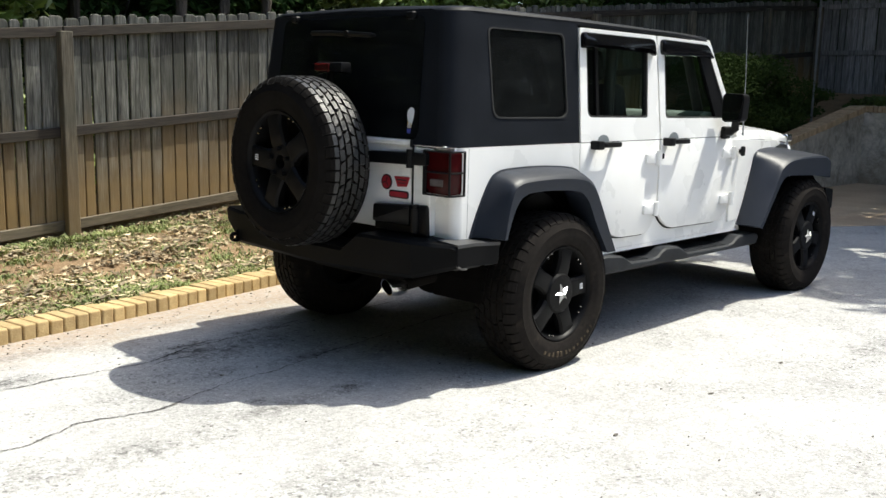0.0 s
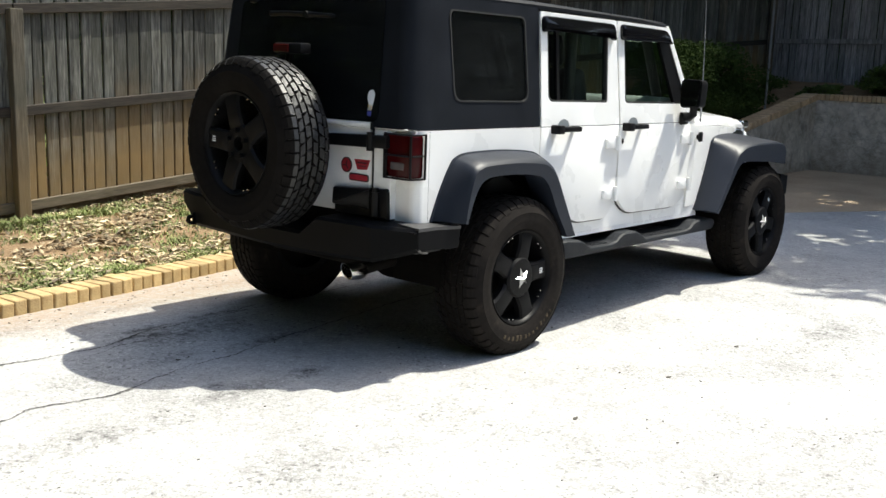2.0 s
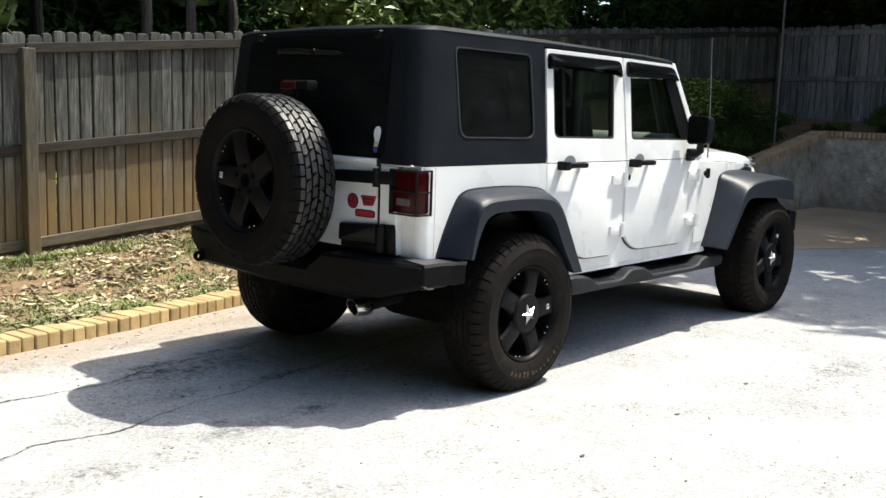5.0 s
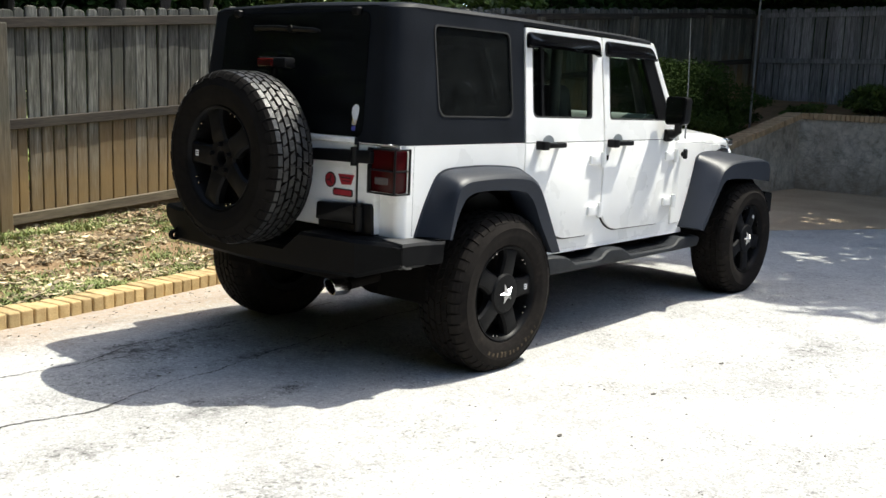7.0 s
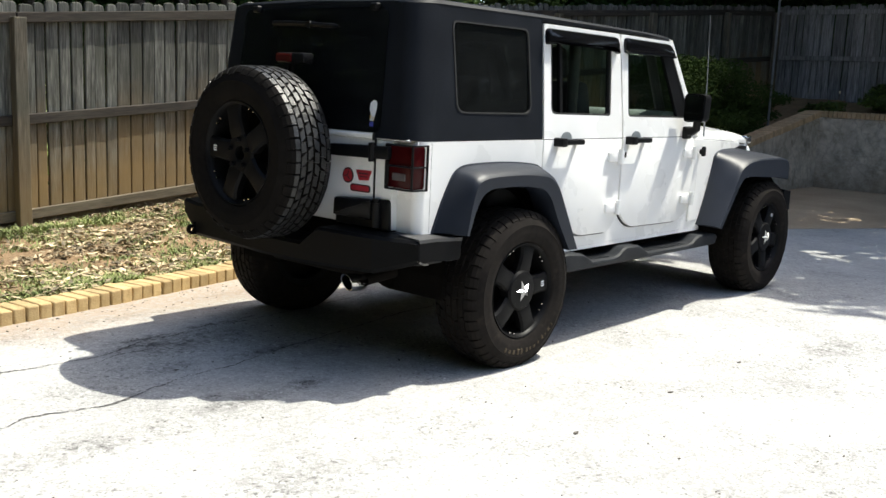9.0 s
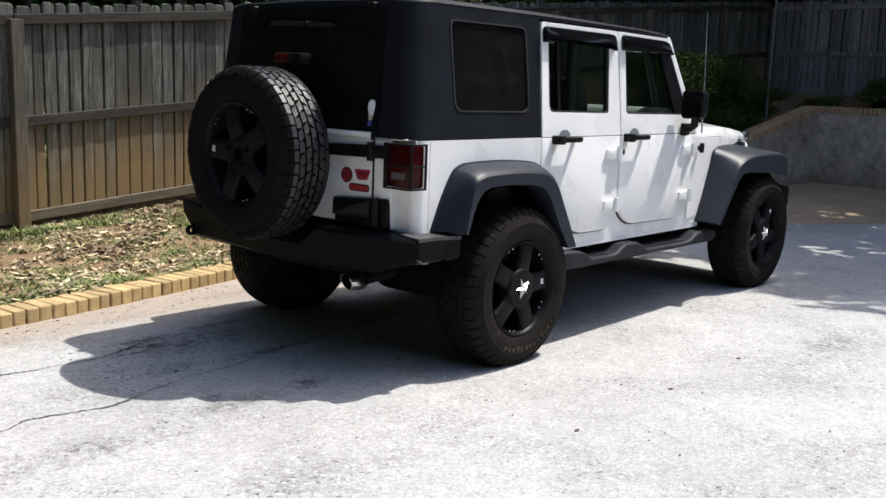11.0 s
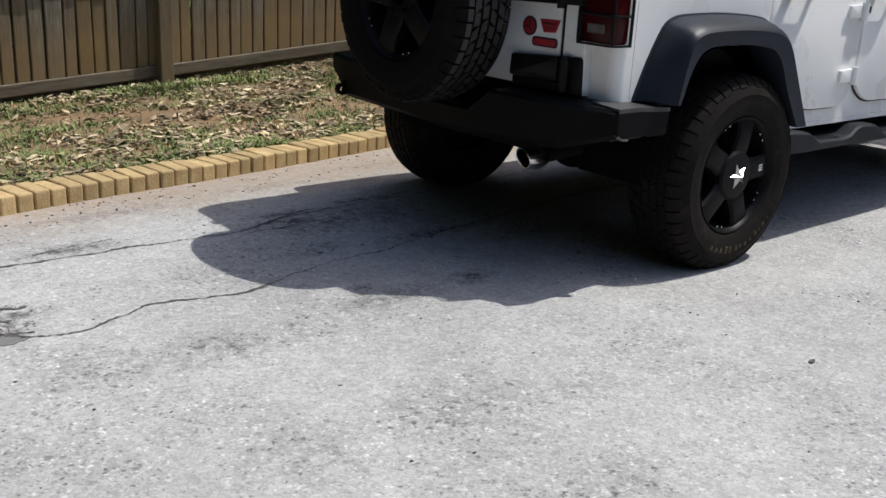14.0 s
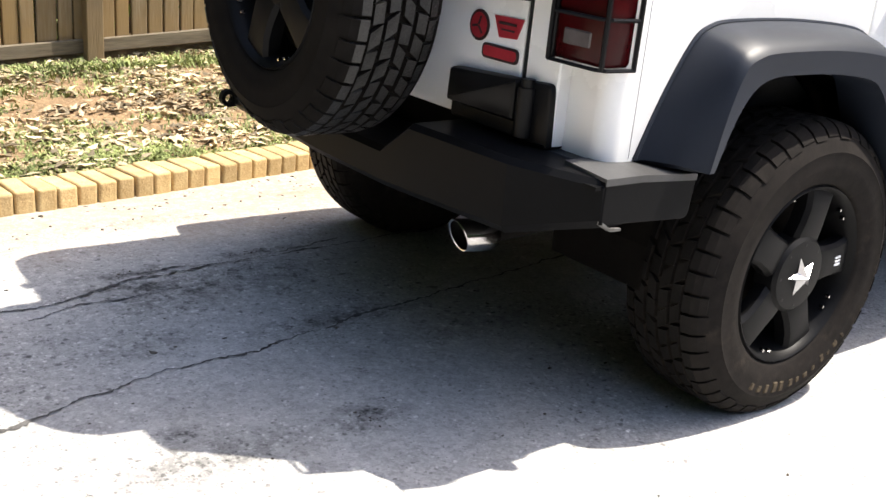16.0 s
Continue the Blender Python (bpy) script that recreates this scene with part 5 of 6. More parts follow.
for y, nm in ((-0.347, "badge"), ):
    bm = bmesh.new()
    plate(bm, [(y + 0.038 * math.cos(a), 0.980 + 0.038 * math.sin(a)) for a in [math.tau * k / 24 for k in range(24)]], [], lambda u, v, d: (-0.739 - d, u, v), 0.003)
    badge = part(nm, bm, badge_dark, gate, "round dark badge with a red middle")
    bm = bmesh.new()
    plate(bm, [(y + 0.031 * math.cos(a), 0.980 + 0.031 * math.sin(a)) for a in [math.tau * k / 24 for k in range(24)]], [], lambda u, v, d: (-0.7425 - d, u, v), 0.0015)
    part("badge_field", bm, badge_red, badge)
    bm = bmesh.new()
    for a in (20, 140, 260):
        t = bmesh.new()
        box(t, -0.7452, -0.7442, -0.003, 0.003, 0.002, 0.024)
        absorb(bm, t, Matrix.Translation((0, y, 0.980)) @ Matrix.Rotation(radians(a), 4, "X"))
    part("badge_device", bm, badge_dark, badge)
bm = bmesh.new()
plate(bm, [(-0.511, 1.014), (-0.402, 1.012), (-0.426, 0.962), (-0.490, 0.966)], [], lambda u, v, d: (-0.739 - d, u, v), 0.003)
bd = part("badge", bm, badge_red, gate, "red flared badge")
bm = bmesh.new()
box(bm, -0.7445, -0.7425, -0.488, -0.424, 0.994, 1.000)
box(bm, -0.7445, -0.7425, -0.482, -0.434, 0.980, 0.984)
part("badge_print", bm, badge_dark, bd)
bm = bmesh.new()
plate(bm, rounded([(-0.504, 0.906), (-0.366, 0.906), (-0.366, 0.943), (-0.504, 0.943)], 0.016), [], lambda u, v, d: (-0.739 - d, u, v), 0.003)
bd = part("badge", bm, badge_dark, gate, "red lozenge badge with a dark edge")
bm = bmesh.new()
plate(bm, rounded([(-0.497, 0.912), (-0.373, 0.912), (-0.373, 0.937), (-0.497, 0.937)], 0.012), [], lambda u, v, d: (-0.7425 - d, u, v), 0.0015)
part("badge_field", bm, badge_red, bd)

# hardtop rear with its glass
bm = bmesh.new()
ghole = rounded([(-0.545, 1.20), (0.545, 1.20), (0.525, 1.770), (-0.525, 1.770)], 0.04)
plate(bm, [(-0.688, 1.172), (0.688, 1.172), (0.628, 1.80), (-0.628, 1.80)], [ghole], lambda u, v, d: (rear_x(v) + 0.026 - d, u, v), 0.026)
part("hardtop_rear", bm, hardtop_black, car)
bm = bmesh.new()
plate(bm, rounded([(-0.560, 1.198), (0.560, 1.198), (0.538, 1.782), (-0.538, 1.782)], 0.05), [], lambda u, v, d: (rear_x(v) - 0.003 - d, u, v), 0.006, 0.002)
part("rear_window", bm, privacy_glass, car, "nearly black lifting rear window")
for y in (-0.455, 0.435):
    bm = bmesh.new()
    box(bm, -0.712, -0.660, y - 0.022, y + 0.022, 1.765, 1.800, 0.006)
    part("glass_hinge", bm, black_plastic, car)
bm = bmesh.new()
pipe(bm, [(-0.700, 0.276, 1.700), (-0.716, 0.268, 1.708), (-0.722, 0.10, 1.706), (-0.722, -0.20, 1.692), (-0.716, -0.225, 1.690)], [0.010, 0.014, 0.014, 0.012, 0.006], 8)
rod(bm, (-0.690, -0.02, 1.700), (-0.735, -0.02, 1.700), 0.018)
part("wiper", bm, black_plastic, car, "black rear wiper")
decal = new("window_decal")
decal.parent = car
for nm, poly, mt in (("decal_shape", [(-0.475, 1.290), (-0.462, 1.318), (-0.465, 1.345), (-0.482, 1.360), (-0.500, 1.358), (-0.510, 1.342), (-0.508, 1.315), (-0.495, 1.262), (-0.47, 1.262)], decal_white),
                     ("decal_shape", [(-0.470, 1.262), (-0.471, 1.290), (-0.500, 1.285), (-0.496, 1.262)], decal_yellow), ("decal_shape", [(-0.470, 1.238), (-0.470, 1.258), (-0.496, 1.258), (-0.494, 1.236)], decal_blue)):
    bm = bmesh.new()
    plate(bm, poly, [], lambda u, v, d: (rear_x(v) - 0.012 - d, u - 0.020, v - 0.012), 0.001)
    part(nm, bm, mt, decal)

# roof
bm = bmesh.new()
rings = []
for x, edge, crown, hw in ((-0.660, 1.790, 1.796, 0.620), (-0.679, 1.795, 1.804, 0.600), (-0.678, 1.806, 1.818, 0.600), (-0.662, 1.813, 1.828, 0.630), (-0.632, 1.819, 1.835, 0.660), (-0.585, 1.823, 1.842, 0.682), (-0.53, 1.826, 1.846, 0.695), (0.26, 1.821, 1.848, 0.695), (0.30, 1.820, 1.848, 0.702),
                           (1.0, 1.806, 1.838, 0.700), (1.30, 1.801, 1.831, 0.698), (1.50, 1.796, 1.824, 0.695), (1.63, 1.791, 1.812, 0.690), (1.680, 1.784, 1.796, 0.685)):
    low = min(edge - 0.006, 1.776 + (1.62 - max(x, 0.28)) * 0.006) - 0.085 * max(0.0, x - 1.30)
    rings.append([(x, -hw - 0.012, low), (x, -hw - 0.018, (low + edge) / 2), (x, -hw - 0.006, edge - 0.004), (x, -hw + 0.03, edge + 0.004), (x, -0.35, crown - 0.006), (x, 0, crown), (x, 0.35, crown - 0.006),
                  (x, hw - 0.03, edge + 0.004), (x, hw + 0.006, edge - 0.004), (x, hw + 0.018, (low + edge) / 2), (x, hw + 0.012, low), (x, 0.3, low - 0.004), (x, -0.3, low - 0.004)])
loft(bm, rings)
part("roof", bm, hardtop_black, car, "black hardtop roof", smooth=40)
for x in (0.285, 1.03):
    bm = bmesh.new()
    pipe(bm, [(x, -0.690, 1.822 if x < 0.5 else 1.810), (x, -0.35, 1.842 if x < 0.5 else 1.832), (x, 0.35, 1.842 if x < 0.5 else 1.832), (x, 0.690, 1.822 if x < 0.5 else 1.810)], 0.003, 6)
    part("roof_seam", bm, rubber_seal, car)

# windscreen
bm = bmesh.new()
plate(bm, [(-0.70, 0.03), (0.70, 0.03), (0.645, 0.94), (-0.645, 0.94)], [], lambda u, v, d: (2.040 - 0.375 * v, u, 1.16 + 0.620 * v + d), 0.006)
ws = part("windscreen", bm, door_glass, car)
ws.visible_shadow = False
bm = bmesh.new()
box(bm, 1.655, 1.70, -0.675, 0.675, 1.735, 1.768, 0.01)
box(bm, 1.92, 1.99, -0.73, 0.73, 1.135, 1.175, 0.01)
part("windscreen_frame", bm, white_paint, car)

# bonnet, grille, lamps, front bumper
bm = bmesh.new()
rings = []
for x, hw, ze, zc in ((1.97, 0.735, 1.150, 1.225), (2.25, 0.705, 1.148, 1.228), (2.60, 0.655, 1.142, 1.222), (2.95, 0.600, 1.130, 1.200), (3.18, 0.560, 1.115, 1.168), (3.27, 0.54, 1.095, 1.130), (3.29, 0.53, 1.06, 1.06)):
    rings.append([(x, -hw, ze - 0.045), (x, -hw, ze), (x, -hw + 0.035, ze + 0.6 * (zc - ze)), (x, -hw * 0.6, zc), (x, 0, zc + 0.012), (x, hw * 0.6, zc), (x, hw - 0.035, ze + 0.6 * (zc - ze)), (x, hw, ze), (x, hw, ze - 0.045)])
loft(bm, rings)
part("bonnet", bm, white_paint, car, smooth=40)
for s in (-1, 1):
    bm = bmesh.new()
    pipe(bm, [(1.985, s * 0.735, 1.143), (2.25, s * 0.706, 1.136), (2.60, s * 0.656, 1.122), (2.95, s * 0.601, 1.101), (3.16, s * 0.563, 1.084)], 0.005, 6)
    part("bonnet_gap", bm, rubber_seal, car)
bm = bmesh.new()
slots = [rounded([(k * 0.085 - 0.026, 0.80), (k * 0.085 + 0.026, 0.80), (k * 0.085 + 0.026, 1.02), (k * 0.085 - 0.026, 1.02)], 0.02) for k in range(-3, 4)]
plate(bm, rounded([(-0.60, 0.70), (0.60, 0.70), (0.54, 1.075), (-0.54, 1.075)], 0.05), slots, lambda u, v, d: (3.255 + d, u, v), 0.05)
part("grille", bm, white_paint, car)
bm = bmesh.new()
box(bm, 3.22, 3.245, -0.40, 0.40, 0.76, 1.04)
part("radiator", bm, underbody, car)
for s in (-1, 1):
    bm = bmesh.new()
    t = bmesh.new()
    lathe(t, [(0.001, -0.035), (0.06, -0.028), (0.088, -0.01), (0.09, 0.02)], 28, closed=False)
    absorb(bm, t, Matrix.Translation((3.315, s * 0.42, 0.94)) @ Matrix.Rotation(radians(90), 4, "Z"))
    part("headlamp", bm, chrome, car, "round headlamp", smooth=40)
    bm = bmesh.new()
    box(bm, 3.20, 3.30, *sorted((s * 0.500, s * 0.560)), 1.085, 1.145, 0.015, 2)
    part("bonnet_latch", bm, chrome, car)
bm = bmesh.new()
loft(bm, [[(3.42 + dx, y, 0.58), (3.55 + dx, y, 0.60), (3.55 + dx, y, 0.74), (3.42 + dx, y, 0.76)] for y, dx in ((-0.86, -0.14), (-0.62, -0.02), (0, 0.03), (0.62, -0.02), (0.86, -0.14))])
part("front_bumper", bm, black_steel, car)
bm = bmesh.new()
box(bm, 3.18, 3.50, -0.66, 0.66, 0.60, 0.70, 0.02)
box(bm, 3.05, 3.30, -0.60, 0.60, 0.42, 0.62, 0.03)
part("front_valance", bm, underbody, car)
bm = bmesh.new()
pipe(bm, [(2.23, -0.695, 1.12), (2.23, -0.695, 1.18), (2.215, -0.695, 1.55), (2.18, -0.695, 1.965)], [0.010, 0.006, 0.0035, 0.0025], 8)
part("antenna", bm, pole_metal, car, "thin whip antenna", smooth=40)

# cabin
bm = bmesh.new()
box(bm, -0.66, 2.2, -0.748, 0.748, 0.58, 0.64)
box(bm, 1.96, 2.02, -0.72, 0.72, 0.60, 1.16)
part("floor_pan", bm, interior_dark, car)
bm = bmesh.new()
loft(bm, [[(1.62, y, 1.02), (1.56, y, 1.22), (1.60, y, 1.305), (1.66, y, 1.328), (1.85, y, 1.315), (1.895, y, 1.25), (1.95, y, 1.0)] for y in (-0.715, -0.4, 0, 0.4, 0.715)])
part("dashboard", bm, dash_grey, car, smooth=50)


def seat(x, y, width, name="front_seat"):
    st = new(name)
    st.parent = car
    bm = bmesh.new()
    box(bm, x - 0.06, x + 0.46, y - width / 2, y + width / 2, 0.78, 0.94, 0.05, 3)
    part("seat_cushion", bm, seat_cloth, st, smooth=60)
    bm = bmesh.new()
    t = bmesh.new()
    box(t, -0.06, 0.06, y - width / 2, y + width / 2, 0.0, 0.60, 0.05, 3)
    absorb(bm, t, Matrix.Translation((x - 0.02, 0, 0.90)) @ Matrix.Rotation(radians(-14), 4, "Y"))
    part("backrest", bm, seat_cloth, st, smooth=60)
    for dy in ((0,) if width < 0.7 else (-0.32, 0.32)):
        bm = bmesh.new()
        t = bmesh.new()
        box(t, -0.045, 0.045, y + dy - 0.13, y + dy + 0.13, 0.62, 0.80, 0.04, 3)
        box(t, -0.008, 0.008, y + dy - 0.06, y + dy - 0.045, 0.55, 0.64)
        box(t, -0.008, 0.008, y + dy + 0.045, y + dy + 0.06, 0.55, 0.64)
        absorb(bm, t, Matrix.Translation((x - 0.02, 0, 0.90)) @ Matrix.Rotation(radians(-14), 4, "Y"))
        part("headrest", bm, seat_cloth, st, smooth=60)
    return st


seat(1.02, -0.37, 0.50)
seat(1.02, 0.37, 0.50)
seat(0.10, 0.0, 1.20, "rear_seat")
bm = bmesh.new()
for y in (-0.62, 0.62):
    pipe(bm, [(-0.50, y, 1.05), (-0.42, y, 1.66), (-0.30, y, 1.73), (0.9, y, 1.74), (1.55, y, 1.71), (1.80, y, 1.22)], 0.032, 10)
    pipe(bm, [(0.72, y, 0.66), (0.74, y, 1.74)], 0.032, 10)
pipe(bm, [(0.74, -0.62, 1.73), (0.74, 0.62, 1.73)], 0.032, 10)
part("roll_bar", bm, interior_dark, car, smooth=50)
bm = bmesh.new()
pipe(bm, [(1.50 + 0.19 * math.sin(a) * 0.35, 0.37 + 0.19 * math.cos(a), 1.14 + 0.19 * math.sin(a) * 0.94) for a in [math.tau * k / 24 for k in range(24)]], 0.014, 8, closed=True)
rod(bm, (1.50, 0.37, 1.14), (1.66, 0.37, 1.08), 0.03)
box(bm, 1.49, 1.505, 0.19, 0.55, 1.125, 1.155, 0.004)
part("steering_wheel", bm, interior_dark, car, smooth=50)

# rear bumper of folded steel
bm = bmesh.new()
rings = []
for y, xb, zt, zb in ((-0.870, -0.777, 0.724, 0.627), (-0.66, -0.872, 0.732, 0.560), (-0.29, -0.885, 0.728, 0.545), (-0.17, -0.885, 0.640, 0.540), (0.17, -0.885, 0.640, 0.540), (0.29, -0.885, 0.728, 0.545), (0.70, -0.892, 0.736, 0.560), (0.885, -0.840, 0.738, 0.655)):
    rings.append([(xb, y, zb + 0.012), (xb - 0.004, y, zt - 0.014), (xb + 0.012, y, zt), (-0.66, y, zt + 0.004), (-0.66, y, zb - 0.002), (xb + 0.016, y, zb - 0.006)])
loft(bm, rings)
bumper = part("rear_bumper", bm, black_steel, car, "black folded-steel rear bumper", smooth=20)
for s in (-1, 1):
    bm = bmesh.new()
    plate(bm, rounded([(-0.777 - (0.06 if s > 0 else 0), 0.627 + (0.028 if s > 0 else 0)), (-0.488, 0.612), (-0.478, 0.714), (-0.777 - (0.06 if s > 0 else 0), 0.724)], [0.004, 0.02, 0.02, 0.004]), [], lambda u, v, d: (u, s * (0.842 + d), v), 0.030, 0.004)
    box(bm, -0.80, -0.49, *sorted((s * 0.60, s * 0.866)), 0.706, 0.714)
    part("bumper_wing", bm, black_steel, bumper)
    # top of the bumper end, painted grey where the sun falls on it
    bm = bmesh.new()
    top = lambda u, v: 0.7312 + (0.87 - v) * 0.06 - 0.06 * max(0.0, u + 0.66)
    edge = [(-0.776 - (0.05 if s > 0 else 0), 0.8725), (-0.66, 0.8725), (-0.478, 0.8725), (-0.482, 0.735), (-0.66, 0.735), (-0.772 - (0.05 if s > 0 else 0), 0.735)]
    ring = [[bm.verts.new((u, s * v, top(u, v) - drop)) for u, v in edge] for drop in (0.0, 0.016)]
    for a, b, c, d in ((0, 1, 4, 5), (1, 2, 3, 4)):
        bm.faces.new([ring[0][k] for k in (a, b, c, d)])
    for k in range(6):
        bm.faces.new((ring[0][k - 1], ring[0][k], ring[1][k], ring[1][k - 1]))
    bmesh.ops.recalc_face_normals(bm, faces=bm.faces)
    part("bumper_top", bm, sunlit_steel, bumper, "top face of the bumper end, greyed as if sunlit")
bm = bmesh.new()
loft(bm, [[(-0.779, -0.866, 0.636), (-0.770, -0.873, 0.634), (-0.768, -0.872, 0.626), (-0.777, -0.864, 0.628)], [(-0.752, -0.869, 0.620), (-0.748, -0.877, 0.619), (-0.747, -0.876, 0.611), (-0.751, -0.868, 0.612)], [(-0.716, -0.872, 0.617), (-0.714, -0.877, 0.616), (-0.714, -0.876, 0.610), (-0.716, -0.871, 0.610)]])
part("weld_tab", bm, bare_steel, bumper, "worn bright steel edge of the bumper corner")
bm = bmesh.new()
box(bm, -0.900, -0.86, 0.704, 0.726, 0.560, 0.630, 0.006)
ring = [(-0.908 + 0.028 * math.cos(a), 0.588 + 0.028 * math.sin(a)) for a in [math.tau * k / 20 for k in range(20)]]
eye = [(-0.910 + 0.013 * math.cos(a), 0.588 + 0.014 * math.sin(a)) for a in [math.tau * k / 12 for k in range(12)]]
plate(bm, ring, [eye], lambda u, v, d: (u, 0.703 + d, v), 0.024)
part("shackle", bm, black_steel, bumper, "black recovery shackle", smooth=40)

# exhaust, axles, chassis
bm = bmesh.new()
t = bmesh.new()
lathe(t, [(0.041, -0.10), (0.043, -0.098), (0.043, -0.02), (0.034, 0.01), (0.031, 0.01), (0.037, -0.02), (0.037, -0.098)], 28)
for q in t.verts:
    if q.co.y < -0.05:
        q.co.y -= 0.45 * q.co.z
absorb(bm, t, Matrix.Translation((-0.712, -0.440, 0.460)) @ Matrix.Rotation(radians(-90 - 4), 4, "Z") @ Matrix.Rotation(radians(-5), 4, "X"))
part("exhaust_tip", bm, chrome, car, "chrome exhaust tip", smooth=40)
bm = bmesh.new()
pipe(bm, [(-0.715, -0.440, 0.468), (-0.64, -0.440, 0.474), (-0.35, -0.45, 0.50), (-0.1, -0.44, 0.62), (0.35, -0.44, 0.60), (0.6, -0.40, 0.52)], 0.030, 10)
box(bm, 0.55, 1.15, -0.52, -0.26, 0.42, 0.56, 0.05, 3)
part("exhaust_pipe", bm, underbody, car, smooth=40)
for ax in AXLES:
    bm = bmesh.new()
    rod(bm, (ax, -0.70, HUB_Z), (ax, 0.70, HUB_Z), 0.042)
    t = bmesh.new()
    bmesh.ops.create_uvsphere(t, u_segments=20, v_segments=12, radius=0.14)
    absorb(bm, t, Matrix.Translation((ax - 0.03, 0.0 if ax == 0 else 0.2, HUB_Z)))
    for s in (-1, 1):
        rod(bm, (ax + (0.12 if ax == 0 else -0.12), s * 0.42, 0.36), (ax + (0.10 if ax == 0 else -0.1), s * 0.45, 0.85), 0.028)
        pipe(bm, [(ax + 0.05 * math.cos(a * 5), s * 0.38 + 0.05 * math.sin(a * 5), 0.47 + 0.30 * a / 7) for a in [k * 0.15 for k in range(47)]], 0.008, 6)
    part("axle", bm, underbody, car, smooth=40)
bm = bmesh.new()
for s in (-1, 1):
    pipe(bm, [(-0.66, s * 0.36, 0.66), (-0.3, s * 0.36, 0.72), (0.3, s * 0.36, 0.70), (0.6, s * 0.38, 0.60), (2.3, s * 0.38, 0.60), (2.7, s * 0.38, 0.70), (3.4, s * 0.38, 0.68)], 0.055, 8)
box(bm, 0.35, 1.5, -0.1, 0.34, 0.44, 0.62, 0.04, 2)
box(bm, 1.55, 2.3, -0.25, 0.25, 0.42, 0.70, 0.05, 2)
box(bm, -0.64, -0.30, -0.34, 0.34, 0.52, 0.74, 0.03, 2)
box(bm, -0.62, -0.36, -0.30, 0.42, 0.44, 0.56, 0.05, 3)
# wide belly box, added to keep light from under the car
box(bm, 0.45, 2.20, -0.58, 0.58, 0.40, 0.60, 0.06, 3)
part("chassis", bm, underbody, car, smooth=40)

# spare wheel on its carrier, with the high brake lamp
bm = bmesh.new()
box(bm, -0.90, -0.735, -0.16, 0.16, 0.95, 1.20, 0.02)
rod(bm, (-0.93, 0.0, 1.065), (-0.73, 0.0, 1.065), 0.10)
pipe(bm, [(-0.82, 0.06, 1.15), (-0.83, 0.03, 1.35), (-0.83, -0.03, 1.53)], 0.018, 8)
carrier = part("spare_carrier", bm, black_steel, car, smooth=40)
bm = bmesh.new()
box(bm, -0.872, -0.80, -0.150, 0.058, 1.504, 1.556, 0.012, 2)
part("brake_lamp_housing", bm, black_plastic, carrier, smooth=40)
bm = bmesh.new()
box(bm, -0.878, -0.868, -0.062, 0.054, 1.511, 1.550, 0.004)
part("brake_lamp_lens", bm, brake_red, carrier, "red high brake lamp")
sp = wheel(car, pose(-1.013, 0.010, 1.067, 0, 0, -90), radians(184), flat=False, capped=False, blocks=spare_rubber, sides=spare_side)
sp.name = "spare_wheel"
tagged(sp, "spare wheel with black rim on the tailgate")

for i, ax in enumerate(AXLES):
    wheel(car, pose(ax, -WHEEL_Y, HUB_Z + drive_z(ax, -WHEEL_Y)), radians(-5 if i == 0 else -60), lettered=i == 0)
    wheel(car, pose(ax - 0.055, WHEEL_Y + 0.09, HUB_Z + drive_z(ax, WHEEL_Y), 0, 0, 180), radians(20))

# ---------------------------------------------------------------- fences
def picket_mesh(h, w=0.106, t=0.028, ear=0.026, wood=None):
    bm = bmesh.new()
    plate(bm, [(-w / 2, 0), (w / 2, 0), (w / 2, h - ear * 1.3), (w / 2 - ear * 0.35, h - ear * 0.4), (w / 2 - ear * 1.1, h), (-w / 2 + ear * 1.1, h), (-w / 2 + ear * 0.35, h - ear * 0.4), (-w / 2, h - ear * 1.3)], [], lambda u, v, d: (u, -d, v), t, 0.008)
    me = bpy.data.meshes.new("slat")
    bm.to_mesh(me)
    bm.free()
    me.materials.append(wood)
    return me


def bar_mesh(name, lx, ly, lz, material):
    bm = bmesh.new()
    box(bm, -lx / 2, lx / 2, -ly / 2, ly / 2, 0, lz, 0.006)
    me = bpy.data.meshes.new(name)
    bm.to_mesh(me)
    bm.free()
    me.materials.append(material)
    return me


rng = random.Random(11)
side_slats, back_slats = [[(w, picket_mesh(1.72 + dz, w, wood=wood)) for w in (0.084, 0.092, 0.099, 0.103, 0.110, 0.120) for dz in (-0.008, 0.006)] for wood in (fence_wood, skylit_wood)]
post = bar_mesh("post", 0.105, 0.09, 1.68, post_wood)


def child(name, me, parent, m):
    ob = new(name, me)
    ob.parent = parent
    ob.matrix_basis = m
    return ob


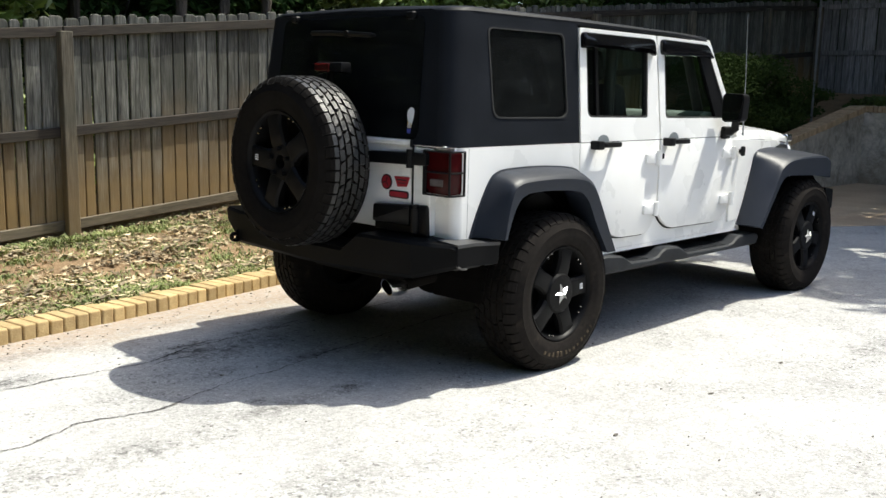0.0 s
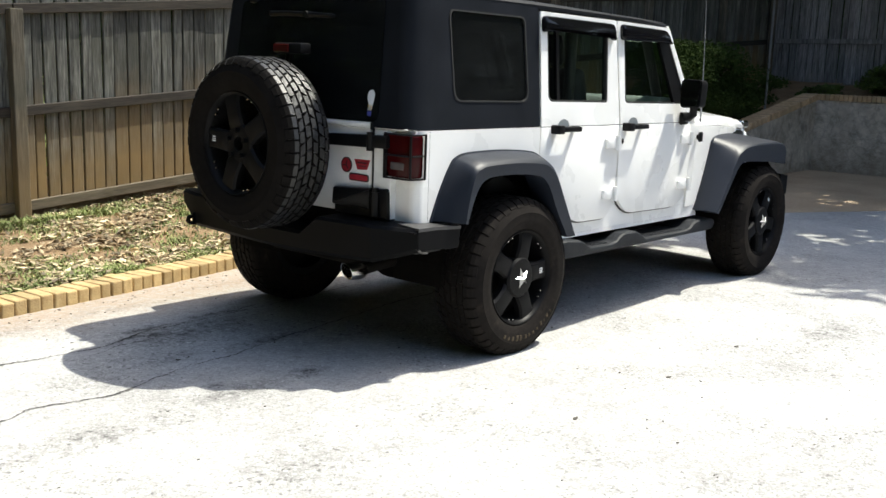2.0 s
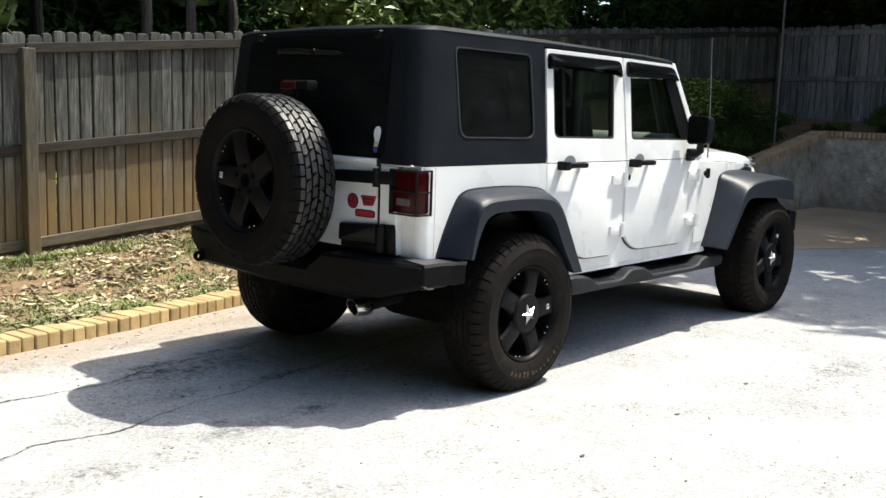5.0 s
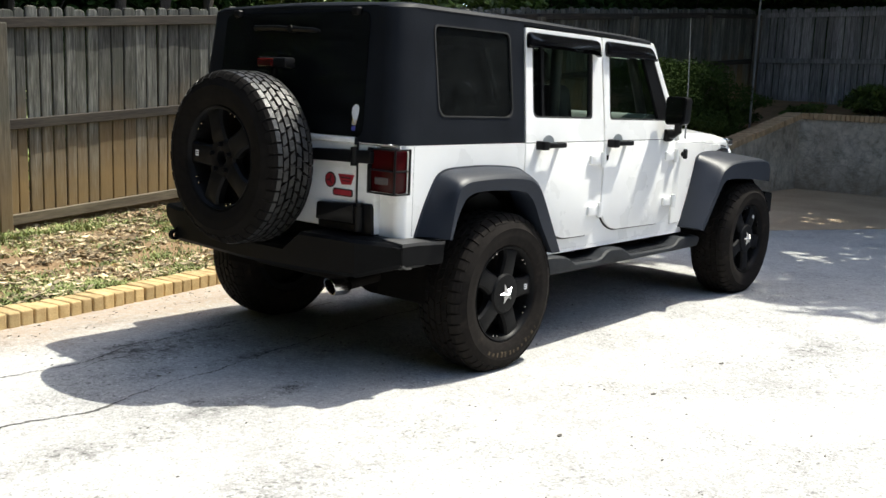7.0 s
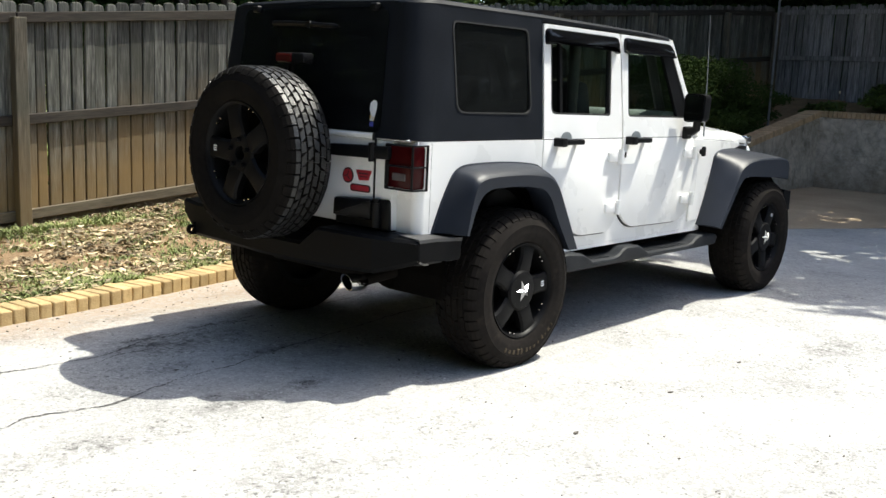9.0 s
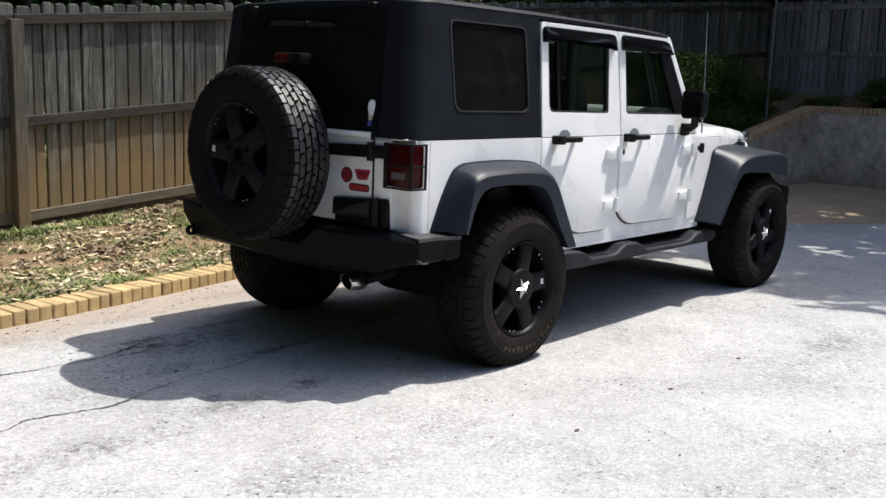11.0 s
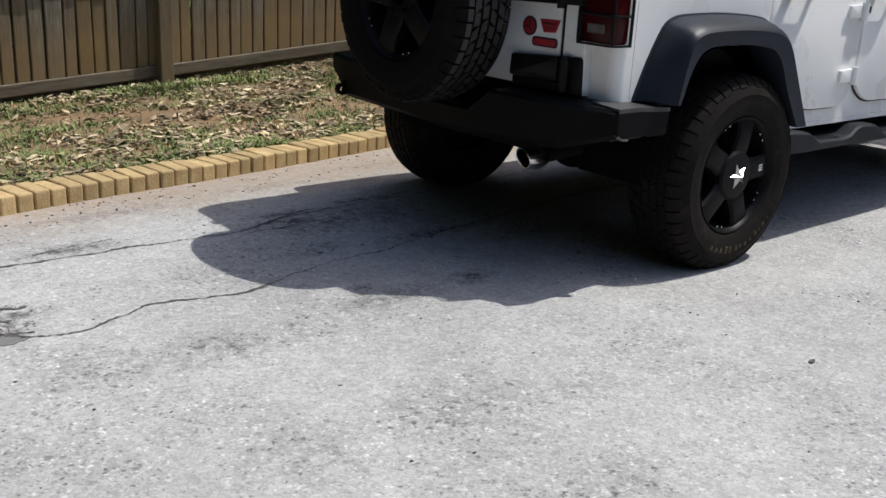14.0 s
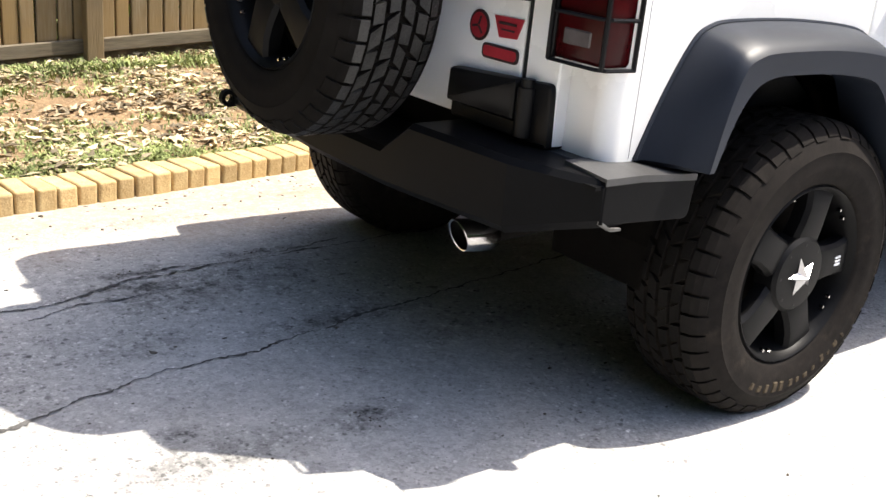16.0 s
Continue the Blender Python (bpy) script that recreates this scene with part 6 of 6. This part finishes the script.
def fence(name, label, origin, turn, x0, x1, top, post_at, slats, rail_wood, foot_wood):
    """Pickets on three rails, rails and posts on the near side. Runs along local x from x0 to x1."""
    f = thing(name, label, "fence", pose(*origin, 0, 0, turn), kind="")
    x = x0
    while x < x1:
        w, me = rng.choice(slats)
        child("slat", me, f, pose(x + w / 2 + rng.uniform(-.002, .002), rng.uniform(0.0, .016), top(x) - 1.72 + rng.uniform(-.012, .012), 0, rng.uniform(-0.5, 0.5), rng.uniform(-2.5, 2.5)))
        x += w + (rng.uniform(0.014, 0.018) if rng.random() < 0.08 else rng.uniform(0.008, 0.011))
        if name == "side_fence" and -0.09 < x < 0.0:
            x += 0.012
    stops = [x0 - 0.07, *post_at, x1]
    for p in post_at:
        child("post", post, f, pose(p, -0.085, top(p) - 1.80, 0, rng.uniform(-.6, .6), 0))
    for s, e in zip(stops, stops[1:]):
        if e - s < 0.2:
            continue
        slope = math.degrees(math.atan2(top(e) - top(s), e - s))
        foot = bar_mesh("rail", math.hypot(e - s, top(e) - top(s)) - 0.01, 0.038, 0.085, foot_wood)
        me = bar_mesh("rail", math.hypot(e - s, top(e) - top(s)) - 0.01, 0.038, 0.085, rail_wood)
        mid = (s + e) / 2
        for k, drop in enumerate((0.16, 0.97, 1.745)):
            child("rail", foot if k == 2 else me, f, pose(mid, -0.039, (top(s) + top(e)) / 2 - drop, 0, -slope + rng.uniform(-.25, .25), 0))
    return f


fence("side_fence", "weathered grey-brown wooden picket fence with dog-eared slats", (0, FENCE_Y, 0), 0, -9.0, BACK_X - 0.1, fence_top,
      [-0.30 + 2.44 * k for k in range(-3, 6)], side_slats, rail_wood, foot_wood)
fence("back_fence", "weathered wooden picket fence in tree shade", (BACK_X, FENCE_Y, 0), -90, 0.1, 17.0, lambda x: fence_top(13.5) + 0.02, [0.12 + 2.44 * k for k in range(7)], back_slats, skylit_wood, skylit_wood)

# ---------------------------------------------------------------- brick edging
bm = bmesh.new()
box(bm, -0.0385, 0.0385, 0, 0.195, -0.02, 0.088, 0.011, 3)
kerb_brick = bpy.data.meshes.new("brick")
bm.to_mesh(kerb_brick)
bm.free()
kerb_brick.materials.append(brick_yellow)
edging = thing("brick_edging", "edging of yellow bricks set on edge along the drive", "edging", kind="structure")
x = -9.0
while x < 6.6:
    slope = (kerb_y(x + 0.05) - kerb_y(x - 0.05)) / 0.1
    low = Matrix.Diagonal((0.92, 0.97, 0.96, 1)) if abs(x + 0.95) < 0.0415 else Matrix.Identity(4)
    child("brick", kerb_brick, edging, pose(x, kerb_y(x) + rng.uniform(-.004, .004), rng.uniform(-.004, .003), rng.uniform(-1.4, 1.4), rng.uniform(-1.4, 1.4), math.degrees(math.atan(slope)) + rng.uniform(-2, 2)) @ low)
    x += 0.0838 * math.cos(math.atan(slope))

# ---------------------------------------------------------------- brick coping on the walls
bm = bmesh.new()
box(bm, -0.031, 0.031, -0.035, 0.25, 0, 0.10, 0.007)
coping_brick = bpy.data.meshes.new("brick")
bm.to_mesh(coping_brick)
bm.free()
coping_brick.materials.append(brick_cap)
for w, count, place in ((bpy.data.objects["retaining_wall"], 130, lambda k: pose(WALL_X, WING_Y + 0.22 - 0.037 - 0.074 * k, 1.163, 0, 0, -90)),
                        (bpy.data.objects["wing_wall"], 78, lambda k: pose(WALL_X - 0.04 - 0.074 * k, WING_Y, wing_top(WALL_X - 0.04 - 0.074 * k) + 0.003, 0, -math.degrees(math.atan(0.175)), 0))):
    for k in range(count):
        child("brick", coping_brick, w, place(k) @ pose(0, rng.uniform(-.006, .006), rng.uniform(-.003, .003), 0, 0, rng.uniform(-1.5, 1.5)))

# ---------------------------------------------------------------- leaf litter and grass on the bed
BARE = [(-0.62, 2.69, 0.16, 0.10), (-0.70, 3.05, 0.20, 0.12), (-1.15, 3.29, 0.24, 0.14), (0.75, 2.75, 0.25, 0.12), (-1.75, 2.35, 0.22, 0.12), (1.5, 3.1, 0.3, 0.16)]
bm = bmesh.new()
for _ in range(40000):
    x = rng.uniform(-6.5, 6.0)
    k0 = kerb_y(x) + 0.20
    f = rng.random()
    y = k0 + (FENCE_Y + 0.05 - k0) * f
    if noise.noise((x * 1.1, y * 1.1, 7)) < -0.16 and rng.random() < 0.75 or noise.noise((x * 2.6, y * 2.6, 17)) < -0.22 and rng.random() < 0.8:
        continue
    if min(math.hypot((x - bx) / rx, (y - by) / ry) for bx, by, rx, ry in BARE) < rng.uniform(0.7, 1.2) or f > 0.93 and rng.random() < 0.6:
        continue
    s = rng.uniform(0.006, 0.014) if rng.random() < 0.70 else rng.uniform(0.014, 0.034)
    a = rng.uniform(0, math.tau)
    z = bed_z(x, y) + rng.uniform(0.004, 0.02)
    ux, uy = math.cos(a) * s * 1.55, math.sin(a) * s * 1.55
    wx, wy = -math.sin(a) * s * 0.6, math.cos(a) * s * 0.6
    t1, t2, t3 = rng.uniform(-.5, .9) * s, rng.uniform(-.5, .9) * s, rng.uniform(0.1, .8) * s
    p = [bm.verts.new((x - ux, y - uy, z + t1)), bm.verts.new((x + wx, y + wy, z + t3)), bm.verts.new((x + ux, y + uy, z + t2)), bm.verts.new((x - wx, y - wy, z + t3))]
    bm.faces.new((p[0], p[1], p[2]))
    bm.faces.new((p[0], p[2], p[3]))
tagged(mesh_object("leaf_litter", bm, litter), "dry brown and tan leaves scattered over the bed", "leaves", kind="stuff")
bm = bmesh.new()
patches = [(rng.uniform(-4.5, 5.5), rng.random(), rng.uniform(0.06, 0.28)) for _ in range(290)] + [(rng.uniform(-4.5, 5.5), rng.uniform(0.86, 0.98), rng.uniform(0.10, 0.28)) for _ in range(22)] + [(rng.uniform(-4.0, 3.0), rng.uniform(0.0, 0.12), rng.uniform(0.06, 0.16)) for _ in range(30)]
patches += [(rng.uniform(-1.7, -0.1), rng.uniform(0.84, 0.98), rng.uniform(0.14, 0.26)) for _ in range(8)] + [(rng.uniform(-1.5, -0.4), rng.uniform(0.0, 0.10), rng.uniform(0.10, 0.18)) for _ in range(14)]
patches += [(0.15, 0.40, 0.26), (0.70, 0.82, 0.30), (0.45, 0.84, 0.28), (-0.75, 0.28, 0.24), (-1.1, 0.35, 0.2)]
patches += [(px, 0.9, rng.uniform(0.14, 0.26)) for px in (-0.85, -0.72, -0.62, -0.55, -0.48, -0.40, -0.30, -0.15, -0.05, 0.02, 0.12, 0.22, 0.30, 0.42, -1.6, -1.75, -2.3)] + [(px, 0.0, rng.uniform(0.08, 0.14)) for px in (-1.05, -0.95, -0.88, -0.70, -0.62, -0.45, -0.40)] + [(-1.6, 0.6, 0.2), (-1.3, 0.55, 0.2)]
for px, f, r in patches:
    k0 = kerb_y(px) + 0.22
    py = k0 + (FENCE_Y - 0.08 - k0) * f
    tall = 1.7 if f == 0.9 else 1.0
    for _ in range(int(60 + 1500 * r * r * rng.uniform(0.5, 1.2))):
        bx, by = px + rng.gauss(0, r * 0.6), py + rng.gauss(0, r * 0.35)
        if by < kerb_y(bx) + 0.21 or by > FENCE_Y - 0.03:
            continue
        bz = bed_z(bx, by) - 0.004
        a = rng.uniform(0, math.tau)
        h = rng.uniform(0.015, 0.042) * tall
        w = rng.uniform(0.0025, 0.0055)
        dx, dy = math.cos(a) * h * 0.9, math.sin(a) * h * 0.9
        q = [bm.verts.new((bx - w * math.sin(a), by + w * math.cos(a), bz)), bm.verts.new((bx + w * math.sin(a), by - w * math.cos(a), bz)),
             bm.verts.new((bx + dx * 0.5 + w * math.sin(a), by + dy * 0.5 - w * math.cos(a), bz + h * 0.75)), bm.verts.new((bx + dx * 0.5 - w * math.sin(a), by + dy * 0.5 + w * math.cos(a), bz + h * 0.75)), bm.verts.new((bx + dx, by + dy, bz + h * 0.85))]
        bm.faces.new((q[0], q[1], q[2], q[3]))
        bm.faces.new((q[3], q[2], q[4]))
tagged(mesh_object("grass_tufts", bm, grass_blade), "sparse green grass tufts among the leaves", "grass", kind="stuff")

# ---------------------------------------------------------------- cracks and crumbs on the drive
def crack(points, width, seed):
    r = random.Random(seed)
    pts = []
    for (x0, y0), (x1, y1) in zip(points, points[1:]):
        n = max(2, int(math.hypot(x1 - x0, y1 - y0) / 0.011))
        for k in range(n):
            f = k / n
            pts.append(Vector((x0 + (x1 - x0) * f, y0 + (y1 - y0) * f, 0)))
    bm = bmesh.new()
    prev = None
    wob = 0.0
    for i, p in enumerate(pts):
        d = (pts[min(i + 1, len(pts) - 1)] - pts[max(i - 1, 0)]).normalized()
        nrm = Vector((-d.y, d.x, 0))
        wob = wob * 0.86 + r.uniform(-.006, .006)
        w = width * r.uniform(0.25, 1.4) * (0.30 + 1.5 * abs(noise.noise((p.x * 4.1, p.y * 4.1, seed))) + 0.9 * max(0.0, noise.noise((p.x * 17, p.y * 17, seed + 5))))
        c = p + nrm * wob
        a, b = bm.verts.new((c.x + nrm.x * w, c.y + nrm.y * w, 0.003 + drive_z(c.x, c.y))), bm.verts.new((c.x - nrm.x * w, c.y - nrm.y * w, 0.003 + drive_z(c.x, c.y)))
        if prev:
            bm.faces.new((prev[0], prev[1], b, a))
        prev = (a, b)
    bmesh.ops.recalc_face_normals(bm, faces=bm.faces)
    return tagged(mesh_object("driveway_crack", bm, crack_fill), "dark dirt-filled crack in the driveway", "crack", kind="structure")


crack([(-2.66, -0.105), (-2.58, -0.14), (-2.52, -0.147), (-2.32, -0.087), (-2.24, -0.032), (-2.08, -0.069), (-1.89, -0.093), (-1.64, -0.025), (-1.39, 0.034), (-1.11, 0.055), (-0.77, 0.127), (0.2, 0.30), (1.2, 0.38)], 0.0060, 1)
crack([(-3.4, 0.70), (-2.49, 0.638), (-2.29, 0.628), (-2.08, 0.63), (-1.87, 0.60), (-1.57, 0.571), (-1.28, 0.669), (-0.98, 0.697), (-0.58, 0.721), (0.4, 0.80)], 0.0062, 2)
crack([(-1.62, 0.50), (-1.45, 0.545), (-1.30, 0.53), (-1.12, 0.56)], 0.0045, 3)
crack([(-1.30, 0.67), (-1.12, 0.72), (-0.86, 0.70), (-0.62, 0.76), (-0.40, 0.78)], 0.0060, 4)
crack([(-3.4, 0.21), (-3.10, 0.165), (-2.942, 0.143), (-2.867, 0.045), (-2.80, -0.002), (-2.713, -0.056), (-2.646, -0.115)], 0.019, 6)
crack([(-2.83, 0.04), (-2.76, 0.055), (-2.71, 0.075), (-2.66, 0.06)], 0.014, 7)
crack([(-2.70, 0.165), (-2.66, 0.19), (-2.61, 0.175), (-2.57, 0.19)], 0.014, 8)
crack([(-2.74, -0.025), (-2.68, -0.055), (-2.62, -0.075)], 0.013, 9)
crack([(-2.38, 0.71), (-2.28, 0.735), (-2.20, 0.765), (-2.12, 0.745), (-2.02, 0.76)], 0.0050, 11)
crumbs = bmesh.new()
broken = [(-2.70, 0.02, 0.06, 0.05), (-2.64, 0.18, 0.05, 0.02), (-2.20, 0.74, 0.10, 0.03), (-1.03, -0.41, 0.04, 0.03), (-0.76, 0.77, 0.08, 0.012), (-1.22, 0.735, 0.10, 0.02)]
for _ in range(90):
    bx, by, rx, ry = broken[rng.choice((0, 0, 0, 1, 2, 3, 4, 5))]
    x, y, s = rng.gauss(bx, rx), rng.gauss(by, ry), rng.uniform(0.0015, 0.0035)
    t = bmesh.new()
    bmesh.ops.create_icosphere(t, subdivisions=1, radius=s)
    for q in t.verts:
        q.co *= rng.uniform(0.6, 1.3)
    absorb(crumbs, t, Matrix.Translation((x, y, drive_z(x, y) + s * 0.4)) @ Matrix.Rotation(rng.uniform(0, 6), 4, "Z") @ Matrix.Diagonal((rng.uniform(1, 2.2), 1, 0.6, 1)))
for _ in range(420):
    x, y = rng.uniform(-4.5, 5.0), rng.uniform(-4.0, 1.3)
    s = rng.uniform(0.002, 0.005)
    t = bmesh.new()
    bmesh.ops.create_icosphere(t, subdivisions=1, radius=s)
    for q in t.verts:
        q.co *= rng.uniform(0.6, 1.3)
    absorb(crumbs, t, Matrix.Translation((x, y, drive_z(x, y) + s * 0.4)) @ Matrix.Diagonal((rng.uniform(1, 2.4), 1, 0.6, 1)))
for _ in range(260):
    x = rng.uniform(-4.0, 2.0)
    y = kerb_y(x) - 0.02 - abs(rng.gauss(0, 0.16))
    s = rng.uniform(0.002, 0.006)
    t = bmesh.new()
    bmesh.ops.create_icosphere(t, subdivisions=1, radius=s)
    for q in t.verts:
        q.co *= rng.uniform(0.6, 1.3)
    absorb(crumbs, t, Matrix.Translation((x, y, drive_z(x, y) + s * 0.4)) @ Matrix.Rotation(rng.uniform(0, 6), 4, "Z") @ Matrix.Diagonal((rng.uniform(1, 2.4), 1, 0.6, 1)))
tagged(mesh_object("loose_grit", crumbs, twig_dark), "dark grit and twigs on the driveway", "grit", kind="stuff")
for x, y, s in ((-2.19, -1.788, 0.011), (-2.333, -1.83, 0.010), (-2.906, -1.417, 0.012), (0.211, -1.662, 0.011), (-0.627, -1.679, 0.012), (0.989, -1.653, 0.011), (-1.377, 0.159, 0.008)):
    bm = bmesh.new()
    leaf = [(s * 1.5 * math.cos(a) * (1 + 0.25 * math.sin(3 * a)), s * 0.8 * math.sin(a)) for a in [math.tau * k / 12 for k in range(12)]]
    plate(bm, leaf, [], lambda u, v, d: (u, v, d + 6 * u * u), 0.003)
    ob = tagged(mesh_object("fallen_leaf", bm, dead_leaf), "small grey-brown dead leaf on the driveway", "leaf", "dead leaves on the driveway")
    ob.matrix_basis = pose(x, y, 0.001 + drive_z(x, y), 0, 0, rng.uniform(0, 360))
bm = bmesh.new()
for ox, oy, s, ln, wd in ((-0.012, 0.0, 1.0, 0.026, 0.016), (0.016, -0.003, 2.0, 0.022, 0.010), (-0.018, 0.009, 3.0, 0.012, 0.008)):
    blob = [(ox + ln * math.cos(a) * (1 + 0.22 * math.sin(5 * a + s)), oy + wd * math.sin(a) * (1 + 0.3 * math.cos(3 * a + s))) for a in [math.tau * k / 22 for k in range(22)]]
    plate(bm, blob, [], lambda u, v, d: (u, v, d + 1.2 * u * u + 0.001 * math.sin(90 * u + 60 * v) + 0.0008 * s), 0.0015)
ob = tagged(mesh_object("fallen_leaf", bm, withered_leaf), "crumpled grey-green withered leaf on the driveway", "leaf", "dead leaves on the driveway")
ob.matrix_basis = pose(-2.745, -1.942, 0.002, 0, 0, -42)
